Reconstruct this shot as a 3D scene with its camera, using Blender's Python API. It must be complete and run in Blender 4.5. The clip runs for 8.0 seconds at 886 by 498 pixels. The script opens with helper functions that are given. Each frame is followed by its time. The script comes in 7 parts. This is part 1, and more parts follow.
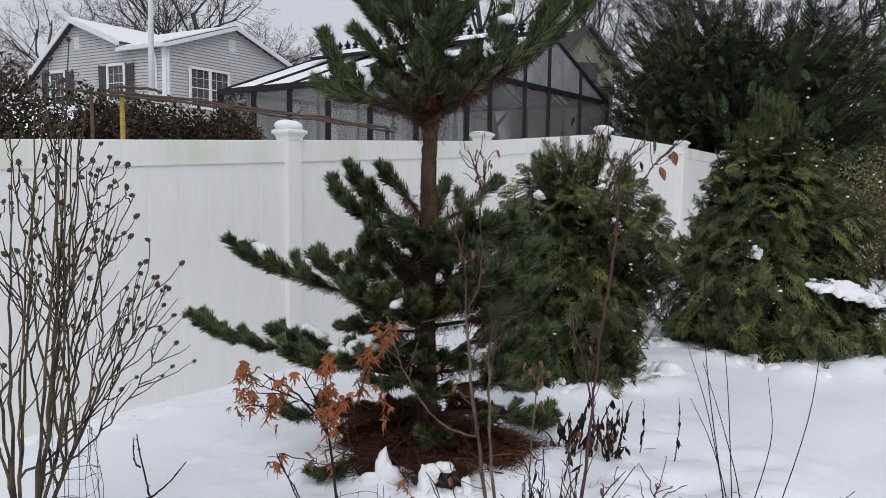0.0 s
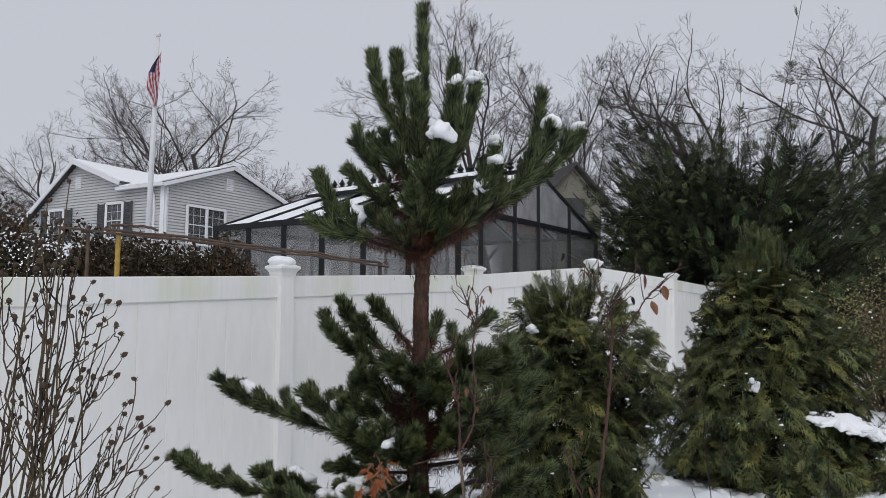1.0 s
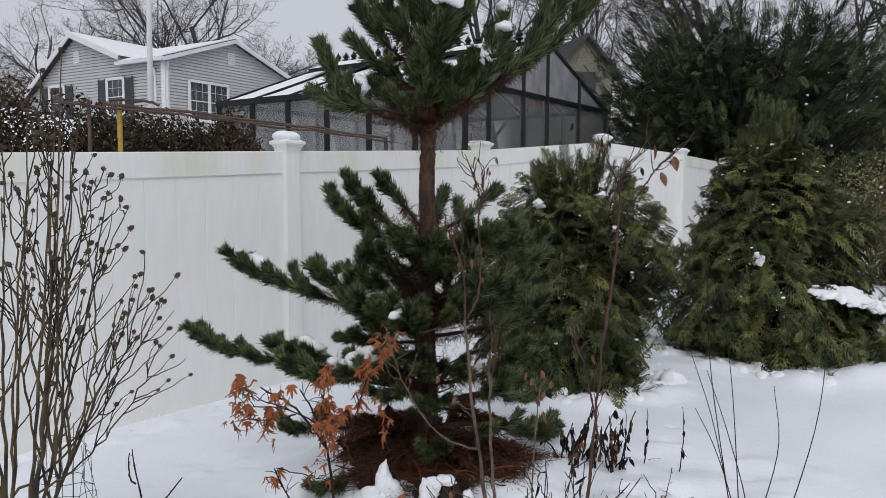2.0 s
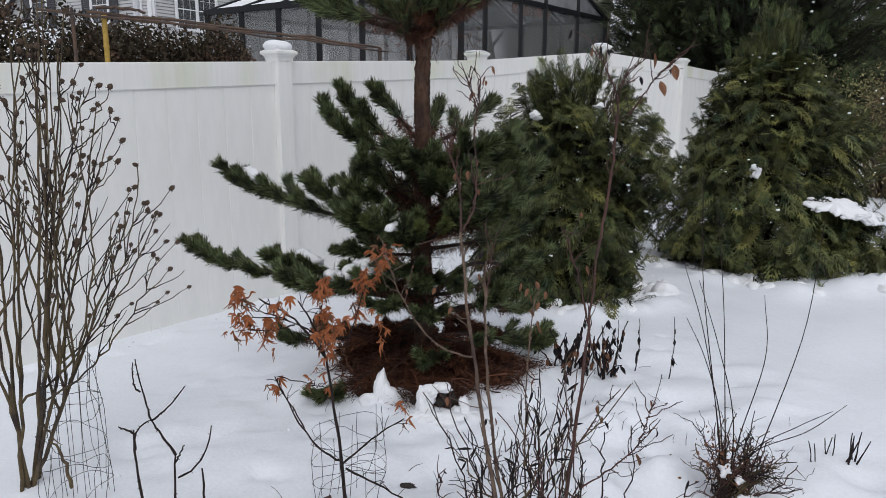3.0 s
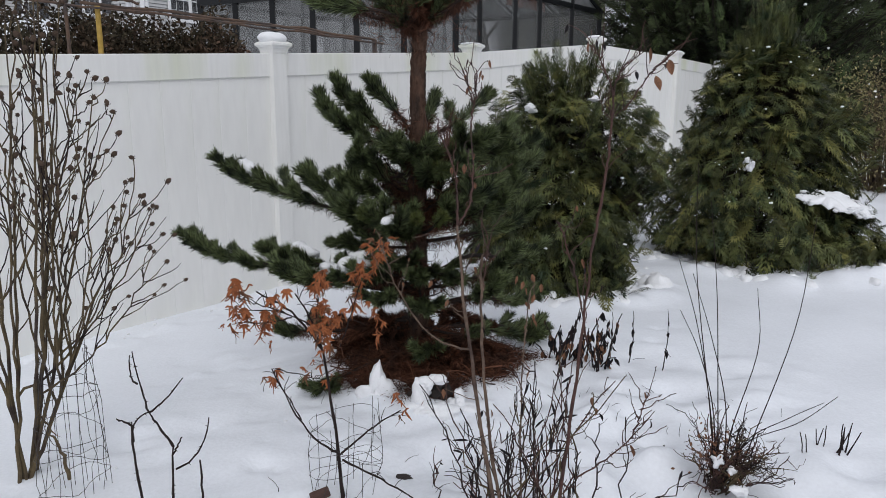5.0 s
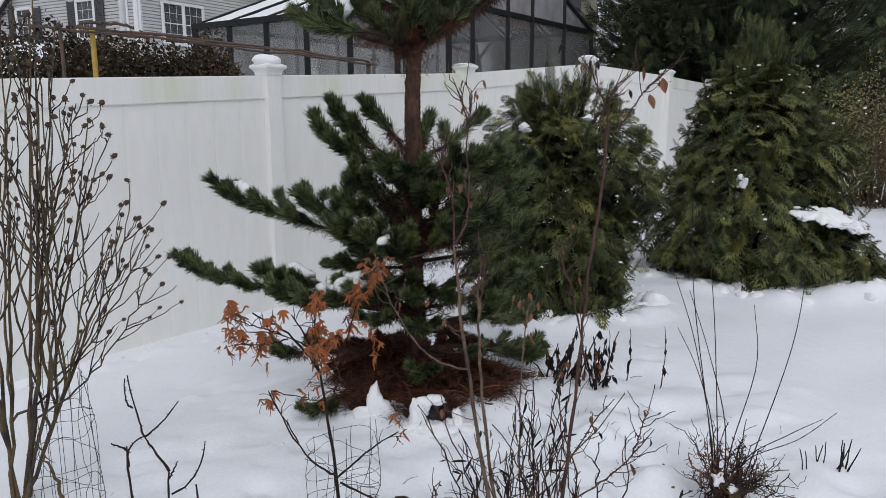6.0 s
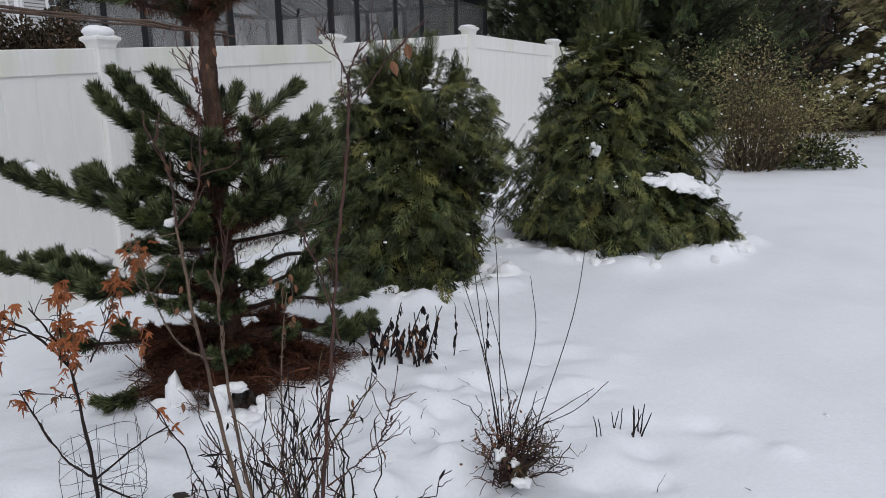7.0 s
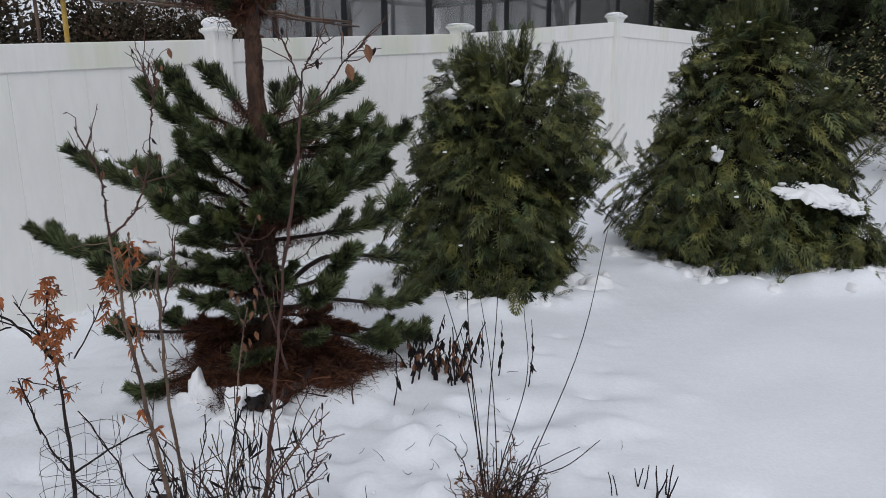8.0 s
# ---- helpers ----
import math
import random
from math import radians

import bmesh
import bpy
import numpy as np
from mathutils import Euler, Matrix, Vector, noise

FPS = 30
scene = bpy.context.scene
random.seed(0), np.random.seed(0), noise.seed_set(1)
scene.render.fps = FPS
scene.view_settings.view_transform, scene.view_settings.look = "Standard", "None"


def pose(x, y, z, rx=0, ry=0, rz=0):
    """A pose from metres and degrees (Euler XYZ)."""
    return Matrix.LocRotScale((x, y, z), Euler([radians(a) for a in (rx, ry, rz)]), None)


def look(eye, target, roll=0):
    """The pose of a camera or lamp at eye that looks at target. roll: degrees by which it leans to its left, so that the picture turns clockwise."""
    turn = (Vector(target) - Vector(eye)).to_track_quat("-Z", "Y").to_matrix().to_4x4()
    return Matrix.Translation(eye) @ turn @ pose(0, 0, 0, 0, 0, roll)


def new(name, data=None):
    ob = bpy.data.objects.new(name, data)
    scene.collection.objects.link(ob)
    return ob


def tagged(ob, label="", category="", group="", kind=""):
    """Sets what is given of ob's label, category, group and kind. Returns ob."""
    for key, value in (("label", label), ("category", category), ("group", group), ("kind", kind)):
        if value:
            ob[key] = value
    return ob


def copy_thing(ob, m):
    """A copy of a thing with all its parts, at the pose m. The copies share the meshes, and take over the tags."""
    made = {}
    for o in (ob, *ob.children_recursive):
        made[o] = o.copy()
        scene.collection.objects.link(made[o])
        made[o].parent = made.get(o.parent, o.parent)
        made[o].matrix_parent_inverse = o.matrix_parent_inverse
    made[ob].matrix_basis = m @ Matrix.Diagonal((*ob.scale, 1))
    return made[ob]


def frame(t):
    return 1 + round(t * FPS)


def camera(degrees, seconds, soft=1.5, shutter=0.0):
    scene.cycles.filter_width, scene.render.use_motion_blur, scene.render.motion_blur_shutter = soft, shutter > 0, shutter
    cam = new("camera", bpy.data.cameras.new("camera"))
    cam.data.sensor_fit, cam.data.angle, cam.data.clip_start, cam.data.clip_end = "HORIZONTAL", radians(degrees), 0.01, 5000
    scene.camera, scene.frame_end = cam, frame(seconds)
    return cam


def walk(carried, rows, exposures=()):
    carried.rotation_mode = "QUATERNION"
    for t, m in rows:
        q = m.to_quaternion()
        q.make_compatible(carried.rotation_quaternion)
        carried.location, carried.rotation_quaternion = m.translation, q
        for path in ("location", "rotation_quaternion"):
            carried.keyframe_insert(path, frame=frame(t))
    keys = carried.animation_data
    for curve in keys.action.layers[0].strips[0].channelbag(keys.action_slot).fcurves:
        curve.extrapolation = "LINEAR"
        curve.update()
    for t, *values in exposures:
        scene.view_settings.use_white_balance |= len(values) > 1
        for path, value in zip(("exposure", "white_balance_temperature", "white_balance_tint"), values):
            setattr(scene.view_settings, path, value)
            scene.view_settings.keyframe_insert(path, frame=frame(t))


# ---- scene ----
cam = camera(61.9, 8.0, soft=0.7)
METRES, EYE, TILT, LEAN, TURN = 1.14, 1.2, -5.5, -0.8, 0.0
ROWS = [
    (0.0, 0.0, 0.0, 0.0, -0.0, 0.0, -0.0),
    (0.5, 0.0013, -0.0059, 0.0058, -0.43, 7.51, 0.39),
    (1.0, 0.0004, 0.0047, 0.0073, -0.54, 10.29, 0.5),
    (1.5, 0.0003, 0.0153, 0.0063, -0.11, 7.67, 0.69),
    (2.0, 0.0048, 0.0289, -0.0033, 0.04, 0.81, 0.58),
    (3.5, 0.0046, 0.0296, -0.0082, -0.62, -6.6, 0.71),
    (4.0, 0.0009, 0.0262, -0.0079, -0.85, -7.03, 0.61),
    (5.5, -0.003, 0.0177, -0.0025, -0.72, -5.7, 0.64),
    (6.0, -0.0056, 0.0201, -0.0042, -1.21, -4.97, 1.16),
    (6.5, 0.1086, 0.0476, -0.0265, -4.28, -5.51, 2.2),
    (7.0, 0.4039, 0.0832, -0.0167, -7.18, -7.2, 2.6),
    (7.5, 0.6695, 0.1889, -0.0099, -3.94, -7.79, 2.01),
    (8.0, 0.8576, 0.2789, 0.0288, 6.43, -7.82, 0.63),
]
walk(cam, [(t, pose(0, 0, EYE, TILT, LEAN, TURN) @ pose(METRES * x, METRES * y, METRES * z, 90 + pitch, roll, yaw)) for t, x, y, z, yaw, pitch, roll in ROWS],
     exposures=((0.0, -0.05), (0.5, -0.13), (1.0, -0.15), (1.5, -0.19), (2.0, -0.13), (3.5, -0.13), (5.5, -0.16), (6.5, -0.20), (7.0, -0.22), (8.0, -0.30)))

# ---- sky and sun: a snowy, overcast day ----
world = bpy.data.worlds.new("overcast_sky")
scene.world = world
world.use_nodes = True
wn, wl = world.node_tree.nodes, world.node_tree.links
wn.clear()
sky = wn.new("ShaderNodeTexSky")
sky.sky_type, sky.sun_disc = "NISHITA", False
sky.sun_elevation, sky.sun_rotation = radians(36.5), radians(188)
sky.air_density, sky.dust_density = 1.0, 4.0
dim = wn.new("ShaderNodeVectorMath")
dim.operation = "SCALE"
dim.inputs["Scale"].default_value = 0.06
cloud = wn.new("ShaderNodeMixRGB")
cloud.inputs["Fac"].default_value = 0.9
cloud.inputs["Color2"].default_value = (0.555, 0.572, 0.63, 1)
back = wn.new("ShaderNodeBackground")
wout = wn.new("ShaderNodeOutputWorld")
wl.new(sky.outputs[0], dim.inputs[0])
wl.new(dim.outputs[0], cloud.inputs["Color1"])
wl.new(cloud.outputs[0], back.inputs["Color"])
wl.new(back.outputs[0], wout.inputs["Surface"])
back.inputs["Strength"].default_value = 1.18
sun = new("sun", bpy.data.lights.new("sun", "SUN"))
sun.data.energy, sun.data.angle, sun.data.color = 1.15, radians(40), (0.97, 0.98, 1.0)
sun.matrix_world = look((0, 0, 0), (-0.14, 0.95, -1.0))


# ---- materials ----
def material(name, base, rough=0.6, metal=0.0, vary=0.15, scale=6.0, fine=60.0, bump=0.2, depth=0.004, island=0.0, second=None, spec=0.5, stretch=(1, 1, 1), amount=(0.45, 0.65)):
    """A surface with colour variation at two scales, fine relief and, for loose pieces, a tone of its own each."""
    m = bpy.data.materials.new(name)
    m.use_nodes = True
    n, l = m.node_tree.nodes, m.node_tree.links
    b = n["Principled BSDF"]
    b.inputs["Roughness"].default_value, b.inputs["Metallic"].default_value = rough, metal
    b.inputs["Specular IOR Level"].default_value = spec
    co = n.new("ShaderNodeTexCoord")
    mp = n.new("ShaderNodeMapping")
    mp.inputs["Scale"].default_value = stretch
    l.new(co.outputs["Object"], mp.inputs["Vector"])
    big, small = n.new("ShaderNodeTexNoise"), n.new("ShaderNodeTexNoise")
    big.inputs["Scale"].default_value, small.inputs["Scale"].default_value = scale, fine
    big.inputs["Detail"].default_value = small.inputs["Detail"].default_value = 4
    l.new(mp.outputs[0], big.inputs["Vector"])
    l.new(mp.outputs[0], small.inputs["Vector"])
    ramp = n.new("ShaderNodeMapRange")
    ramp.inputs["From Min"].default_value, ramp.inputs["From Max"].default_value = amount
    l.new(big.outputs["Fac"], ramp.inputs["Value"])
    mix = n.new("ShaderNodeMixRGB")
    second = second or tuple(c * (1 - vary) for c in base)
    mix.inputs["Color1"].default_value, mix.inputs["Color2"].default_value = (*base, 1), (*second, 1)
    l.new(ramp.outputs[0], mix.inputs["Fac"])
    hsv = n.new("ShaderNodeHueSaturation")
    l.new(mix.outputs[0], hsv.inputs["Color"])
    add = n.new("ShaderNodeMapRange")
    add.inputs["From Min"].default_value, add.inputs["From Max"].default_value = 0.3, 0.7
    add.inputs["To Min"].default_value, add.inputs["To Max"].default_value = 1 - vary * 0.6, 1 + vary * 0.6
    l.new(small.outputs["Fac"], add.inputs["Value"])
    value = add.outputs[0]
    if island:
        geo = n.new("ShaderNodeNewGeometry")
        per = n.new("ShaderNodeMapRange")
        per.inputs["To Min"].default_value, per.inputs["To Max"].default_value = 1 - island, 1 + island
        l.new(geo.outputs["Random Per Island"], per.inputs["Value"])
        times = n.new("ShaderNodeMath")
        times.operation = "MULTIPLY"
        l.new(add.outputs[0], times.inputs[0])
        l.new(per.outputs[0], times.inputs[1])
        value = times.outputs[0]
    l.new(value, hsv.inputs["Value"])
    l.new(hsv.outputs[0], b.inputs["Base Color"])
    if bump:
        bp = n.new("ShaderNodeBump")
        bp.inputs["Strength"].default_value, bp.inputs["Distance"].default_value = bump, depth
        l.new(small.outputs["Fac"], bp.inputs["Height"])
        l.new(bp.outputs[0], b.inputs["Normal"])
    return m


SNOW = material("snow", (0.84, 0.865, 0.91), 0.55, vary=0.05, scale=1.5, fine=70, bump=0.35, depth=0.006)
LOOSE_SNOW = material("loose_snow", (0.87, 0.88, 0.90), 0.6, vary=0.05, scale=12, fine=140, bump=0.5, depth=0.004)
VINYL = material("white_vinyl", (0.80, 0.798, 0.778), 0.38, vary=0.05, scale=1.1, fine=18, bump=0.04, depth=0.002, second=(0.69, 0.71, 0.58), stretch=(2.2, 2.2, 0.22), amount=(0.47, 0.68))
PINE_BARK = material("pine_bark", (0.085, 0.050, 0.036), 0.9, vary=0.5, scale=18, fine=55, bump=1.0, depth=0.012, second=(0.042, 0.033, 0.029), stretch=(1, 1, 0.45), spec=0.12)
NEEDLE = material("pine_needles", (0.112, 0.138, 0.062), 0.40, vary=0.6, scale=16, fine=75, bump=0, island=0.9, second=(0.030, 0.040, 0.024), spec=0.2)
NEEDLE_LIGHT = material("young_pine_needles", (0.135, 0.155, 0.055), 0.45, vary=0.3, scale=5, fine=30, bump=0, island=0.5, second=(0.075, 0.11, 0.045), spec=0.12)
DEAD_NEEDLE = material("dry_pine_needles", (0.10, 0.043, 0.026), 0.7, vary=0.4, scale=9, fine=40, bump=0, island=0.8, second=(0.045, 0.024, 0.018), spec=0.12)
FROND = material("thuja_fronds", (0.086, 0.096, 0.036), 0.45, vary=0.45, scale=8, fine=25, bump=0, island=0.75, second=(0.026, 0.040, 0.021), spec=0.15)
# dry brown inner sprays, darkened to paint in the shade within the crown
SHADED_FROND = material("shaded_inner_fronds", (0.030, 0.022, 0.014), 0.8, vary=0.4, scale=8, fine=30, bump=0, island=0.5, second=(0.014, 0.012, 0.009), spec=0.08)
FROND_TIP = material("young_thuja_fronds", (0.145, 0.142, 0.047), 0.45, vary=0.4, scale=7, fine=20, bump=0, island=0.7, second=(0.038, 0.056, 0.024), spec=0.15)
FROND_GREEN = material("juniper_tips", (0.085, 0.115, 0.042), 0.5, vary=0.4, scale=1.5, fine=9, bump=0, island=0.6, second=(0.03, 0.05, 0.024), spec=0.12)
FROND_DARK = material("dark_conifer_fronds", (0.056, 0.070, 0.033), 0.55, vary=0.4, scale=0.9, fine=9, bump=0, island=0.75, second=(0.016, 0.023, 0.014), spec=0.12)
FROND_OLIVE = material("olive_shrub_leaves", (0.22, 0.205, 0.095), 0.6, vary=0.35, scale=2.0, fine=20, bump=0, island=0.6, second=(0.14, 0.10, 0.06), spec=0.12)
DARK_BARK = material("dark_bark", (0.040, 0.032, 0.029), 0.85, vary=0.35, scale=6, fine=40, bump=0.6, depth=0.01, spec=0.12)
GREY_BARK = material("grey_winter_bark", (0.066, 0.058, 0.055), 0.85, vary=0.35, scale=2, fine=15, bump=0.5, depth=0.02, spec=0.12)
STEM = material("greenish_brown_bark", (0.105, 0.080, 0.046), 0.75, vary=0.35, scale=14, fine=90, bump=0.6, depth=0.003, second=(0.045, 0.034, 0.030), spec=0.12)
CANE = material("red_brown_cane", (0.082, 0.044, 0.037), 0.6, vary=0.35, scale=12, fine=90, bump=0.4, depth=0.002, second=(0.042, 0.028, 0.026), spec=0.12)
LIGHT_CANE = material("pale_brown_cane", (0.15, 0.105, 0.078), 0.7, vary=0.4, scale=14, fine=90, bump=0.5, depth=0.002, second=(0.07, 0.048, 0.04), spec=0.12)
TWIG = material("dark_twigs", (0.026, 0.018, 0.017), 0.7, vary=0.35, scale=15, fine=90, bump=0.3, depth=0.002, spec=0.12)
POD = material("dry_seed_pods", (0.075, 0.052, 0.038), 0.8, vary=0.4, scale=30, fine=150, bump=0.6, depth=0.002, island=0.4, spec=0.12)
ORANGE_LEAF = material("orange_dry_leaves", (0.37, 0.125, 0.048), 0.65, vary=0.4, scale=18, fine=120, bump=0.3, depth=0.001, island=0.4, second=(0.15, 0.06, 0.035), spec=0.12)
BROWN_LEAF = material("brown_dry_leaves", (0.17, 0.085, 0.05), 0.7, vary=0.35, scale=18, fine=120, bump=0.4, depth=0.001, island=0.4, spec=0.12)
BLACK_LEAF = material("frosted_black_leaves", (0.014, 0.012, 0.014), 0.7, vary=0.4, scale=18, fine=100, bump=0.4, depth=0.001, island=0.4, spec=0.12)
HEDGE_LEAF = material("hedge_leaves", (0.050, 0.042, 0.027), 0.6, vary=0.4, scale=1.5, fine=12, bump=0, island=0.5, second=(0.085, 0.05, 0.034), spec=0.12)
SIDING = material("pale_grey_siding", (0.50, 0.50, 0.50), 0.6, vary=0.06, scale=1.0, fine=9, bump=0.05)
TRIM = material("white_trim_paint", (0.72, 0.72, 0.73), 0.5, vary=0.05, scale=2, fine=20, bump=0.05)
SHUTTER = material("dark_shutter_paint", (0.045, 0.045, 0.05), 0.5, vary=0.15, scale=3, fine=20, bump=0.1)
CURTAIN = material("window_curtain", (0.20, 0.20, 0.21), 0.8, vary=0.3, scale=2, fine=20, bump=0.1, stretch=(8, 8, 0.3))
ROOFING = material("dark_roof_shingles", (0.06, 0.055, 0.055), 0.9, vary=0.3, scale=2, fine=25, bump=0.4)
FRAME_METAL = material("black_aluminium", (0.012, 0.013, 0.015), 0.5, vary=0.2, scale=4, fine=30, bump=0.05, spec=0.2)
WIRE = material("dark_wire", (0.045, 0.038, 0.036), 0.6, metal=0.2, vary=0.3, scale=20, fine=120, bump=0.2, depth=0.001)
BAMBOO = material("yellow_bamboo", (0.42, 0.27, 0.05), 0.5, vary=0.3, scale=6, fine=30, bump=0.2)
POLE_WOOD = material("weathered_brown_pole", (0.10, 0.062, 0.042), 0.8, vary=0.4, scale=6, fine=40, bump=0.4, second=(0.06, 0.045, 0.04))
ROCK = material("grey_rock", (0.034, 0.027, 0.024), 0.9, vary=0.4, scale=14, fine=70, bump=0.8, depth=0.006)
WOOD_BLOCK = material("red_brown_wood", (0.085, 0.042, 0.032), 0.8, vary=0.35, scale=14, fine=80, bump=0.6, stretch=(0.4, 3, 3))
FLAG_RED = material("red_cloth", (0.30, 0.025, 0.045), 0.8, vary=0.15, scale=5, fine=40, bump=0.1)
FLAG_WHITE = material("white_cloth", (0.50, 0.48, 0.50), 0.8, vary=0.08, scale=5, fine=40, bump=0.1)
FLAG_BLUE = material("navy_cloth", (0.02, 0.025, 0.08), 0.8, vary=0.15, scale=5, fine=40, bump=0.1)
POLE_PAINT = material("white_pole_paint", (0.66, 0.66, 0.67), 0.4, vary=0.08, scale=2, fine=20, bump=0.05)
YELLOW_SIDING = material("faded_yellow_siding", (0.186, 0.179, 0.137), 0.7, vary=0.2, scale=1.0, fine=10, bump=0.1)
BRICK_RED = material("red_brick_chimney", (0.14, 0.07, 0.06), 0.9, vary=0.3, scale=3, fine=20, bump=0.3)
POT = material("plastic_pots", (0.30, 0.30, 0.29), 0.6, vary=0.3, scale=3, fine=20, bump=0.1)
RED_POT = material("terracotta_panel", (0.30, 0.11, 0.08), 0.7, vary=0.25, scale=3, fine=20, bump=0.1)


def glass_material(name, tint, rough, through_share):
    """Panes: partly clear, partly reflecting."""
    m = bpy.data.materials.new(name)
    m.use_nodes = True
    n, l = m.node_tree.nodes, m.node_tree.links
    b = n["Principled BSDF"]
    b.inputs["Base Color"].default_value = (*tint, 1)
    b.inputs["Roughness"].default_value = rough
    # noise makes each pane clearer in some patches than in others
    patchy = n.new("ShaderNodeTexNoise")
    patchy.inputs["Scale"].default_value, patchy.inputs["Detail"].default_value = 1.3, 6
    rng_ = n.new("ShaderNodeMapRange")
    rng_.inputs["From Min"].default_value, rng_.inputs["From Max"].default_value = 0.3, 0.7
    rng_.inputs["To Min"].default_value, rng_.inputs["To Max"].default_value = through_share - 0.3, through_share + 0.3
    l.new(patchy.outputs["Fac"], rng_.inputs["Value"])
    clear = n.new("ShaderNodeBsdfTransparent")
    mix = n.new("ShaderNodeMixShader")
    l.new(rng_.outputs[0], mix.inputs[0])
    l.new(b.outputs[0], mix.inputs[1])
    l.new(clear.outputs[0], mix.inputs[2])
    l.new(mix.outputs[0], n["Material Output"].inputs["Surface"])
    return m


PANE = glass_material("greenhouse_pane", (0.17, 0.175, 0.175), 0.14, 0.6)
# lighter tint paints the reflected sky into the upper gable panes
GABLE_PANE = glass_material("sky_pale_gable_pane", (0.34, 0.34, 0.36), 0.3, 0.4)
WINDOW_GLASS = glass_material("window_glass", (0.10, 0.105, 0.11), 0.06, 0.45)


# ---- helpers for meshes ----
RNG = np.random.default_rng(11)


def unit(v):
    v = np.asarray(v, float)
    return v / (np.linalg.norm(v, axis=-1, keepdims=True) + 1e-12)


class Geo:
    """Collects vertices and faces of one mesh."""

    def __init__(self):
        self.v, self.f, self.count = [], {3: [], 4: []}, 0

    def add(self, verts, faces):
        verts, faces = np.asarray(verts, float).reshape(-1, 3), np.asarray(faces, int)
        self.f[faces.shape[1]].append(faces + self.count)
        self.v.append(verts)
        self.count += len(verts)

    def tube(self, path, radii, sides=5):
        """A tapering stem along a path, closed at both ends."""
        p = np.asarray(path, float)
        r = np.broadcast_to(np.asarray(radii, float), (len(p),))
        t = unit(np.gradient(p, axis=0))
        whole = unit(p[-1] - p[0])
        ref = np.array([0, 0, 1.0]) if abs(whole[2]) < 0.8 else np.array([1.0, 0, 0])
        u = unit(np.cross(t, ref))
        w = np.cross(t, u)
        a = np.arange(sides) * 2 * np.pi / sides
        ring = p[:, None] + r[:, None, None] * (np.cos(a)[None, :, None] * u[:, None] + np.sin(a)[None, :, None] * w[:, None])
        verts = np.concatenate([ring.reshape(-1, 3), p[:1], p[-1:]])
        k, n = np.arange(sides), len(p)
        nxt = (k + 1) % sides
        rows = np.arange(n - 1)[:, None] * sides
        faces = np.stack([rows + k, rows + nxt, rows + sides + nxt, rows + sides + k], -1).reshape(-1, 4)
        caps = np.concatenate([np.stack([nxt, k, np.full(sides, n * sides)], -1), np.stack([(n - 1) * sides + k, (n - 1) * sides + nxt, np.full(sides, n * sides + 1)], -1)])
        if sides > 3:
            self.f[3].append(caps + self.count)
        self.add(verts, faces)

    def spikes(self, base, way, length, width):
        """Needles: slim three-sided spikes."""
        base, way = np.asarray(base, float), unit(way)
        length = np.broadcast_to(np.asarray(length, float), (len(base),))
        ref = np.where(np.abs(way[:, 2:3]) < 0.9, [[0, 0, 1.0]], [[1.0, 0, 0]])
        u = unit(np.cross(way, ref))
        w = np.cross(way, u)
        a = np.arange(3) * 2 * np.pi / 3
        ring = base[:, None] + width * 0.5 * (np.cos(a)[None, :, None] * u[:, None] + np.sin(a)[None, :, None] * w[:, None])
        verts = np.concatenate([ring, (base + way * length[:, None])[:, None]], 1)
        off = np.arange(len(base))[:, None] * 4
        faces = np.concatenate([np.stack([off + i, off + (i + 1) % 3, off + 3], -1).reshape(-1, 3) for i in range(3)])
        self.add(verts, faces)

    def blades(self, base, way, length, width, rng):
        """Needles: slim folded blades, widest beyond the middle."""
        base, way = np.asarray(base, float), unit(way)
        length = np.broadcast_to(np.asarray(length, float), (len(base),))[:, None]
        u = unit(np.cross(way, rng.normal(size=base.shape)))
        w = np.cross(way, u)
        mid_ = base + way * length * 0.6 + w * width * 0.25
        verts = np.stack([base, mid_ + u * width * 0.5, base + way * length, mid_ - u * width * 0.5], 1)
        off = np.arange(len(base))[:, None] * 4
        self.add(verts, np.concatenate([off + [[0, 1, 2]], off + [[0, 2, 3]]]))

    def box(self, lo, hi, frame_=None):
        """A box between two corners, in a frame of three axes and an origin if one is given."""
        lo, hi = np.asarray(lo, float), np.asarray(hi, float)
        c = np.array([[lo[0] if i & 1 == 0 else hi[0], lo[1] if i & 2 == 0 else hi[1], lo[2] if i & 4 == 0 else hi[2]] for i in range(8)])
        if frame_ is not None:
            c = frame_[0] + c @ np.asarray(frame_[1])
        self.add(c, [[0, 2, 3, 1], [4, 5, 7, 6], [0, 1, 5, 4], [2, 6, 7, 3], [0, 4, 6, 2], [1, 3, 7, 5]])

    def bar(self, a, b, width, height):
        """A squared bar from a to b."""
        a, b = np.asarray(a, float), np.asarray(b, float)
        t = unit(b - a)
        ref = np.array([0, 0, 1.0]) if abs(t[2]) < 0.95 else np.array([0, 1.0, 0])
        u = unit(np.cross(t, ref)) * width / 2
        w = unit(np.cross(u, t)) * height / 2
        c = [a - u - w, a + u - w, a + u + w, a - u + w, b - u - w, b + u - w, b + u + w, b - u + w]
        self.add(c, [[0, 3, 2, 1], [4, 5, 6, 7], [0, 1, 5, 4], [1, 2, 6, 5], [2, 3, 7, 6], [3, 0, 4, 7]])

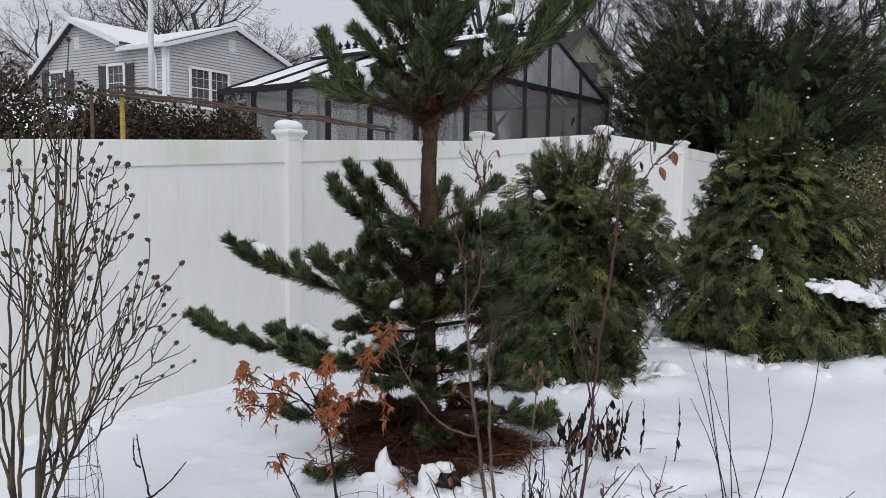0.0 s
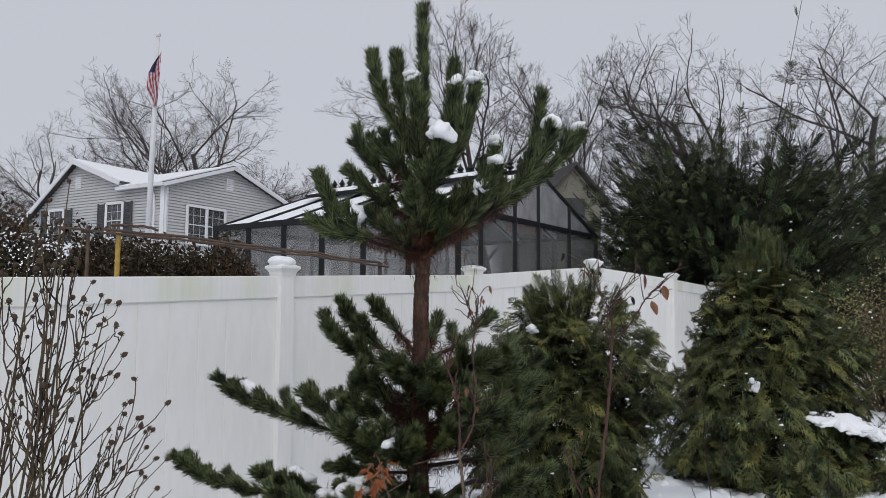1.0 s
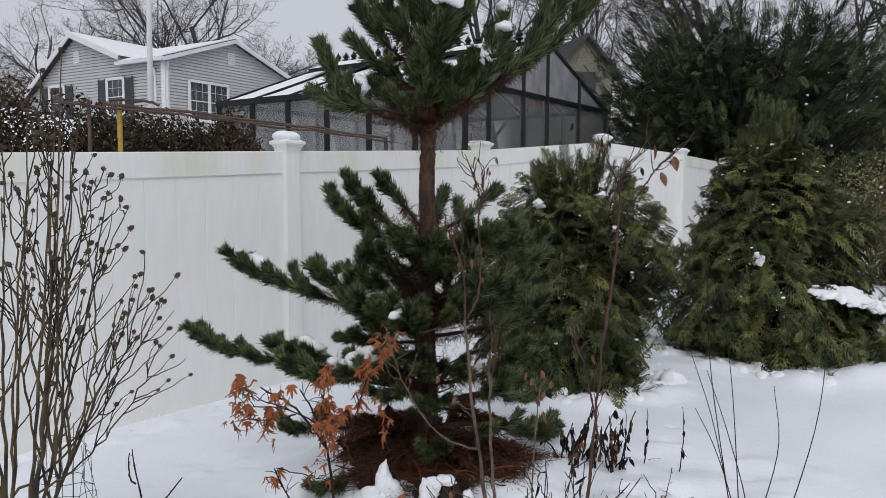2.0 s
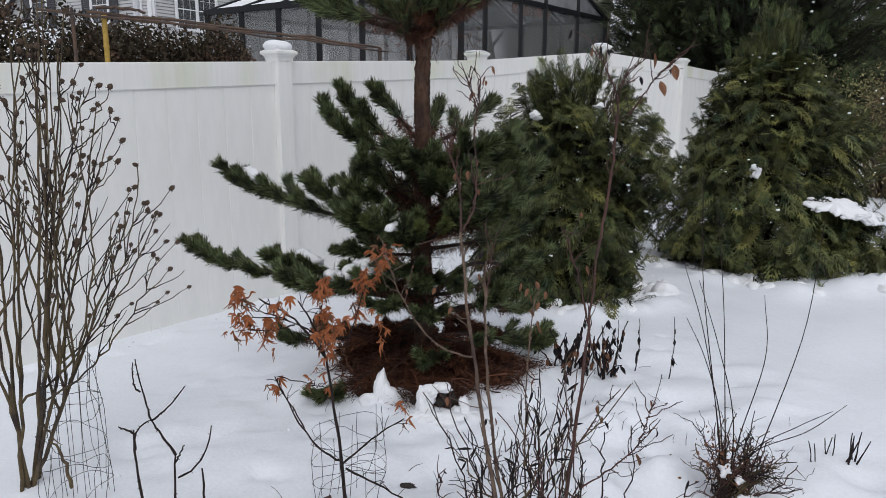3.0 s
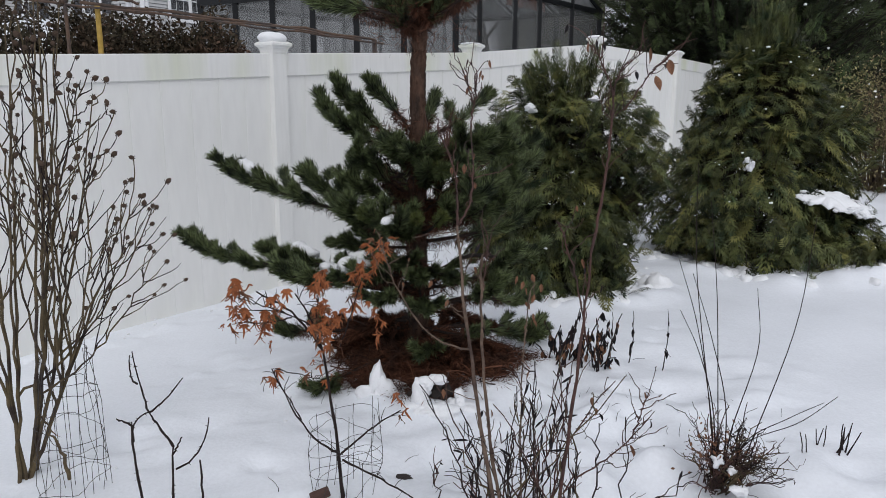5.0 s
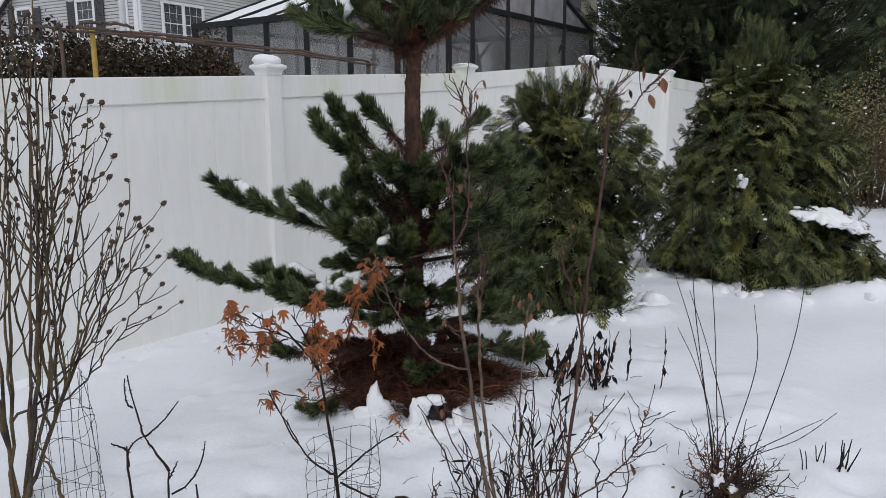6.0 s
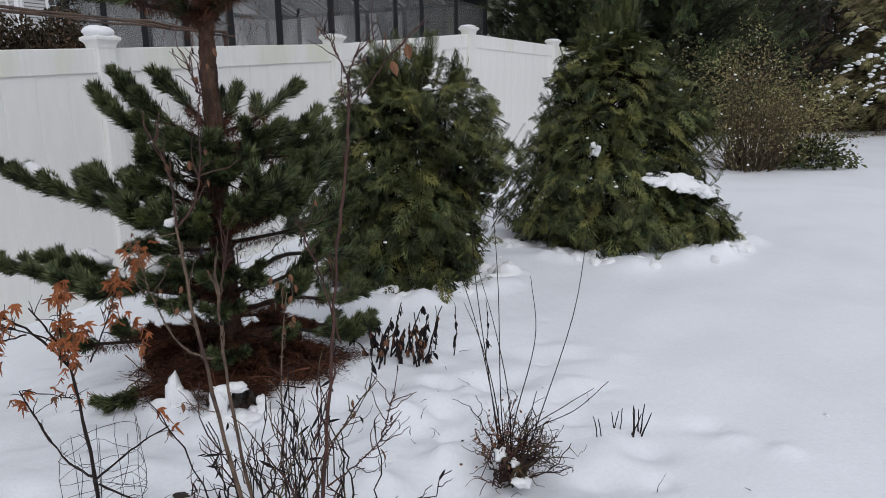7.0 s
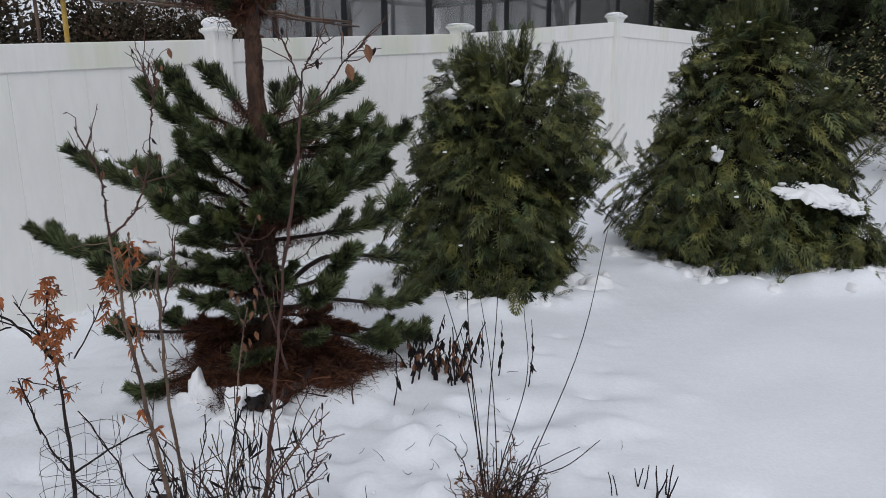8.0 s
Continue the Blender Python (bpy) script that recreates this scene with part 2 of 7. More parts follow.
    def lump(self, centre, size, seed=0, rough=0.25, rings=7, sides=10):
        """A rounded, uneven lump, such as a clump of snow or a stone."""
        th = np.linspace(0, np.pi, rings)[:, None]
        ph = (np.arange(sides) * 2 * np.pi / sides)[None]
        d = np.stack([np.sin(th) * np.cos(ph), np.sin(th) * np.sin(ph), np.cos(th) + 0 * ph], -1).reshape(-1, 3)
        k = np.random.default_rng(abs(int(seed))).normal(size=(5, 3)) * 2.2
        wob = 1 + rough * np.mean([np.sin(d @ q + i) for i, q in enumerate(k)], 0) + rough * 0.45 * np.mean([np.sin(d @ q * 3.1 + 2 * i) for i, q in enumerate(k)], 0)
        verts = np.asarray(centre, float) + d * wob[:, None] * np.asarray(size, float)
        j = np.arange(sides)
        f = np.concatenate([np.stack([i * sides + j, i * sides + (j + 1) % sides, (i + 1) * sides + (j + 1) % sides, (i + 1) * sides + j], -1) for i in range(rings - 1)])
        self.add(verts, f[:, ::-1])

    def mesh(self, name, mat, smooth=False):
        me = bpy.data.meshes.new(name)
        v = np.concatenate(self.v).astype(np.float32)
        loops, starts, at = [], [], 0
        for k in (3, 4):
            if self.f[k]:
                f = np.concatenate(self.f[k])
                loops.append(f.ravel())
                starts.append(at + np.arange(len(f)) * k)
                at += f.size
        loops, starts = np.concatenate(loops).astype(np.int32), np.concatenate(starts).astype(np.int32)
        me.vertices.add(len(v))
        me.vertices.foreach_set("co", v.ravel())
        me.loops.add(len(loops))
        me.loops.foreach_set("vertex_index", loops)
        me.polygons.add(len(starts))
        me.polygons.foreach_set("loop_start", starts)
        me.update(calc_edges=True)
        me.polygons.foreach_set("use_smooth", np.full(len(starts), smooth))
        me.materials.append(mat)
        return me


def part(name, geo, mat, parent=None, label="", smooth=False):
    """One mesh object under a thing or a part, or at top level."""
    ob = new(name, geo.mesh(name, mat, smooth))
    if parent:
        ob.parent = parent
        ob.matrix_parent_inverse = parent.matrix_world.inverted() if parent.parent is None and parent.type == "EMPTY" else Matrix()
    if label:
        ob["label"] = label
    return ob


def thing(name, label, category, at=(0, 0, 0), group="", kind=""):
    """An Empty at the base of a thing with parts."""
    ob = new(name)
    ob.matrix_world = Matrix.Translation(at)
    ob.matrix_basis = Matrix.Translation(at)
    ob.empty_display_size = 0.1
    return tagged(ob, label, category, group, kind)


def curve(a, b, bend=(0, 0, 0), n=8, wiggle=0.0, rng=RNG):
    """A path from a to b, pushed sideways in its middle, with small kinks."""
    a, b, bend = (np.asarray(q, float) for q in (a, b, bend))
    s = np.linspace(0, 1, n)[:, None]
    p = a + (b - a) * s + bend * 4 * s * (1 - s)
    if wiggle:
        k = rng.normal(size=(n, 3)) * wiggle
        k[0] = k[-1] = 0
        p = p + k
    return p


def spline(points, n):
    """A smooth path of n places through a few given ones."""
    p = np.asarray(points, float)
    p = np.concatenate([p[:1] * 2 - p[1:2], p, p[-1:] * 2 - p[-2:-1]])
    u = np.linspace(0, len(p) - 3 - 1e-9, n)
    i = u.astype(int)
    f = (u - i)[:, None]
    a, b, c, d = p[i], p[i + 1], p[i + 2], p[i + 3]
    return 0.5 * (2 * b + (c - a) * f + (2 * a - 5 * b + 4 * c - d) * f ** 2 + (3 * b - a - 3 * c + d) * f ** 3)


def along(p, s):
    """The place at share s of a path."""
    p = np.asarray(p)
    x = np.clip(s, 0, 1) * (len(p) - 1)
    i = np.minimum(np.floor(x).astype(int), len(p) - 2)
    f = (x - i)[..., None]
    return p[i] * (1 - f) + p[i + 1] * f


def smoothstep(x):
    x = np.clip(x, 0, 1)
    return x * x * (3 - 2 * x)


FENCE_U, FENCE_N = np.array([0.6, 0.8]), np.array([0.8, -0.6])
FENCE_P1 = np.array([-1.09, 5.28])


def rough_noise(x, y, scale, seed):
    """Smooth uneven heights from a few crossing waves."""
    k = np.random.default_rng(seed).normal(size=(9, 3))
    return sum(np.sin((x * q[0] + y * q[1]) * scale + q[2] * 7) for q in k) / 4.5


def ground_z(x, y):
    """The snow's height: level by the pine, lower along the fence, rising behind it."""
    x, y = np.asarray(x, float), np.asarray(y, float)
    d = (x - FENCE_P1[0]) * FENCE_N[0] + (y - FENCE_P1[1]) * FENCE_N[1]
    s = (x - FENCE_P1[0]) * FENCE_U[0] + (y - FENCE_P1[1]) * FENCE_U[1]
    low = -0.20 * smoothstep(1 - d / 2.2) * smoothstep(1 - (s - 0.0) / 4.5) * smoothstep((s + 9) / 6)
    up = 0.07 * smoothstep((s - 2.5) / 3) * smoothstep(1 - np.abs(d) / 3)
    hill = 0.8 * smoothstep((-d - 0.3) / 2.2) + 2.6 * smoothstep((-d - 5) / 14)
    hill = hill * smoothstep((12 - s) / 6)
    near = smoothstep(1 - np.hypot(x, y - 4) / 14)
    fine = near * (0.014 * rough_noise(x, y, 1.6, 3) + 0.008 * rough_noise(x, y, 5.0, 4))
    return low + up + hill + fine


# ---- ground: one sheet of snow to the horizon ----
def spread(lo, hi, step, far, grow=1.22):
    mid = np.arange(lo, hi + 1e-6, step)
    out, s, x = [], step, 0.0
    while x < far:
        s *= grow
        x += s
        out.append(x)
    out = np.array(out)
    return np.concatenate([lo - out[::-1], mid, hi + out])


def build_ground():
    xs, ys = spread(-2.4, 3.8, 0.021, 600), spread(1.3, 6.6, 0.021, 600)
    X, Y = np.meshgrid(xs, ys)
    Z = ground_z(X, Y)
    # hollows trodden and melted round stems, ridges of shed snow
    for cx, cy, r, h in ((0.92, 2.2, 0.20, -0.05), (0.78, 2.38, 0.05, -0.03), (0.55, 1.95, 0.08, -0.035), (-0.10, 2.22, 0.07, -0.03), (0.47, 2.02, 0.06, -0.04), (0.35, 2.25, 0.06, -0.02),
                         (-0.52, 3.05, 0.16, 0.03), (-0.95, 3.2, 0.2, -0.02), (-0.6, 2.75, 0.12, -0.025), (-0.75, 2.95, 0.1, -0.03), (1.25, 2.9, 0.3, 0.02), (0.6, 3.05, 0.25, 0.03), (-0.03, 3.0, 0.5, 0.05), (1.6, 4.9, 0.3, 0.04), (2.3, 4.75, 0.3, 0.05), (1.0, 3.55, 0.3, 0.03)):
        Z = Z + h * np.exp(-((X - cx) ** 2 + (Y - cy) ** 2) / r ** 2)
    rng = np.random.default_rng(8)
    for _ in range(420):
        cx, cy = (rng.uniform(-1.3, 1.5), rng.uniform(1.7, 3.7)) if rng.random() < 0.4 else (rng.normal(0.35, 0.45), rng.normal(2.45, 0.4))
        r, h = rng.uniform(0.03, 0.10), rng.choice([-1, -1, 1]) * rng.uniform(0.005, 0.026)
        near = (np.abs(X - cx) < 0.3) & (np.abs(Y - cy) < 0.3)
        Z[near] += h * np.exp(-((X[near] - cx) ** 2 + (Y[near] - cy) ** 2 * rng.uniform(0.7, 2.5)) / r ** 2)
    bed = np.exp(-((X - 0.35) ** 2 / 1.1 + (Y - 2.6) ** 2 / 0.7))
    Z = Z + bed * (0.006 * rough_noise(X, Y, 17.0, 12) + 0.004 * rough_noise(X, Y, 41.0, 13)) + 0.0015 * rough_noise(X, Y, 30.0, 14) * (np.abs(X) < 4) * (Y < 7)
    # shed snow heaped round the thujas and along the fence foot
    for (tx, ty, tr) in ((0.78, 4.62, 0.62), (2.46, 5.5, 0.86)):
        for _ in range(70):
            az, q = rng.uniform(0, 2 * np.pi), tr * rng.uniform(0.85, 1.2)
            cx, cy, r, h = tx + q * math.cos(az), ty + q * math.sin(az), rng.uniform(0.05, 0.13), rng.uniform(0.006, 0.030)
            near = (np.abs(X - cx) < 0.35) & (np.abs(Y - cy) < 0.35)
            Z[near] += h * np.exp(-((X[near] - cx) ** 2 + (Y[near] - cy) ** 2) / r ** 2)
    for _ in range(90):
        s, d = rng.uniform(-3.0, 4.5), rng.uniform(0.05, 0.3)
        cx, cy = FENCE_P1 + FENCE_U * s + FENCE_N * d
        r, h = rng.uniform(0.03, 0.09), rng.uniform(-0.02, 0.025)
        near = (np.abs(X - cx) < 0.3) & (np.abs(Y - cy) < 0.3)
        Z[near] += h * np.exp(-((X[near] - cx) ** 2 + (Y[near] - cy) ** 2) / r ** 2)
    g = Geo()
    ny, nx = X.shape
    i = np.arange(ny - 1)[:, None] * nx + np.arange(nx - 1)[None]
    g.add(np.stack([X, Y, Z], -1), np.stack([i, i + 1, i + nx + 1, i + nx], -1).reshape(-1, 4))
    ob = part("ground", g, SNOW, smooth=True)
    tagged(ob, "uneven garden ground under fresh white snow", "snow", kind="structure")


build_ground()


# ---- white vinyl fence ----
POSTS = [(-4.01, 1.39, 1.22), (-2.55, 3.34, 1.34), (-1.09, 5.28, 1.45), (0.37, 7.20, 1.56), (1.95, 9.10, 1.76), (3.44, 10.75, 1.69), (4.79, 12.6, 1.63), (6.2, 14.5, 1.62), (7.6, 16.4, 1.62)]


def frustums(g, x, y, rows, turn):
    """Stacked square rings: (half width, height) from below upwards."""
    c, s = math.cos(turn), math.sin(turn)
    v = []
    for h, z in rows:
        for dx, dy in ((-h, -h), (h, -h), (h, h), (-h, h)):
            v.append((x + dx * c - dy * s, y + dx * s + dy * c, z))
    n = len(rows)
    f = [[i * 4 + k, i * 4 + (k + 1) % 4, i * 4 + 4 + (k + 1) % 4, i * 4 + 4 + k] for i in range(n - 1) for k in range(4)]
    f += [[3, 2, 1, 0], [n * 4 - 4, n * 4 - 3, n * 4 - 2, n * 4 - 1]]
    g.add(v, f)


def build_fence():
    fence = thing("vinyl_fence", "tall white vinyl privacy fence, lightly stained green, standing in snow", "fence", (*POSTS[2][:2], float(ground_z(*POSTS[2][:2]))))
    g = Geo()
    w, d, c = 0.10 / 2, 0.011, 0.0024
    prof = [(-w, -d + c), (-w + c * 0.7, -d), (w - c * 0.7, -d), (w, -d + c), (w, d - c), (w - c * 0.7, d), (-w + c * 0.7, d), (-w, d - c)]
    v = [(x, y, z) for z in (0.0, 1.62) for x, y in prof]
    g.add(v, [[i, (i + 1) % 8, 8 + (i + 1) % 8, 8 + i] for i in range(8)])
    board_mesh = g.mesh("board", VINYL)
    for i, (x, y, top) in enumerate(POSTS):
        x2, y2, _ = POSTS[min(i + 1, len(POSTS) - 1)]
        x0, y0, _ = POSTS[max(i - 1, 0)]
        turn = math.atan2(y2 - y0, x2 - x0)
        g = Geo()
        frustums(g, x, y, [(0.060, top - 2.1), (0.060, top + 0.012)], turn)
        post = part("post", g, VINYL, fence)
        g = Geo()
        z = top + 0.012
        frustums(g, x, y, [(0.064, z - 0.012), (0.066, z + 0.004), (0.069, z + 0.014), (0.078, z + 0.028), (0.088, z + 0.036), (0.090, z + 0.040), (0.090, z + 0.052), (0.086, z + 0.057), (0.05, z + 0.074), (0.006, z + 0.082)], turn)
        part("post_cap", g, VINYL, post)
    for (x, y, a), (x2, y2, b) in zip(POSTS, POSTS[1:]):
        p, q = np.array([x, y]), np.array([x2, y2])
        length = np.linalg.norm(q - p)
        u = (q - p) / length
        turn = math.atan2(u[1], u[0])
        g = Geo()
        n = np.array([u[1], -u[0]])
        # hollow rail with eased edges
        pr = [(-0.024, -0.075), (-0.021, -0.079), (0.021, -0.079), (0.024, -0.075), (0.024, 0.071), (0.019, 0.075), (-0.019, 0.075), (-0.024, 0.071)]
        v = []
        for s in (0.058, length - 0.058):
            zc = a + (b - a) * s / length - 0.075
            for dn, dz in pr:
                v.append((*(p + u * s + n * dn), zc + dz))
        g.add(v, [[k, (k + 1) % 8, 8 + (k + 1) % 8, 8 + k] for k in range(8)])
        part("top_rail", g, VINYL, fence)
        count = 11
        step = (length - 0.12) / count
        for k in range(count):
            s = 0.06 + (k + 0.5) * step
            ob = new("board", board_mesh)
            ob.parent = fence
            ob.matrix_parent_inverse = fence.matrix_world.inverted()
            zc = a + (b - a) * s / length
            ob.matrix_basis = Matrix.Translation((*(p + u * s), zc - 0.1 - 1.62)) @ Matrix.Rotation(turn, 4, "Z") @ Matrix.Diagonal((step / 0.10, 1, 1, 1))


build_fence()


def snow_clump(centre, size, seed, label="rounded clump of fresh white snow", group="snow clumps", rough=0.3, name="snow_clump"):
    g = Geo()
    g.lump((0, 0, 0), size, seed, rough, 14, 22)
    ob = part(name, g, LOOSE_SNOW, smooth=True)
    ob.matrix_basis = Matrix.Translation(centre)
    return tagged(ob, label, "snow", group)


for (px, py, top), sz in zip(POSTS[2:7], (0.05, 0.012, 0.02, 0.016, 0.018)):
    snow_clump((px - 0.01, py, top + 0.075 + sz * 0.35), (0.10, 0.095, sz), int(px * 100) + 500, "cap of snow on a white fence post", "snow on fence posts", 0.2)


# ---- greenhouse behind the fence ----
GH = np.array([0.32, 10.6, 0.0])
GG, GL = np.array([0.573, 0.82, 0.0]), np.array([-0.82, 0.573, 0.0])
UP = np.array([0, 0, 1.0])


def gh(s, r, z):
    """A place in the greenhouse: s along its gable, r along its side, z up."""
    return GH + GG * s + GL * r + UP * z


def build_greenhouse():
    wide, long_, base, eave, ridge = 5.0, 5.35, 0.72, 2.70, 3.62
    house = thing("greenhouse", "black metal greenhouse with half-clear grey panes and snow on its roof", "greenhouse", tuple(gh(0, 0, base)))

    def bar(name, a, b, w=0.06, h=0.06, label=""):
        g = Geo()
        g.bar(a, b, w, h)
        return part(name, g, FRAME_METAL, house, label)

    def pane(corners, name="pane", mat=PANE, thick=0.008):
        g = Geo()
        c = np.array(corners, float)
        nrm = unit(np.cross(c[1] - c[0], c[2] - c[0])) * thick / 2
        k = len(c)
        if k == 4:
            g.add(np.concatenate([c - nrm, c + nrm]), [[3, 2, 1, 0], [4, 5, 6, 7]] + [[i, (i + 1) % 4, 4 + (i + 1) % 4, 4 + i] for i in range(4)])
        else:
            g.add(np.concatenate([c - nrm, c + nrm]), [[2, 1, 0], [3, 4, 5]])
            g.add(np.concatenate([c - nrm, c + nrm]), [[i, (i + 1) % 3, 3 + (i + 1) % 3, 3 + i] for i in range(3)])
        ob = part(name, g, mat, house)
        ob.visible_shadow = False
        return ob

    def roof_z(s):
        return eave + (ridge - eave) * (1 - abs(s - wide / 2) / (wide / 2))

    # plinth
    for a, b in ((gh(0, 0, base - 0.2), gh(wide, 0, base - 0.2)), (gh(0, 0, base - 0.2), gh(0, long_, base - 0.2)), (gh(wide, 0, base - 0.2), gh(wide, long_, base - 0.2)), (gh(0, long_, base - 0.2), gh(wide, long_, base - 0.2))):
        g = Geo()
        g.bar(a, b, 0.12, 0.5)
        part("plinth", g, ROCK, house)
    bays = 6
    for r in np.linspace(0, long_, bays + 1):
        for s in (0, wide):
            bar("post", gh(s, r, base), gh(s, r, eave), 0.085, 0.085)
        for s0, s1 in ((0, wide / 2), (wide / 2, wide)):
            bar("rafter", gh(s0, r, roof_z(s0) + 0.02), gh(s1, r, roof_z(s1) + 0.02), 0.05, 0.06)
    for s in (0, wide):
        bar("eave_beam", gh(s, -0.05, eave), gh(s, long_ + 0.05, eave), 0.10, 0.10)
        bar("middle_rail", gh(s, 0, base + 0.85), gh(s, long_, base + 0.85), 0.04, 0.04)
    bar("ridge_beam", gh(wide / 2, -0.05, ridge + 0.02), gh(wide / 2, long_ + 0.05, ridge + 0.02), 0.09, 0.10)
    for r in (0, long_):
        bar("tie_beam", gh(0, r, eave), gh(wide, r, eave), 0.07, 0.08)
        for s in (0.62, 1.67, 2.5, 3.75):
            bar("post", gh(s, r, base), gh(s, r, roof_z(s)), 0.075, 0.075)
    bar("door_rail", gh(0.62, -0.02, base + 0.9), gh(1.67, -0.02, base + 0.9), 0.05, 0.08)
    # panes
    for a, b in zip(np.linspace(0, long_, bays + 1), np.linspace(0, long_, bays + 1)[1:]):
        for s in (0, wide):
            pane([gh(s, a, base), gh(s, b, base), gh(s, b, eave), gh(s, a, eave)])
        for s0, s1 in ((0, wide / 2), (wide, wide / 2)):
            pane([gh(s0, a, roof_z(s0)), gh(s0, b, roof_z(s0)), gh(s1, b, roof_z(s1)), gh(s1, a, roof_z(s1))], "roof_pane")
    for r in (0, long_):
        for s0, s1 in ((0, 0.62), (0.62, 1.67), (1.67, 2.5), (2.5, 3.75), (3.75, 5.0)):
            pane([gh(s0, r, base), gh(s1, r, base), gh(s1, r, eave - 0.04), gh(s0, r, eave - 0.04)])
            pane([gh(s0, r, eave), gh(s1, r, eave), gh(s1, r, roof_z(s1)), gh(s0, r, roof_z(s0))], "gable_pane", GABLE_PANE)
    # raised vent along the ridge
    for r0, r1 in ((0.6, 2.4), (2.9, 4.7)):
        g = Geo()
        s0, s1 = wide / 2 - 0.05, wide / 2 - 0.85
        for a, b in ((gh(s0, r0, ridge + 0.09), gh(s1, r0, roof_z(s1) + 0.16)), (gh(s0, r1, ridge + 0.09), gh(s1, r1, roof_z(s1) + 0.16)), (gh(s1, r0, roof_z(s1) + 0.16), gh(s1, r1, roof_z(s1) + 0.16))):
            g.bar(a, b, 0.05, 0.06)
        part("roof_vent", g, FRAME_METAL, house)
        g = Geo()
        c = [gh(s0, r0, ridge + 0.11), gh(s0, r1, ridge + 0.11), gh(s1, r1, roof_z(s1) + 0.18), gh(s1, r0, roof_z(s1) + 0.18)]
        c = np.array(c)
        g.add(np.concatenate([c, c + UP * 0.02]), [[0, 1, 2, 3], [7, 6, 5, 4]] + [[i, 4 + i, 4 + (i + 1) % 4, (i + 1) % 4] for i in range(4)])
        part("vent_snow", g, LOOSE_SNOW, house, "thin snow on the vent")
    # snow between the rafters
    rs = np.linspace(0, long_, bays + 1)
    for a, b in zip(rs, rs[1:]):
        for s0, s1 in ((-0.03, wide / 2 - 0.06), (wide + 0.03, wide / 2 + 0.06)):
            g = Geo()
            m, k = 12, 8
            S, R = np.meshgrid(np.linspace(s0, s1, m), np.linspace(a + 0.035, b - 0.035, k))
            edge = np.minimum(1, 6 * np.minimum(np.linspace(0, 1, k), 1 - np.linspace(0, 1, k)))[:, None] * np.minimum(1, 5 * (1 - np.linspace(0, 1, m)) + 0.1)[None]
            Z = np.vectorize(roof_z)(np.clip(S, 0, wide)) + 0.008 + (0.035 + 0.012 * rough_noise(S * 3, R * 3, 2.0, 21)) * edge
            P = GH + GG * S[..., None] + GL * R[..., None] + UP * Z[..., None]
            i = np.arange(k - 1)[:, None] * m + np.arange(m - 1)[None]
            g.add(P, np.stack([i, i + 1, i + m + 1, i + m], -1).reshape(-1, 4))
            g.add(P - UP * 0.03, np.stack([i + m, i + m + 1, i + 1, i], -1).reshape(-1, 4))
            part("roof_snow", g, LOOSE_SNOW, house, "snow lying on the glass roof", smooth=True)
    # cresting along the ridge
    g = Geo()
    frustums(g, 0, 0, [(0.010, 0), (0.014, 0.03), (0.040, 0.055), (0.018, 0.085), (0.036, 0.11), (0.012, 0.15), (0.001, 0.19)], 0.6)
    spear = g.mesh("finial", FRAME_METAL)
    for i, r in enumerate(np.arange(0.12, long_, 0.21)):
        ob = new("finial", spear)
        ob.parent = house
        ob.matrix_parent_inverse = house.matrix_world.inverted()
        big = 2.3 if r > long_ - 0.2 or i == 0 else 1.4
        ob.matrix_basis = Matrix.Translation(tuple(gh(wide / 2, r, ridge + 0.06))) @ Matrix.Scale(big, 4)
    # staging, pots and a reddish sheet inside
    for r in (0.9, 2.2, 3.6):
        bench = thing("potting_bench", "slatted greenhouse bench seen through half-clear panes", "bench", tuple(gh(0.8, r, base)), "benches in the greenhouse")
        for k in range(5):
            g = Geo()
            g.bar(gh(0.45 + 0.15 * k, r - 0.5, base + 0.8), gh(0.45 + 0.15 * k, r + 0.5, base + 0.8), 0.11, 0.03)
            part("slat", g, POLE_WOOD, bench)
        for ds, dr in ((0.42, -0.45), (1.08, -0.45), (0.42, 0.45), (1.08, 0.45)):
            g = Geo()
            g.bar(gh(ds, r + dr, base - 0.1), gh(ds, r + dr, base + 0.785), 0.05, 0.05)
            part("leg", g, POLE_WOOD, bench)
        for k, dr in enumerate((-0.3, 0.05, 0.32)):
            g = Geo()
            p = gh(0.7 + 0.1 * k, r + dr, base + 0.815)
            g.tube([p, p + UP * 0.22, p + UP * 0.22, p + UP * 0.26], [0.10, 0.13, 0.145, 0.145], 12)
            tagged(part("plant_pot", g, POT), "pale plastic plant pot on a greenhouse bench", "pot", "pots in the greenhouse")
    g = Geo()
    ss, zz = np.meshgrid(np.linspace(1.85, 3.15, 16), np.linspace(2.55, 3.2, 6))
    P = GH + GG * ss[..., None] + GL * (0.22 + 0.03 * np.sin(ss * 18))[..., None] + UP * zz[..., None]
    i = np.arange(5)[:, None] * 16 + np.arange(15)[None]
    f = np.stack([i, i + 1, i + 17, i + 16], -1).reshape(-1, 4)
    g.add(P, f)
    g.add(P + GL * 0.01, f[:, ::-1])
    tagged(part("hanging_sheet", g, RED_POT), "faded red sheet hung inside the greenhouse", "sheet")


build_greenhouse()


# ---- house with lap siding ----
HC = np.array([-10.0, 27.0, 0.0])
HU, HV = np.array([-0.862, 0.507, 0.0]), np.array([0.507, 0.862, 0.0])


def hp(a, b, z):
    """A place at the house: a along its front, b along its gable side, z up."""
    return HC + HU * a + HV * b + UP * z


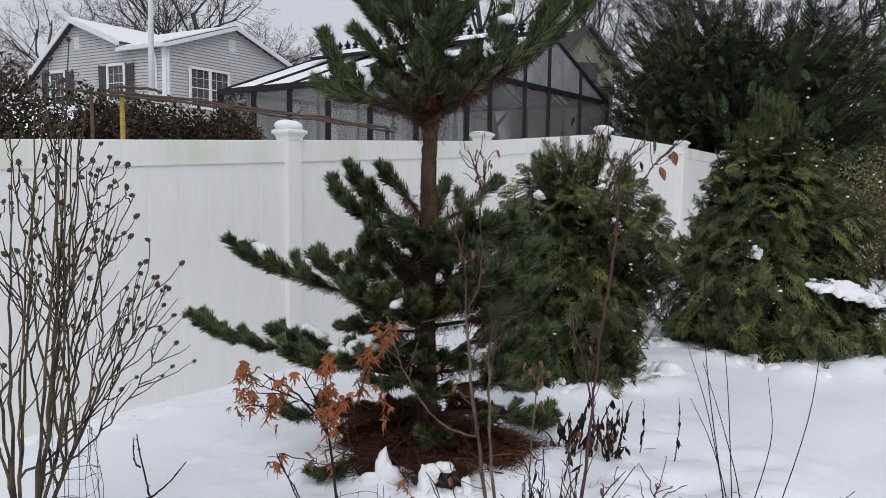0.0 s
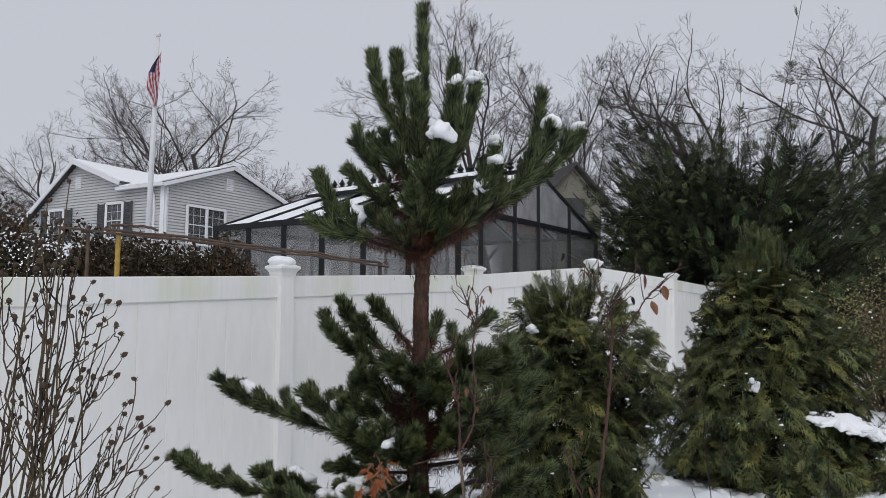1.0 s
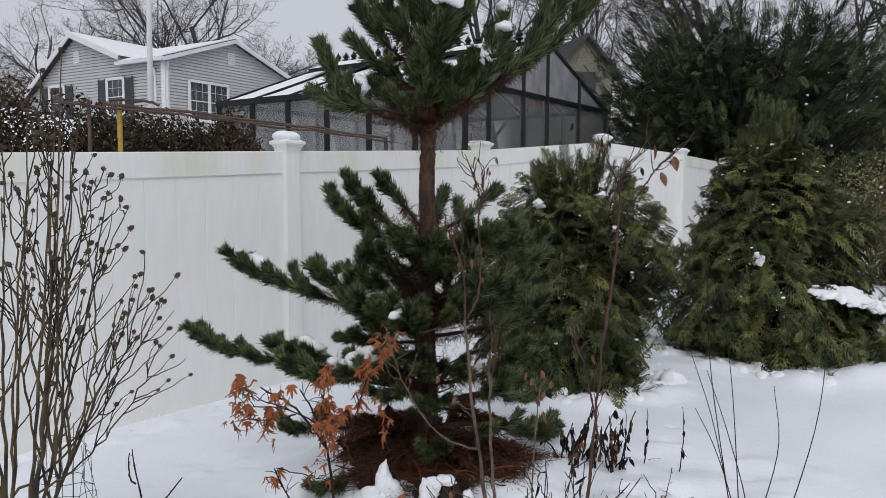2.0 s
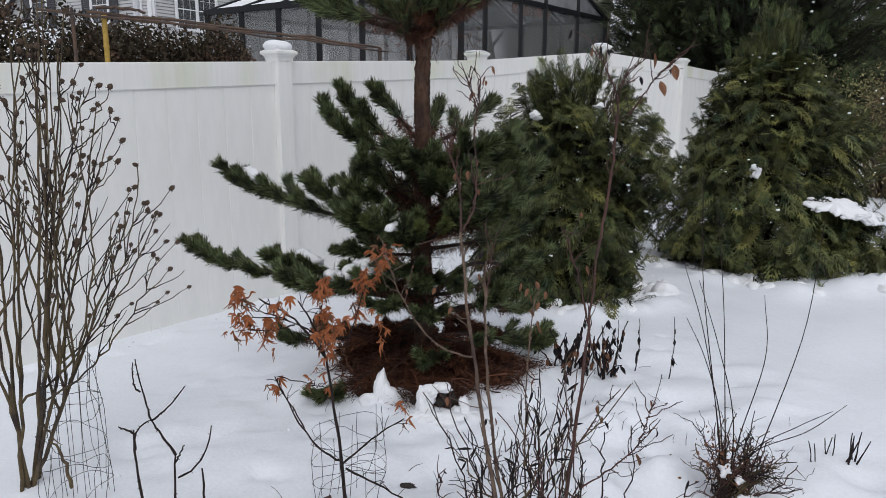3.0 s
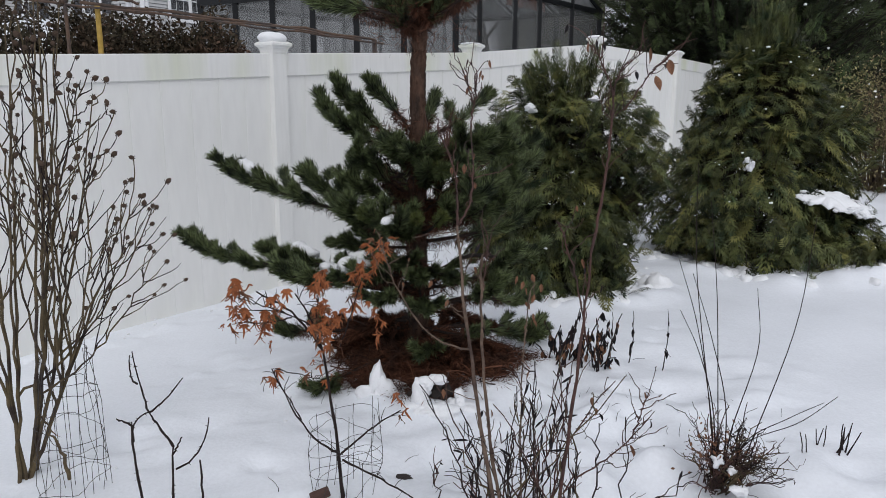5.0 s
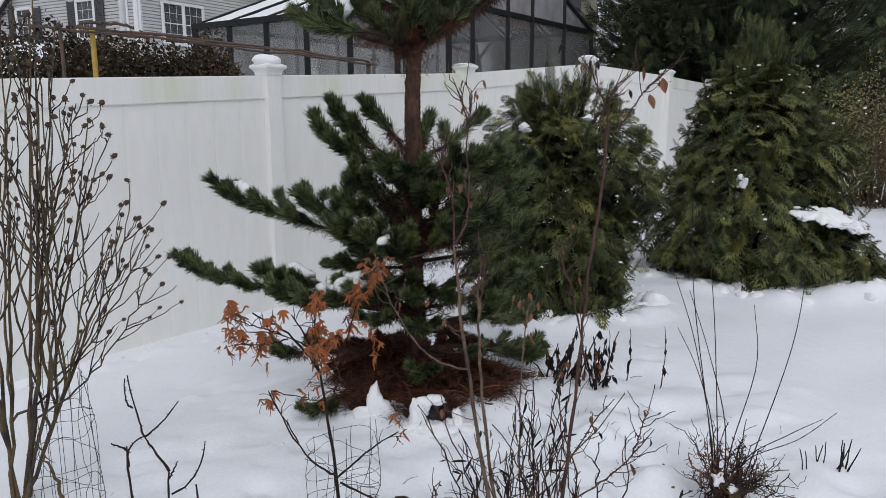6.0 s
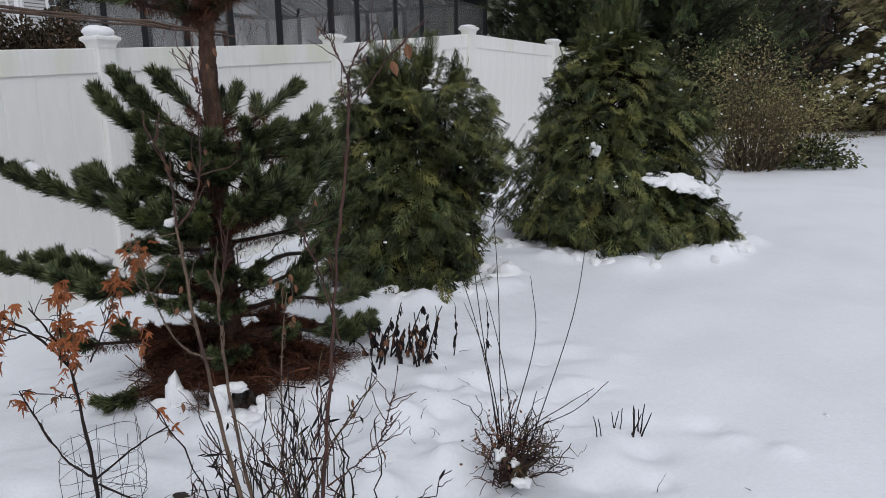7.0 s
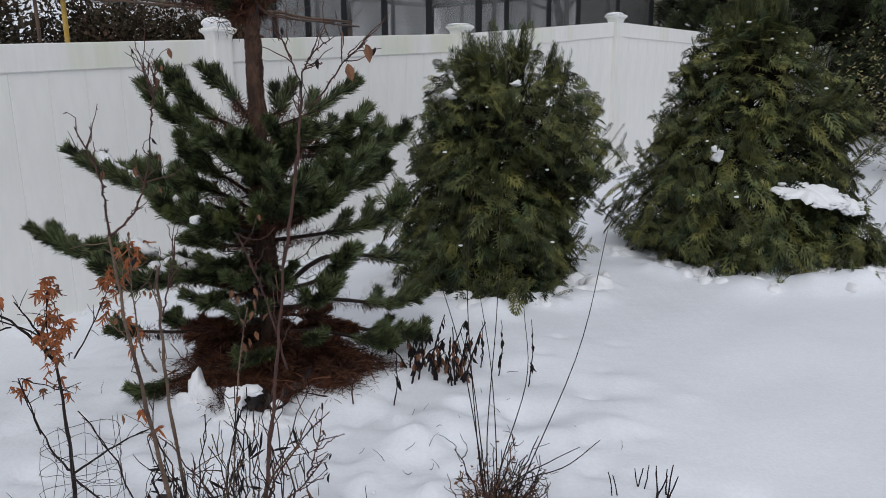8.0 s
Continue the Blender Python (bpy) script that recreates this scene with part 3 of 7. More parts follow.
def lap_siding(name, house, at, out, a0, a1, z0, z1, span):
    """Lap boards on one wall; span(z) gives the wall's reach at that height."""
    g = Geo()
    step = 0.115
    z = z0
    while z < z1:
        lo, hi = span(z + step * 0.5)
        if hi - lo > 0.05:
            zt = z + step - 0.022
            c = [at(lo, z) + out * 0.05, at(hi, z) + out * 0.05, at(hi, zt) + out * 0.035, at(lo, zt) + out * 0.035, at(lo, z), at(hi, z), at(hi, zt), at(lo, zt)]
            g.add(c, [[0, 1, 2, 3], [4, 5, 1, 0], [3, 2, 6, 7]])
        z += step
    return part(name, g, SIDING, house)


def build_house():
    base, eave = 2.6, 5.83
    house = thing("house", "pale grey clapboard house with dark shutters and snowy roof", "house", tuple(hp(4, 3, base)))
    fo, so = -HV, -HU
    depth, main = 6.3, 5.0
    peak = 6.9
    gp, gz, ga, gaz, gb, gbz = 5.03, 7.06, 2.1, 5.96, 9.6, 3.9
    # solid walls behind the boards
    g = Geo()
    g.add([hp(0, 0, base), hp(main, 0, base), hp(main, depth, base), hp(0, depth, base), hp(0, 0, eave), hp(main, 0, eave), hp(main, depth, eave), hp(0, depth, eave)],
          [[0, 1, 5, 4], [1, 2, 6, 5], [2, 3, 7, 6], [3, 0, 4, 7], [4, 5, 6, 7]])
    part("wall", g, SIDING, house)
    g = Geo()
    g.add([hp(0, 0, eave), hp(0, depth, eave), hp(0, depth / 2, peak)], [[0, 1, 2]])
    part("gable_wall", g, SIDING, house)
    g = Geo()
    prof = [(2.4, base), (gb - 0.2, base), (gb - 0.2, gbz), (gp, gz - 0.03), (2.4, 6.0)]
    v = [hp(p, q, z) for q in (-0.02, 5.0) for p, z in prof]
    g.add(v, [[k, (k + 1) % 5, 5 + (k + 1) % 5, 5 + k] for k in range(5)])
    g.add(v, [[0, 3, 2, 1], [5, 6, 7, 8]])
    g.add(v, [[0, 4, 3], [8, 9, 5]])
    part("front_wing", g, SIDING, house)

    def front_span(z):
        lo = 0.0 if z < eave - 0.06 else gp - (gz - z) / 0.376
        hi = gb - 0.2 if z < gbz else gp + (gz - z) / 0.69
        return max(lo, 0.0), hi

    lap_siding("front_siding", house, lambda a, z: hp(a, -0.03, z), fo, 0, gb, base, gz - 0.05, front_span)
    lap_siding("side_siding", house, lambda b, z: hp(-0.01, b, z), so, 0, depth, base, peak, lambda z: (0.0, depth) if z < eave else (depth / 2 * (z - eave) / (peak - eave), depth - depth / 2 * (z - eave) / (peak - eave)))

    def slab(corners, name, mat, thick, label=""):
        c = np.array(corners, float)
        g = Geo()
        g.add(np.concatenate([c, c + UP * thick]), [[3, 2, 1, 0], [4, 5, 6, 7]] + [[i, (i + 1) % 4, 4 + (i + 1) % 4, 4 + i] for i in range(4)])
        return part(name, g, mat, house, label)

    o = 0.3
    for b0, b1, far in ((-o, depth / 2, 2.2), (depth + o, depth / 2, main)):
        zl = eave - 0.1
        slab([hp(-o, b0, zl), hp(far, b0, zl), hp(main, b1, peak), hp(-o, b1, peak)], "roof", ROOFING, 0.10)
        slab([hp(-o + 0.03, b0, zl + 0.104), hp(far, b0, zl + 0.104), hp(main, b1, peak + 0.104), hp(-o + 0.03, b1, peak + 0.104)], "roof_snow", LOOSE_SNOW, 0.04, "snow on the roof")
    for a0, zl in ((ga, gaz), (gb, gbz)):
        slab([hp(a0, -0.35, zl), hp(gp, -0.35, gz), hp(gp, 5.0, gz), hp(a0, 5.0, zl)], "front_gable_roof", ROOFING, 0.08)
        slab([hp(a0, -0.33, zl + 0.084), hp(gp, -0.33, gz + 0.084), hp(gp, 5.0, gz + 0.084), hp(a0, 5.0, zl + 0.084)], "roof_snow", LOOSE_SNOW, 0.06, "snow on the roof")
        g = Geo()
        g.bar(hp(a0, -0.37, zl), hp(gp, -0.37, gz), 0.05, 0.17)
        part("rake_board", g, TRIM, house)
    for b0 in (-o, depth + o):
        g = Geo()
        g.bar(hp(-o - 0.02, b0, eave - 0.10), hp(-o - 0.02, depth / 2, peak), 0.05, 0.14)
        part("rake_board", g, TRIM, house)
    g = Geo()
    g.bar(hp(-o, -o - 0.02, eave - 0.08), hp(2.3, -o - 0.02, eave - 0.08), 0.12, 0.12)
    part("gutter", g, TRIM, house)
    g = Geo()
    g.tube([hp(0.45, -o, eave - 0.15), hp(0.40, -0.12, eave - 0.45), hp(0.40, -0.10, eave - 0.7), hp(0.40, -0.10, base)], 0.045, 8)
    part("downspout", g, TRIM, house)
    for a, b in ((0.0, -0.01), (-0.012, 0.06)):
        g = Geo()
        g.bar(hp(a if b < 0 else -0.03, b if b > 0 else -0.05, base), hp(a if b < 0 else -0.03, b if b > 0 else -0.05, eave - 0.12), 0.14, 0.14)
        part("corner_board", g, TRIM, house)

    def window(at, out, a0, a1, z0, z1, shutters, sashes=1):
        """A sash window with frame, bars, curtains and, if wanted, shutters."""
        flush = at
        at = lambda p, z: flush(p, z) + out * 0.05
        win = thing("window", "", "")
        win.parent = house
        win.matrix_parent_inverse = house.matrix_world.inverted()
        side = unit(at(a1, z0) - at(a0, z0))
        fr = Geo()
        for p, q, w in ((at(a0, z0), at(a0, z1), 0.09), (at(a1, z0), at(a1, z1), 0.09), (at(a0, z0), at(a1, z0), 0.10), (at(a0, z1), at(a1, z1), 0.10)):
            fr.bar(p + out * 0.05, q + out * 0.05, w, w)
        for k in range(1, sashes):
            am = a0 + (a1 - a0) * k / sashes
            fr.bar(at(am, z0) + out * 0.05, at(am, z1) + out * 0.05, 0.10, 0.10)
        sub = part("window_frame", fr, TRIM, win)
        zm = (z0 + z1) / 2
        mu = Geo()
        mu.bar(at(a0, zm) + out * 0.045, at(a1, zm) + out * 0.045, 0.035, 0.035)
        per = (a1 - a0) / sashes
        for k in range(sashes):
            for j in (1, 2):
                am = a0 + per * k + per * j / 3
                mu.bar(at(am, z0) + out * 0.042, at(am, z1) + out * 0.042, 0.010, 0.010)
            for zz in ((z0 + zm) / 2, (z1 + zm) / 2):
                mu.bar(at(a0 + per * k, zz) + out * 0.042, at(a0 + per * (k + 1), zz) + out * 0.042, 0.010, 0.010)
        part("muntin_grid", mu, TRIM, win)
        gl = Geo()
        c = np.array([at(a0, z0), at(a1, z0), at(a1, z1), at(a0, z1)])
        gl.add(np.concatenate([c + out * 0.038, c + out * 0.034]), [[0, 1, 2, 3], [7, 6, 5, 4]])
        part("pane", gl, WINDOW_GLASS, win)
        cu = Geo()
        n = 30
        s = np.linspace(0, 1, n)
        wav = 0.008 * np.sin(s * 60)
        low = np.array([at(a0 + (a1 - a0) * q, z0) + out * (0.024 + w_) for q, w_ in zip(s, wav)])
        high = low + UP * (z1 - z0)
        k = np.arange(n - 1)
        cu.add(np.concatenate([low, high]), np.stack([k, k + 1, k + 1 + n, k + n], -1))
        part("curtain", cu, CURTAIN, win)
        if shutters:
            for p in (a0 - 0.30, a1 + 0.30):
                sh = Geo()
                for zz in np.arange(z0 + 0.04, z1 - 0.02, 0.075):
                    sh.bar(at(p - 0.19, zz) + out * 0.05, at(p + 0.19, zz) + out * 0.05, 0.035, 0.06)
                for q in (p - 0.2, p + 0.2):
                    sh.bar(at(q, z0 - 0.03) + out * 0.055, at(q, z1 + 0.03) + out * 0.055, 0.05, 0.05)
                part("shutter", sh, SHUTTER, win)

    f = lambda a, z: hp(a, -0.03, z)
    s = lambda b, z: hp(-0.01, b, z)
    window(f, fo, 2.13, 3.1, 3.9, 5.25, True)
    window(f, fo, 5.8, 6.77, 3.9, 5.2, True)
    window(s, so, 1.0, 2.9, 3.7, 5.15, False, 2)
    window(s, so, 4.5, 5.3, 4.55, 5.0, False)
    g = Geo()
    for zz in np.arange(6.05, 6.45, 0.08):
        g.bar(s(2.95, zz) + so * 0.05, s(3.35, zz) + so * 0.03, 0.03, 0.06)
    part("gable_vent", g, TRIM, house)
    g = Geo()
    for zz in np.arange(6.05, 6.45, 0.08):
        g.bar(f(4.83, zz) + fo * 0.05, f(5.23, zz) + fo * 0.03, 0.03, 0.06)
    part("gable_vent", g, TRIM, house)


build_house()


def build_far_house():
    """The old cottage behind the greenhouse."""
    c, u, v = np.array([4.94, 32.6, 0.0]), unit(np.array([0.97, 0.25, 0.0])), unit(np.array([-0.25, 0.97, 0.0]))
    house = thing("far_cottage", "old faded yellow cottage with dark roof behind trees", "house", (c[0], c[1], 3.0))
    p = lambda a, b, z: c + u * a + v * b + UP * z
    g = Geo()
    w, d, e, k = 2.6, 6.0, 6.3, 7.75
    g.add([p(0, 0, 3), p(w, 0, 3), p(w, d, 3), p(0, d, 3), p(0, 0, e), p(w, 0, e), p(w, d, e), p(0, d, e), p(w / 2, 0, k), p(w / 2, d, k)], [[0, 1, 5, 4], [1, 2, 6, 5], [2, 3, 7, 6], [3, 0, 4, 7]])
    g.add([p(0, 0, e), p(w, 0, e), p(w / 2, 0, k), p(0, d, e), p(w, d, e), p(w / 2, d, k)], [[0, 1, 2], [5, 4, 3]])
    part("wall", g, YELLOW_SIDING, house)
    for a in (-0.35, w + 0.35):
        cc = np.array([p(a, -0.35, e - 0.3), p(w / 2, -0.35, k + 0.03), p(w / 2, d + 0.3, k + 0.03), p(a, d + 0.3, e - 0.3)])
        g = Geo()
        g.add(np.concatenate([cc, cc + UP * 0.16]), [[3, 2, 1, 0], [4, 5, 6, 7]] + [[i, (i + 1) % 4, 4 + (i + 1) % 4, 4 + i] for i in range(4)])
        part("roof", g, ROOFING, house)
    win = Geo()
    win.bar(p(0.8, -0.04, 5.85), p(1.8, -0.04, 5.85), 0.06, 0.9)
    w_ob = part("window", win, SHUTTER, house, "dark attic window")
    g = Geo()
    for a, b in ((p(0.75, -0.06, 5.35), p(0.75, -0.06, 6.35)), (p(1.85, -0.06, 5.35), p(1.85, -0.06, 6.35)), (p(0.75, -0.06, 6.35), p(1.85, -0.06, 6.35)), (p(0.75, -0.06, 5.35), p(1.85, -0.06, 5.35))):
        g.bar(a, b, 0.08, 0.1)
    part("window_frame", g, YELLOW_SIDING, w_ob)
    g = Geo()
    g.bar(p(2.2, 1.0, 5.6), p(2.2, 1.0, 7.5), 0.45, 0.45)
    g.bar(p(2.2, 1.0, 7.38), p(2.2, 1.0, 7.52), 0.55, 0.55)
    part("chimney", g, BRICK_RED, house)


build_far_house()


# ---- flagpole with a limp flag ----
def build_flag():
    x, y, base, top = -7.03, 18.0, 1.9, 7.98
    pole = thing("flagpole", "tall white flagpole with a limp flag", "flagpole", (x, y, base))
    g = Geo()
    g.tube([(x, y, base), (x + 0.03, y, 5), (x + 0.07, y, top)], [0.075, 0.062, 0.040], 12)
    part("pole", g, POLE_PAINT, pole, smooth=True)
    g = Geo()
    g.lump((x + 0.07, y, top + 0.05), (0.07, 0.07, 0.07), 3, 0.0)
    part("finial", g, POLE_PAINT, pole, smooth=True)
    # cloth hanging in folds beside the pole
    n, m = 14, 40
    u, v = np.meshgrid(np.linspace(0, 1, n), np.linspace(0, 1, m))
    fold = 0.07 * np.sin(u * 9 + v * 3) * (0.3 + v)
    X = x + 0.20 - u * 0.30 * (0.35 + 0.65 * np.sin(np.pi * np.clip(v * 1.1, 0, 1))) + fold * 0.5 - 0.06 * v
    Y = y - 0.10 - fold
    Z = top - 0.42 - v * 1.36 - u * 0.16 * (1 - v)
    P = np.stack([X, Y, Z], -1)
    i = np.arange(m - 1)[:, None] * n + np.arange(n - 1)[None]
    f = np.stack([i, i + 1, i + n + 1, i + n], -1).reshape(-1, 4)
    g = Geo()
    g.add(P, f)
    flag = part("flag", g, FLAG_RED, pole, "striped red and white flag with navy corner", smooth=True)
    for mt in (FLAG_WHITE, FLAG_BLUE):
        flag.data.materials.append(mt)
    idx = []
    for a in range(m - 1):
        for b in range(n - 1):
            slant = b + a * 0.22
            idx.append(2 if a < 13 and b > 5 else (int(slant * 0.62) % 2))
    flag.data.polygons.foreach_set("material_index", np.array(idx, np.int32))


build_flag()


# ---- bare winter trees ----
def grow(wood, start, way, length, radius, level, rng, counts, droop):
    """A branch that wanders, thins and forks into finer ones, down to twigs."""
    g = wood[0] if level == 0 else wood[1]
    n = (9, 8, 6, 5, 4, 3)[level]
    p, d, pts = np.array(start, float), unit(np.array(way, float)), [np.array(start, float)]
    for k in range(n):
        d = unit(d + rng.normal(size=3) * (0.05, 0.12, 0.15, 0.16, 0.15, 0.13)[level] + np.array([0, 0, 0.10 if k > n / 3 else -droop]) * (level > 0))
        p = p + d * length / n
        pts.append(p)
    pts = np.array(pts)
    g.tube(pts, np.linspace(radius, radius * (0.45 if level < len(counts) else 0.5), len(pts)), 7 if level == 0 else (5 if level < 3 else 3))
    if level >= len(counts):
        return
    first = 0.34 if level == 0 else 0.22
    for k in range(counts[level]):
        s = first + (1.0 - first) * (k + rng.random() * 0.8) / counts[level]
        at = along(pts, np.array(min(s, 1.0)))
        t = unit(along(pts, np.array(min(s + 0.12, 1.0))) - along(pts, np.array(s - 0.12)))
        side = unit(np.cross(t, rng.normal(size=3)))
        ang = rng.uniform(0.45, 0.95) if level == 0 else rng.uniform(0.4, 0.85)
        size = length * (rng.uniform(0.55, 0.80) if level == 0 else rng.uniform(0.42, 0.66)) * (1.2 - 0.55 * s)
        grow(wood, at, t * math.cos(ang) + side * math.sin(ang), size, max(radius * (0.54 - 0.22 * s) * rng.uniform(0.75, 1.0), 0.00042), level + 1, rng, counts, droop)


def bare_tree(seed, counts, radius, droop):
    """A leafless tree one unit high."""
    stem, crown = Geo(), Geo()
    rng = np.random.default_rng(seed)
    grow((stem, crown), (0, 0, -0.03), (0.03, 0, 1), 0.72, radius, 0, rng, counts, droop)
    v = np.concatenate(crown.v)
    top = v[:, 2].max()
    crown.v = [v / top]
    stem.v = [np.concatenate(stem.v) / top]
    return stem, crown


TREE_KINDS = []
for seed, cnt, rad, droop in ((1, (9, 7, 5, 4, 3), 0.016, 0.02), (2, (10, 6, 5, 4, 3), 0.013, -0.08), (3, (9, 7, 5, 4, 3), 0.017, 0.05), (14, (9, 6, 5, 4, 3), 0.012, -0.05)):
    t = thing("bare_tree", "leafless grey deciduous tree in winter", "tree", (0, 0, 0), "bare trees beyond the gardens")
    stem, crown = bare_tree(seed, cnt, rad, droop)
    part("trunk", stem, GREY_BARK, t)
    part("crown", crown, GREY_BARK, t)
    TREE_KINDS.append(t)
# place, height of the top, kind, turn
SPOTS = [(-12.6, 40, 15.6, 0, 20), (2.6, 34, 15.8, 1, 70), (7.8, 36, 14.9, 3, 10), (13.6, 33, 15.4, 2, 200), (19.4, 32, 15.2, 0, 120), (-21.8, 42, 13.2, 2, 150), (-18.0, 44, 14.2, 3, 250), (-23.6, 40, 9.8, 2, 300), (-10.6, 46, 10.8, 3, 240), (-22.5, 36, 8.6, 1, 30), (-15.5, 46, 11.5, 2, 90),
         (18.9, 38, 12.8, 1, 60), (20.6, 36, 12.3, 3, 100), (12.0, 40, 13.6, 1, 290), (23.0, 34, 12.5, 0, 210), (16.2, 42, 12.0, 0, 330)]
used = set()
for x, y, top, kind, turn in SPOTS:
    z = float(ground_z(x, y))
    m = pose(x, y, z, 0, 0, turn) @ Matrix.Diagonal(((top - z) * 1.1, (top - z) * 1.1, top - z, 1))
    if kind not in used:
        used.add(kind)
        TREE_KINDS[kind].matrix_basis = m
    else:
        kept = TREE_KINDS[kind].matrix_basis.copy()
        TREE_KINDS[kind].matrix_basis = Matrix()
        bpy.context.view_layer.update()
        copy_thing(TREE_KINDS[kind], m)
        TREE_KINDS[kind].matrix_basis = kept
bpy.context.view_layer.update()


# ---- conifers of flat fern-like sprays ----
def spray_template(pairs, fine, width=1.0):
    """A flat spray, one unit long along x: an axis with paired side twigs of small scale leaves."""
    v, f = [], []

    def leaf(p, d, length, wide):
        p, d = np.array(p, float), unit(np.array(d, float))
        s = np.array([-d[1], d[0], 0])
        k = len(v)
        wide *= width
        v.extend([p, p + d * length * 0.5 + s * wide / 2 + np.array([0, 0, 0.012]), p + d * length, p + d * length * 0.5 - s * wide / 2 + np.array([0, 0, 0.012])])
        f.append([k, k + 3, k + 2, k + 1])

    leaf((0, 0, 0), (1, 0, 0), 1.0, 0.04)
    for i in range(pairs):
        x = 0.10 + 0.84 * i / pairs
        size = 0.40 * math.sin(math.pi * (0.25 + 0.70 * (i + 0.5) / pairs)) + 0.05
        for sgn in (-1, 1):
            d = np.array([0.80, 0.62 * sgn, 0.0])
            leaf((x, 0, 0), d, size, 0.040)
            if fine:
                for q in fine:
                    for e in (-1, 1):
                        dd = np.array([d[0] * 0.80 - d[1] * 0.6 * e, d[1] * 0.80 + d[0] * 0.6 * e, 0])
                        leaf(np.array([x, 0, 0]) + unit(d) * size * q, dd, size * 0.50 * (1.1 - q * 0.6), 0.034)
    return np.array(v), np.array(f)


SPRAY = spray_template(6, (0.5,), 1.15)
FAN = spray_template(6, (0.55,), 1.25)


def add_sprays(g, template, at, way, up, size, droop):
    """Sprays at many places: each along its way, flat across up, its tip hanging by droop."""
    tv, tf = template
    way = unit(way)
    side = unit(np.cross(up, way))
    nrm = np.cross(way, side)
    n = len(at)
    loc = tv[None] * size[:, None, None]
    P = at[:, None] + loc[..., 0:1] * way[:, None] + loc[..., 1:2] * side[:, None] + loc[..., 2:3] * nrm[:, None]
    P[..., 2] -= droop[:, None] * (tv[None, :, 0] ** 2) * size[:, None]
    F = tf[None] + (np.arange(n) * len(tv))[:, None, None]
    g.add(P.reshape(-1, 3), F.reshape(-1, 4))


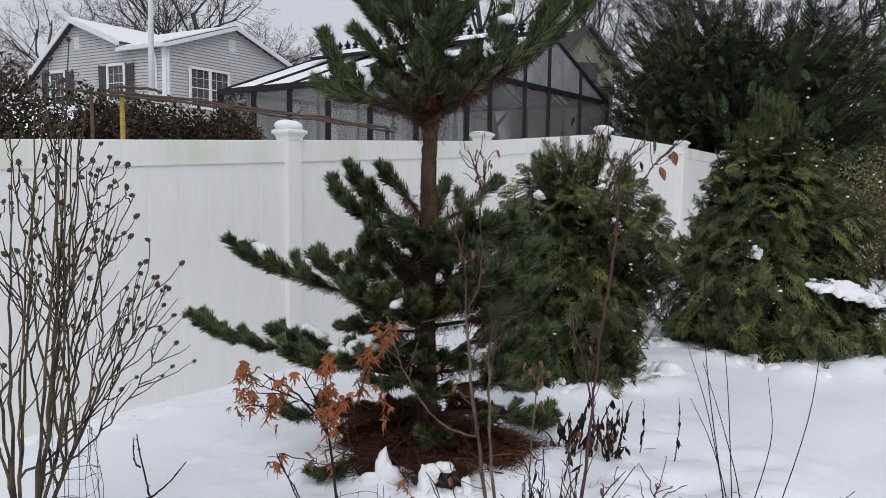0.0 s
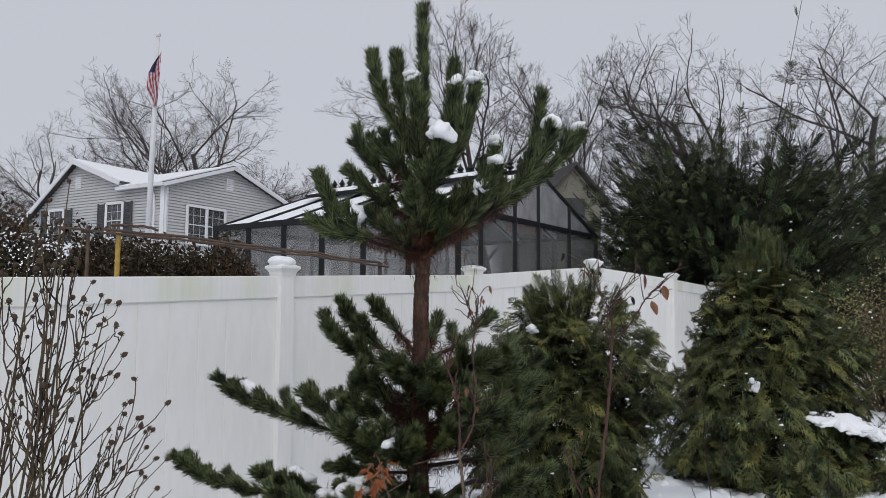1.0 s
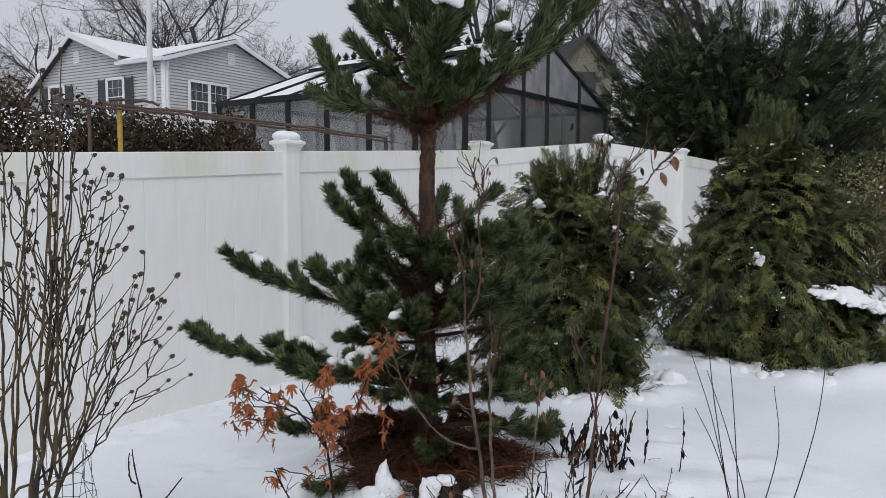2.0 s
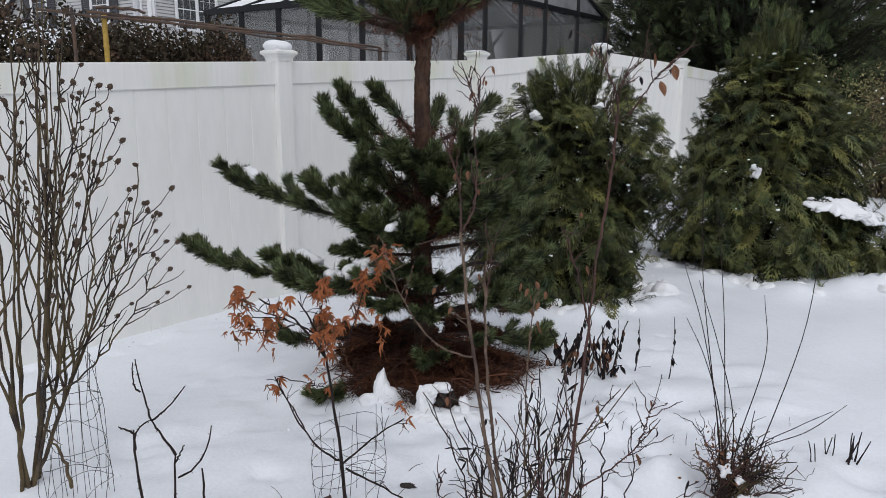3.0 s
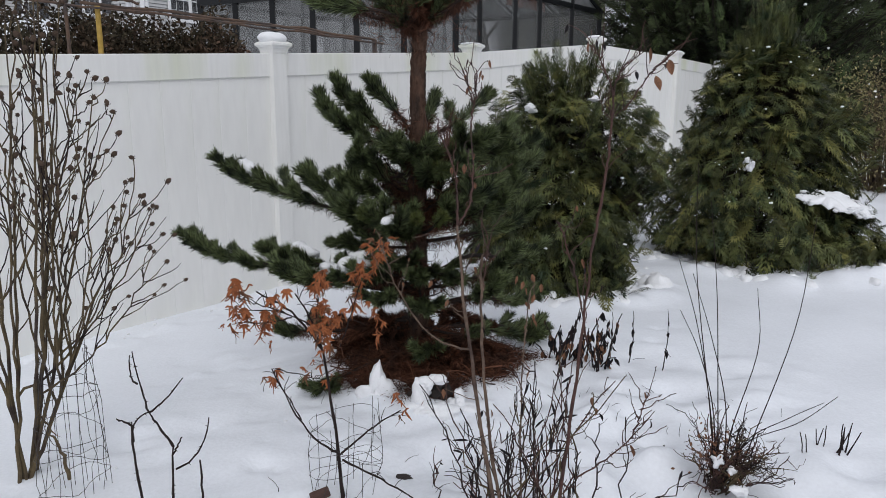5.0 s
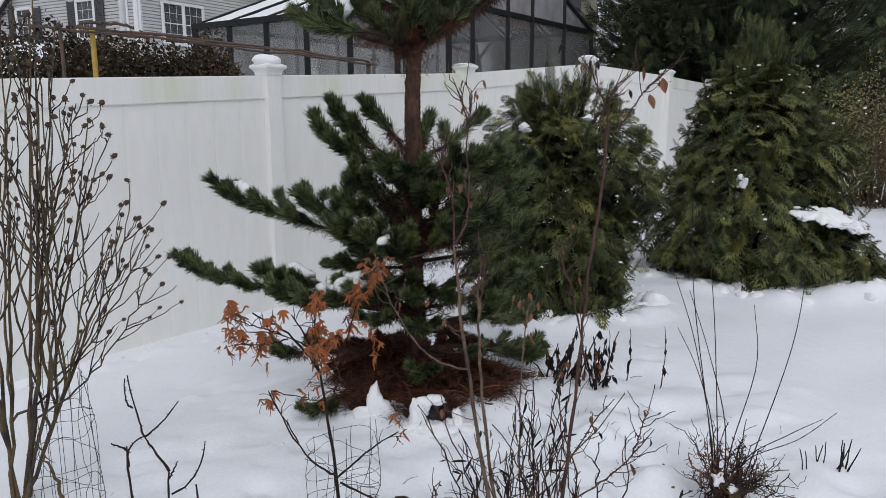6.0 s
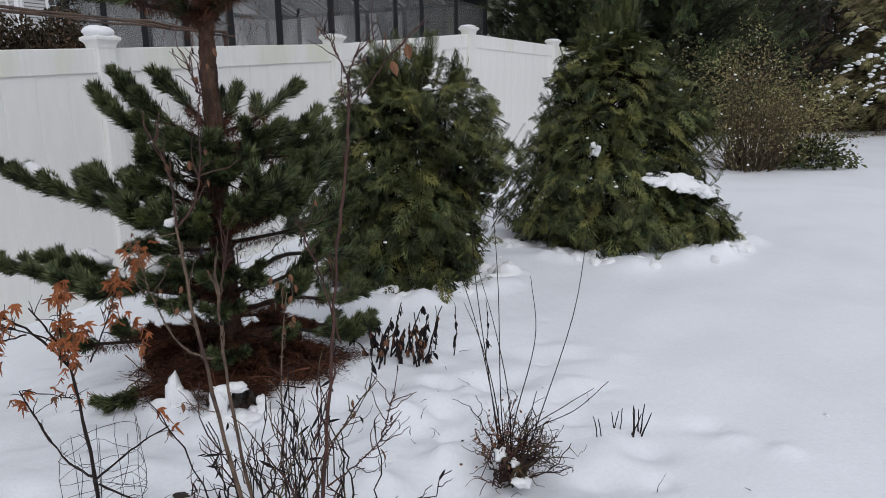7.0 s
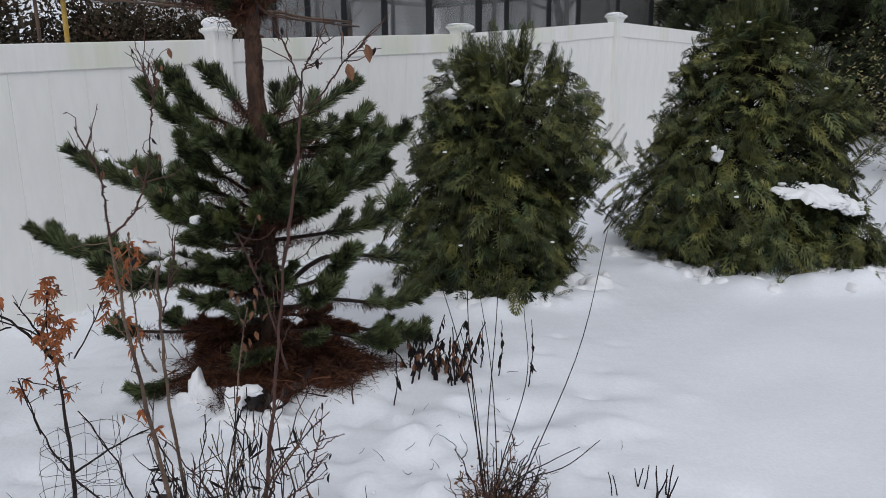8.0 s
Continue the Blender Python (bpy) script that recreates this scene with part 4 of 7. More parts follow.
def conifer(name, label, centre, height, profile, limbs, per_limb, size, mat, seed, template=SPRAY, category="shrub", rise=0.35, group="", lean=(0, 0), wood=DARK_BARK, lumpy=0.16, droop=(0.1, 0.6), inner=0.35, base=0.03, top_climb=2.2, fans=0, tip=None):
    """A dense evergreen: a stem, limbs in loose tiers, and sprays along each limb; profile(h) is its radius at share h of its height."""
    rng = np.random.default_rng(seed)
    cx, cy = centre
    cz = float(ground_z(cx, cy))
    tree = thing(name, label, category, (cx, cy, cz), group)
    g = Geo()
    top = np.array([cx + lean[0], cy + lean[1], cz + height])
    axis = curve((cx, cy, cz - 0.1), top, (0, 0, 0), 8, height * 0.004, rng)
    g.tube(axis, np.linspace(0.022 * height + 0.01, 0.004, 8), 7)
    part("trunk", g, wood, tree)
    k = rng.normal(size=(6, 3))

    def bulge(az, h):
        return 1 + lumpy * float(np.mean([math.sin(q[0] * 3 + az * (1 + i % 3) + h * (5 + 4 * q[1])) for i, q in enumerate(k)])) * 1.8

    sticks = Geo()
    at, way, up, sz = [], [], [], []
    for j in range(limbs):
        h = base + (0.97 - base) * ((j + rng.random()) / limbs) ** 0.9
        az = rng.uniform(0, 2 * np.pi)
        r = profile(h) * bulge(az, h) * rng.uniform(0.8, 1.12)
        a = along(axis, np.array(h * 0.92))
        climb = rise + top_climb * max(0, h - 0.72) + rng.normal() * 0.22
        b = a + np.array([math.cos(az) * r, math.sin(az) * r, r * climb])
        path = curve(a, b, (0, 0, -0.10 * r), 6, 0.006 * height, rng)
        sticks.tube(path, np.linspace(0.006, 0.0018, 6) * (0.6 + height * 0.35), 4)
        t = unit(b - a)
        flat = unit(np.cross(t, [0, 0, 1.0]))
        tilt = unit(np.cross(flat, t) + flat * rng.normal() * 0.6)
        for q in range(per_limb):
            s = inner + (1 - inner) * (q + rng.random() * 0.6) / per_limb
            sgn = -1 if q % 2 else 1
            open_ = rng.uniform(0.5, 1.1) * (1.05 - 0.7 * s)
            at.append(along(path, np.array(min(s, 0.97))))
            way.append(t + flat * sgn * open_ + np.array([0, 0, rng.normal() * 0.22]))
            up.append(tilt + rng.normal(size=3) * 0.45)
            sz.append(size * rng.uniform(0.7, 1.25) * (1.1 - 0.3 * s) * (0.55 + 0.45 * min(1, r / (profile(0.3) + 1e-6))))
        at.append(along(path, np.array(0.85)))
        way.append(t + np.array([0, 0, rng.uniform(-0.1, 0.35)]))
        up.append(tilt)
        sz.append(size * rng.uniform(0.8, 1.45))
    part("limb_wood", sticks, wood, tree)
    at, way, up, sz = np.array(at), np.array(way), np.array(up), np.array(sz)
    at[:, 2] = np.maximum(at[:, 2], np.array(ground_z(at[:, 0], at[:, 1])) + 0.05)
    g = Geo()
    add_sprays(g, template, at, way, up, sz, rng.uniform(*droop, len(at)))
    part("crown", g, mat, tree)
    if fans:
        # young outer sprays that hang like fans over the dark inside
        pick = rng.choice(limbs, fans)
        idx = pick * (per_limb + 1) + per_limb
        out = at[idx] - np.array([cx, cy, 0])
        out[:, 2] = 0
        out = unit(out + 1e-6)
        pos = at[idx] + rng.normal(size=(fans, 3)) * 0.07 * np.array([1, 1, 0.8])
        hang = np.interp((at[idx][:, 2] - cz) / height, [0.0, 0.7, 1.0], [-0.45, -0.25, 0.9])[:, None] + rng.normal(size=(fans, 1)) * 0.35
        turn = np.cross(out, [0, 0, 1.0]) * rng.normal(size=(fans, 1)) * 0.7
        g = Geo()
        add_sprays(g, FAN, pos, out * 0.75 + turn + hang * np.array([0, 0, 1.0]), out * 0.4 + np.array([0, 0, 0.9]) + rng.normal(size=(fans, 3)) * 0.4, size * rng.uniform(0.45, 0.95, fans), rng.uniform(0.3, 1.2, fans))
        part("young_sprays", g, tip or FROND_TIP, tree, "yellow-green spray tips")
    return tree


def thuja_spray(pairs, teeth, wide):
    """A flat fan of scale foliage, one unit long along x: pointed fingers with small side teeth, all joined to one axis."""
    v, f = [], []

    def finger(root, d, length, w, tip_drop):
        """A pointed finger from an existing corner; gives its middle corners."""
        p, d = v[root], unit(np.array(d, float))
        s = np.array([-d[1], d[0], 0])
        k = len(v)
        m = p + d * length * 0.42 + np.array([0, 0, 0.02])
        v.extend([m + s * w / 2, p + d * length - np.array([0, 0, tip_drop]), m - s * w / 2])
        f.append([root, k + 2, k + 1, k])
        return k, k + 2

    xs = np.linspace(0, 1, pairs + 2)
    for x in xs:
        v.append(np.array([x, 0.0, 0.0]))
    for i in range(pairs + 1):
        k = len(v)
        v.extend([np.array([(xs[i] + xs[i + 1]) / 2, 0.022, 0.012]), np.array([(xs[i] + xs[i + 1]) / 2, -0.022, 0.012])])
        f.append([i, k + 1, i + 1, k])
    for i in range(1, pairs + 1):
        q = i / (pairs + 1)
        size = (0.52 * math.sin(math.pi * min(1, q * 0.75 + 0.22)) + 0.06) * (1.0 if i % 2 else 0.86)
        for sgn in (-1, 1):
            ang = 0.85 - 0.3 * q
            a, c = finger(i, (math.cos(ang), math.sin(ang) * sgn, 0), size, wide, 0.05)
            if teeth and size > 0.2:
                for root, e in ((a, 1), (c, -1)):
                    b = ang * sgn + 0.55 * e
                    finger(root, (math.cos(b), math.sin(b), 0), size * 0.42, wide * 0.7, 0.02)
    return np.array(v), np.array(f)


THUJA_SPRAY = thuja_spray(5, True, 0.082)
JUNIPER_SPRAY = thuja_spray(5, False, 0.085)
WHIP_SPRAY = thuja_spray(8, False, 0.055)
WHIP_SPRAY = (WHIP_SPRAY[0] * np.array([1, 0.5, 1]), WHIP_SPRAY[1])


def thuja(label, centre, height, heights, radii, limbs, per_limb, size, seed, young=0.25, tops=(), lumpy=0.30, fans=5.2):
    """A bushy thuja: rising limbs that arch up at their ends, hung with flat fans; radii at shares of its height."""
    rng = np.random.default_rng(seed)
    cx, cy = centre
    cz = float(ground_z(cx, cy))
    tree = thing("thuja_shrub", label, "shrub", (cx, cy, cz))
    g = Geo()
    axes = []
    for dx, dy, h in ((0, 0, height), *tops):
        p = curve((cx + dx * 0.15, cy + dy * 0.15, cz - 0.1), (cx + dx, cy + dy, cz + h * 0.97), (dx * 0.1, dy * 0.1, 0), 10, height * 0.004, rng)
        g.tube(p, np.linspace(0.014 * height + 0.008, 0.003, 10), 7)
        axes.append((p, h))
    part("trunk", g, DARK_BARK, tree)
    waves = rng.normal(size=(6, 3))
    sticks = Geo()
    old, new_, ends, inside = (([], [], [], [], []) for _ in range(4))

    def spray(to, at, way, up, sz, droop):
        for k, q in enumerate((at, way, up, sz, droop)):
            to[k].append(q)

    for j in range(limbs):
        h = 0.03 + 0.95 * ((j + rng.random()) / limbs) ** 0.92
        az = rng.uniform(0, 2 * np.pi)
        bulge = 1 + lumpy * 1.8 * np.mean([math.sin(q[0] * 3 + az * (1 + i % 4) + h * (6 + 5 * q[1])) for i, q in enumerate(waves)])
        r = np.interp(h, heights, radii) * bulge * rng.uniform(0.82, 1.10) * (1.12 if rng.random() < 0.15 else 1)
        axis, _ = axes[0] if rng.random() < 0.6 or h < 0.5 or len(axes) == 1 else axes[rng.integers(1, len(axes))]
        core = along(axis, np.array(max(0.02, h - 0.10 - 0.25 * r / height)))
        out = np.array([math.cos(az), math.sin(az), 0.0])
        b = np.array([cx, cy, cz]) + out * r + np.array([0, 0, h * height])
        if h > 0.8:
            b[:2] = b[:2] * 0.7 + core[:2] * 0.3
        path = spline([core, core * 0.45 + b * 0.55 + np.array([0, 0, -0.16 * r]), b], 8)
        sticks.tube(path, np.linspace(0.006, 0.0012, 8) * (0.6 + height * 0.3), 4)
        t = unit(path[-1] - path[3])
        flat = unit(np.cross(t, [0, 0, 1.0]) + 1e-6)
        lift = np.interp(h, [0, 0.25, 0.7, 1], [-0.3, -0.05, 0.15, 0.7])
        tilt = unit(np.array([0, 0, 1.0]) + out * 0.5 + flat * rng.normal() * 0.4)
        for q in range(per_limb):
            s = 0.30 + 0.68 * (q + rng.random() * 0.7) / per_limb
            sgn = -1 if q % 2 else 1
            way = t * rng.uniform(0.6, 1.1) + flat * sgn * rng.uniform(0.4, 1.0) * (1.15 - 0.6 * s) + np.array([0, 0, lift + rng.normal() * 0.22])
            # sprays near the stem take the brown with inner shade in its colour
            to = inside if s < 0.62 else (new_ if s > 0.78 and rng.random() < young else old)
            spray(to, along(path, np.array(s)), way, tilt + rng.normal(size=3) * 0.30, size * rng.uniform(0.65, 1.2) * (1.15 - 0.35 * s) * (0.7 if h > 0.88 else 1), rng.uniform(0.0, 0.55) * (1.2 - h))
        # the arched end of the limb
        e = unit(path[-1] - path[-3])
        for q in range(3):
            spray(ends, along(path, np.array(rng.uniform(0.72, 0.96))), e + flat * rng.normal() * 0.4 + np.array([0, 0, 0.18 + lift * 0.8 + rng.normal() * 0.15]), tilt + rng.normal(size=3) * 0.5, size * rng.uniform(0.6, 1.05) * (1.5 if h > 0.8 else 1), rng.uniform(-0.35, 0.15))
    # fans that lie over one another all round the outside, like shingles
    area = np.linspace(0, 1, 200)
    share = np.interp(area, heights, radii)
    cum = np.cumsum(share) / share.sum()
    for _ in range(int(limbs * fans)):
        h = float(np.interp(rng.random(), cum, area)) * 0.97 + 0.02
        az = rng.uniform(0, 2 * np.pi)
        bulge = 1 + lumpy * 1.8 * np.mean([math.sin(q[0] * 3 + az * (1 + i % 4) + h * (6 + 5 * q[1])) for i, q in enumerate(waves)])
        r = np.interp(h, heights, radii) * bulge * rng.uniform(0.50, 0.90)
        out = np.array([math.cos(az), math.sin(az), 0.0])
        flat = np.array([-out[1], out[0], 0.0])
        lift = np.interp(h, [0, 0.3, 0.7, 0.9, 1], [-0.45, -0.25, 0.0, 0.5, 1.2]) + rng.normal() * 0.25
        at = np.array([cx, cy, cz + h * height]) + out * r
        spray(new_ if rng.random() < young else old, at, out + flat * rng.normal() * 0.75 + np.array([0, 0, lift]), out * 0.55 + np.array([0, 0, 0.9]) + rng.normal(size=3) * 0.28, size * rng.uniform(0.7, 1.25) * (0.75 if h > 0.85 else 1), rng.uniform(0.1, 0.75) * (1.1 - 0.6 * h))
    part("limb_wood", sticks, DARK_BARK, tree)
    for name, rows, mat, lab in (("crown", old, FROND, ""), ("young_sprays", new_, FROND_TIP, "yellow-green spray tips"), ("crown_edge", ends, FROND, "thin upswept branch ends"), ("shaded_inside", inside, SHADED_FROND, "brown dry foliage inside the crown, coloured dark as shade")):
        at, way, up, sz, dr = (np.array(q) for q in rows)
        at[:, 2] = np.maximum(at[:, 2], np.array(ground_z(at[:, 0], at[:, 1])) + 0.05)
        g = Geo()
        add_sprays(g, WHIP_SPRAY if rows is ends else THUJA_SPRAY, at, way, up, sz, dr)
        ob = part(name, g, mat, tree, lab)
        if rows is ends:
            tagged(ob, kind="stuff")
    return tree


NEAR_H, NEAR_R = (0, 0.1, 0.3, 0.6, 0.78, 0.9, 0.96, 1.0), (0.44, 0.53, 0.565, 0.55, 0.48, 0.37, 0.22, 0.08)
FAR_H, FAR_R = (0, 0.12, 0.3, 0.5, 0.62, 0.78, 0.9, 1.0), (0.66, 0.80, 0.80, 0.68, 0.52, 0.33, 0.18, 0.05)


def thuja_near(h):
    return float(np.interp(h, NEAR_H, NEAR_R))


def thuja_far(h):
    return float(np.interp(h, FAR_H, FAR_R))


thuja("bushy green thuja shrub with flakes of snow, growing from snow", (0.82, 4.66), 1.36, NEAR_H, NEAR_R, 330, 5, 0.125, 31, 0.26, ((0.14, -0.05, 1.30), (-0.15, 0.04, 1.22), (0.27, 0.05, 1.16)))
thuja("broad conical green thuja shrub beside the fence", (2.47, 5.60), 1.72, FAR_H, FAR_R, 400, 5, 0.135, 32, 0.42)
thuja("low spreading thuja seedling under patches of snow", (2.86, 5.16), 0.42, (0, 0.5, 1.0), (0.40, 0.34, 0.10), 60, 9, 0.13, 38, 0.4)


def great(h):
    return 3.8 * (0.62 + 0.5 * math.sin(0.5 + h * 2.0)) * max(0.03, 1.02 - h) ** 0.40


def column(h):
    return 1.25 * max(0.03, 1.02 - h) ** 0.6


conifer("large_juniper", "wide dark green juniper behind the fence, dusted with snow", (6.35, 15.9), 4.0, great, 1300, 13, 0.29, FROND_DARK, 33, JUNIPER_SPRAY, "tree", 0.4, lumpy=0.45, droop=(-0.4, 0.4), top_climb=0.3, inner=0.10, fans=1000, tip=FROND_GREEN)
conifer("dark_conifer", "dark upright conifer in a thicket behind the garden", (11.2, 18.2), 4.9, column, 300, 14, 0.3, FROND_DARK, 34, JUNIPER_SPRAY, "tree", 0.6, "dark conifers in the thicket", lumpy=0.25)
conifer("dark_conifer", "dark upright conifer in a thicket behind the garden", (13.6, 19.0), 4.2, lambda h: 1.7 * column(h), 330, 14, 0.32, FROND_DARK, 35, JUNIPER_SPRAY, "tree", 0.5, "dark conifers in the thicket", lumpy=0.25)
conifer("spreading_conifer", "spreading dark conifer with snow on its low branches", (12.6, 14.6), 4.2, lambda h: 1.9 * column(h), 280, 11, 0.34, FROND_OLIVE, 36, JUNIPER_SPRAY, "tree", 0.25, lumpy=0.25, droop=(0.2, 0.8))
conifer("dark_conifer", "dark broad conifer in a thicket behind the garden", (9.0, 19.5), 3.6, lambda h: 1.7 * column(h), 330, 14, 0.32, FROND_DARK, 37, JUNIPER_SPRAY, "tree", 0.5, "dark conifers in the thicket", lumpy=0.25)


# ---- leafy and twiggy shrubs ----
def leafy_shrub(name, label, centre, size, leaves, leaf, mat, seed, stems=40, wood=DARK_BARK, group="", shell=0.55, category="shrub", square=0.0, low=0.0, lumpy=0.32):
    """A shrub of many stems with small single leaves through its outer volume."""
    rng = np.random.default_rng(seed)
    cx, cy = centre
    cz = float(ground_z(cx, cy))
    bush = thing(name, label, category, (cx, cy, cz), group)
    sx, sy, sz = size
    k = rng.normal(size=(6, 3)) * 2.5
    g = Geo()
    for j in range(stems):
        d = unit(rng.normal(size=3) * np.array([1, 1, 0.5]) + np.array([0, 0, 0.9]))
        b = np.array([cx, cy, cz]) + d * np.array([sx, sy, sz]) * rng.uniform(0.7, 1.08)
        g.tube(curve((cx + d[0] * sx * (0.12 + low * 0.4) + rng.normal() * low * 0.1, cy + d[1] * sy * (0.12 + low * 0.4), cz - 0.05), b, (d[0] * 0.05, d[1] * 0.05, 0.04), 6, 0.012 * sz, rng), np.linspace(0.0065, 0.0015, 6) * (0.5 + sz * 0.4), 4)
    part("stem_wood", g, wood, bush)
    d = unit(rng.normal(size=(leaves, 3)) * np.array([1, 1, 0.8]) + np.array([0, 0, 0.25]))
    d[:, 2] = np.abs(d[:, 2])
    if square:
        m = np.max(np.abs(d), 1, keepdims=True)
        d = d * (1 - square) + d / m * square
    wob = 1 + lumpy * (np.mean([np.sin(d @ q + i) for i, q in enumerate(k)], 0) + 0.6 * np.mean([np.sin(d @ q * 3 + i) for i, q in enumerate(k)], 0))
    r = (shell + (1 - shell) * rng.random(leaves) ** 0.6) * wob
    at = np.array([cx, cy, cz + 0.03]) + d * r[:, None] * np.array([sx, sy, sz])
    at[:, 2] += (cz + sz - at[:, 2]) * low * rng.random(leaves)
    way, up = d + rng.normal(size=(leaves, 3)) * 0.8, rng.normal(size=(leaves, 3)) + np.array([0, 0, 0.8])
    tv = np.array([(0, 0, 0), (0.45, 0.24, 0.06), (1, 0, 0), (0.45, -0.24, 0.06)])
    g = Geo()
    add_sprays(g, (tv, np.array([[0, 3, 2, 1]])), at, way, up, leaf * rng.uniform(0.6, 1.4, leaves), rng.uniform(0, 0.4, leaves))
    part("foliage", g, mat, bush)
    return bush


for i, (hx, hy, sx, sz) in enumerate(((-5.9, 6.6, 0.85, 1.55), (-4.7, 7.4, 0.85, 1.50), (-3.6, 8.2, 0.75, 1.42), (-2.75, 8.9, 0.7, 1.32), (-7.2, 5.8, 0.85, 1.6))):
    leafy_shrub("hedge_shrub", "brownish clipped hedge shrub behind the white fence", (hx, hy), (sx, 0.7, sz), 30000, 0.058, HEDGE_LEAF, 60 + i, 90, group="hedge behind the fence", square=0.4, shell=0.2)
leafy_shrub("olive_shrub", "half-bare olive brown shrub at the end of the garden", (5.75, 9.3), (0.78, 0.7, 1.6), 6500, 0.042, FROND_OLIVE, 70, 230, STEM, shell=0.25, low=0.5, lumpy=0.9)
leafy_shrub("olive_shrub", "half-bare olive brown shrub at the end of the garden", (6.9, 10.2), (0.7, 0.65, 1.15), 4500, 0.042, FROND_OLIVE, 71, 150, CANE, shell=0.25, low=0.45, lumpy=0.9)
leafy_shrub("low_evergreen", "low snowy green shrub in the garden", (6.6, 9.2), (0.5, 0.4, 0.4), 1200, 0.07, FROND, 73, 60, shell=0.4)


def build_thicket():
    """Brown brambles and saplings between the garden and the trees."""
    rng = np.random.default_rng(90)
    g = Geo()
    for _ in range(1500):
        s = rng.random()
        x, y = 7.0 + 12 * s + rng.normal() * 0.8, 16.2 + 1.4 * s + rng.uniform(-0.8, 2.8)
        z = float(ground_z(x, y))
        h = rng.uniform(0.7, 3.6)
        b = (x + rng.normal() * 0.45, y + rng.normal() * 0.4, z + h)
        g.tube(curve((x, y, z - 0.05), b, (rng.normal() * 0.15, 0, 0), 6, 0.03, rng), np.linspace(0.014, 0.004, 6) * rng.uniform(0.7, 1.6), 3)
    tagged(part("thicket", g, GREY_BARK), "tangled brown thicket of bare saplings and brambles", "thicket", kind="stuff")
    g = Geo()
    n = 15000
    s = rng.random(n)
    at = np.stack([6.5 + 13 * s + rng.normal(size=n) * 0.6, 16.4 + 1.5 * s + rng.uniform(-0.6, 2.6, n), 0.05 + 2.9 * rng.random(n) ** 1.5], -1)
    tv = np.array([(0, 0, 0), (0.45, 0.24, 0.06), (1, 0, 0), (0.45, -0.24, 0.06)])
    add_sprays(g, (tv, np.array([[0, 3, 2, 1]])), at, rng.normal(size=(n, 3)), rng.normal(size=(n, 3)), 0.17 * rng.uniform(0.5, 1.4, n), rng.uniform(0, 0.5, n))
    n = 5000
    s = rng.random(n)
    x, y = 8.5 + 10 * s, 15.2 + 1.3 * s + rng.normal(size=n) * 0.35
    at = np.stack([x, y, ground_z(x, y) + 0.02 + 0.28 * rng.random(n) ** 2], -1)
    add_sprays(g, (tv, np.array([[0, 3, 2, 1]])), at, rng.normal(size=(n, 3)), rng.normal(size=(n, 3)) + np.array([0, 0, 1.0]), 0.11 * rng.uniform(0.5, 1.4, n), rng.uniform(0, 0.5, n))
    tagged(part("thicket_leaves", g, HEDGE_LEAF), "withered brown leaves hanging in the thicket", "leaves", kind="stuff")


build_thicket()


def build_trellis():
    """Rough poles tied across bamboo posts behind the fence."""
    t = thing("pole_trellis", "rough brown poles tied over yellow bamboo posts behind the fence", "trellis", (-2.47, 5.75, float(ground_z(-2.47, 5.75))))
    rng = np.random.default_rng(4)
    g = Geo()
    zs = np.arange(0.1, 1.80, 0.21)
    path, rad = [], []
    for z in zs:
        for dz, r in ((0, 0.019), (0.012, 0.022), (0.024, 0.019)):
            path.append((-2.47, 5.75, z + dz))
            rad.append(r)
    g.tube(path, rad, 10)
    part("bamboo_post", g, BAMBOO, t, smooth=True)
    for a, b, r in (((-2.95, 5.72, 1.84), (-0.42, 6.62, 1.60), 0.010), ((-2.6, 5.76, 1.83), (-0.50, 6.70, 1.64), 0.013), ((-2.5, 5.70, 1.79), (-0.6, 6.5, 1.63), 0.009), ((-2.55, 5.8, 1.86), (-2.2, 5.85, 1.83), 0.013)):
        g = Geo()
        g.tube(curve(a, b, (0, 0, 0.015), 16, 0.006, rng), np.linspace(r, r * 0.8, 16), 7)
        part("pole", g, POLE_WOOD, t, smooth=True)
    g = Geo()
    g.tube(curve((-2.72, 5.8, 0.1), (-2.73, 5.8, 1.86), (0, 0, 0), 8, 0.004, rng), 0.014, 7)
    part("stake", g, POLE_WOOD, t)
    g = Geo()
    g.tube(curve((-0.5, 6.62, 0.1), (-0.5, 6.62, 1.63), (0, 0, 0), 8, 0.004, rng), 0.02, 7)
    part("stake", g, POLE_WOOD, t)


build_trellis()


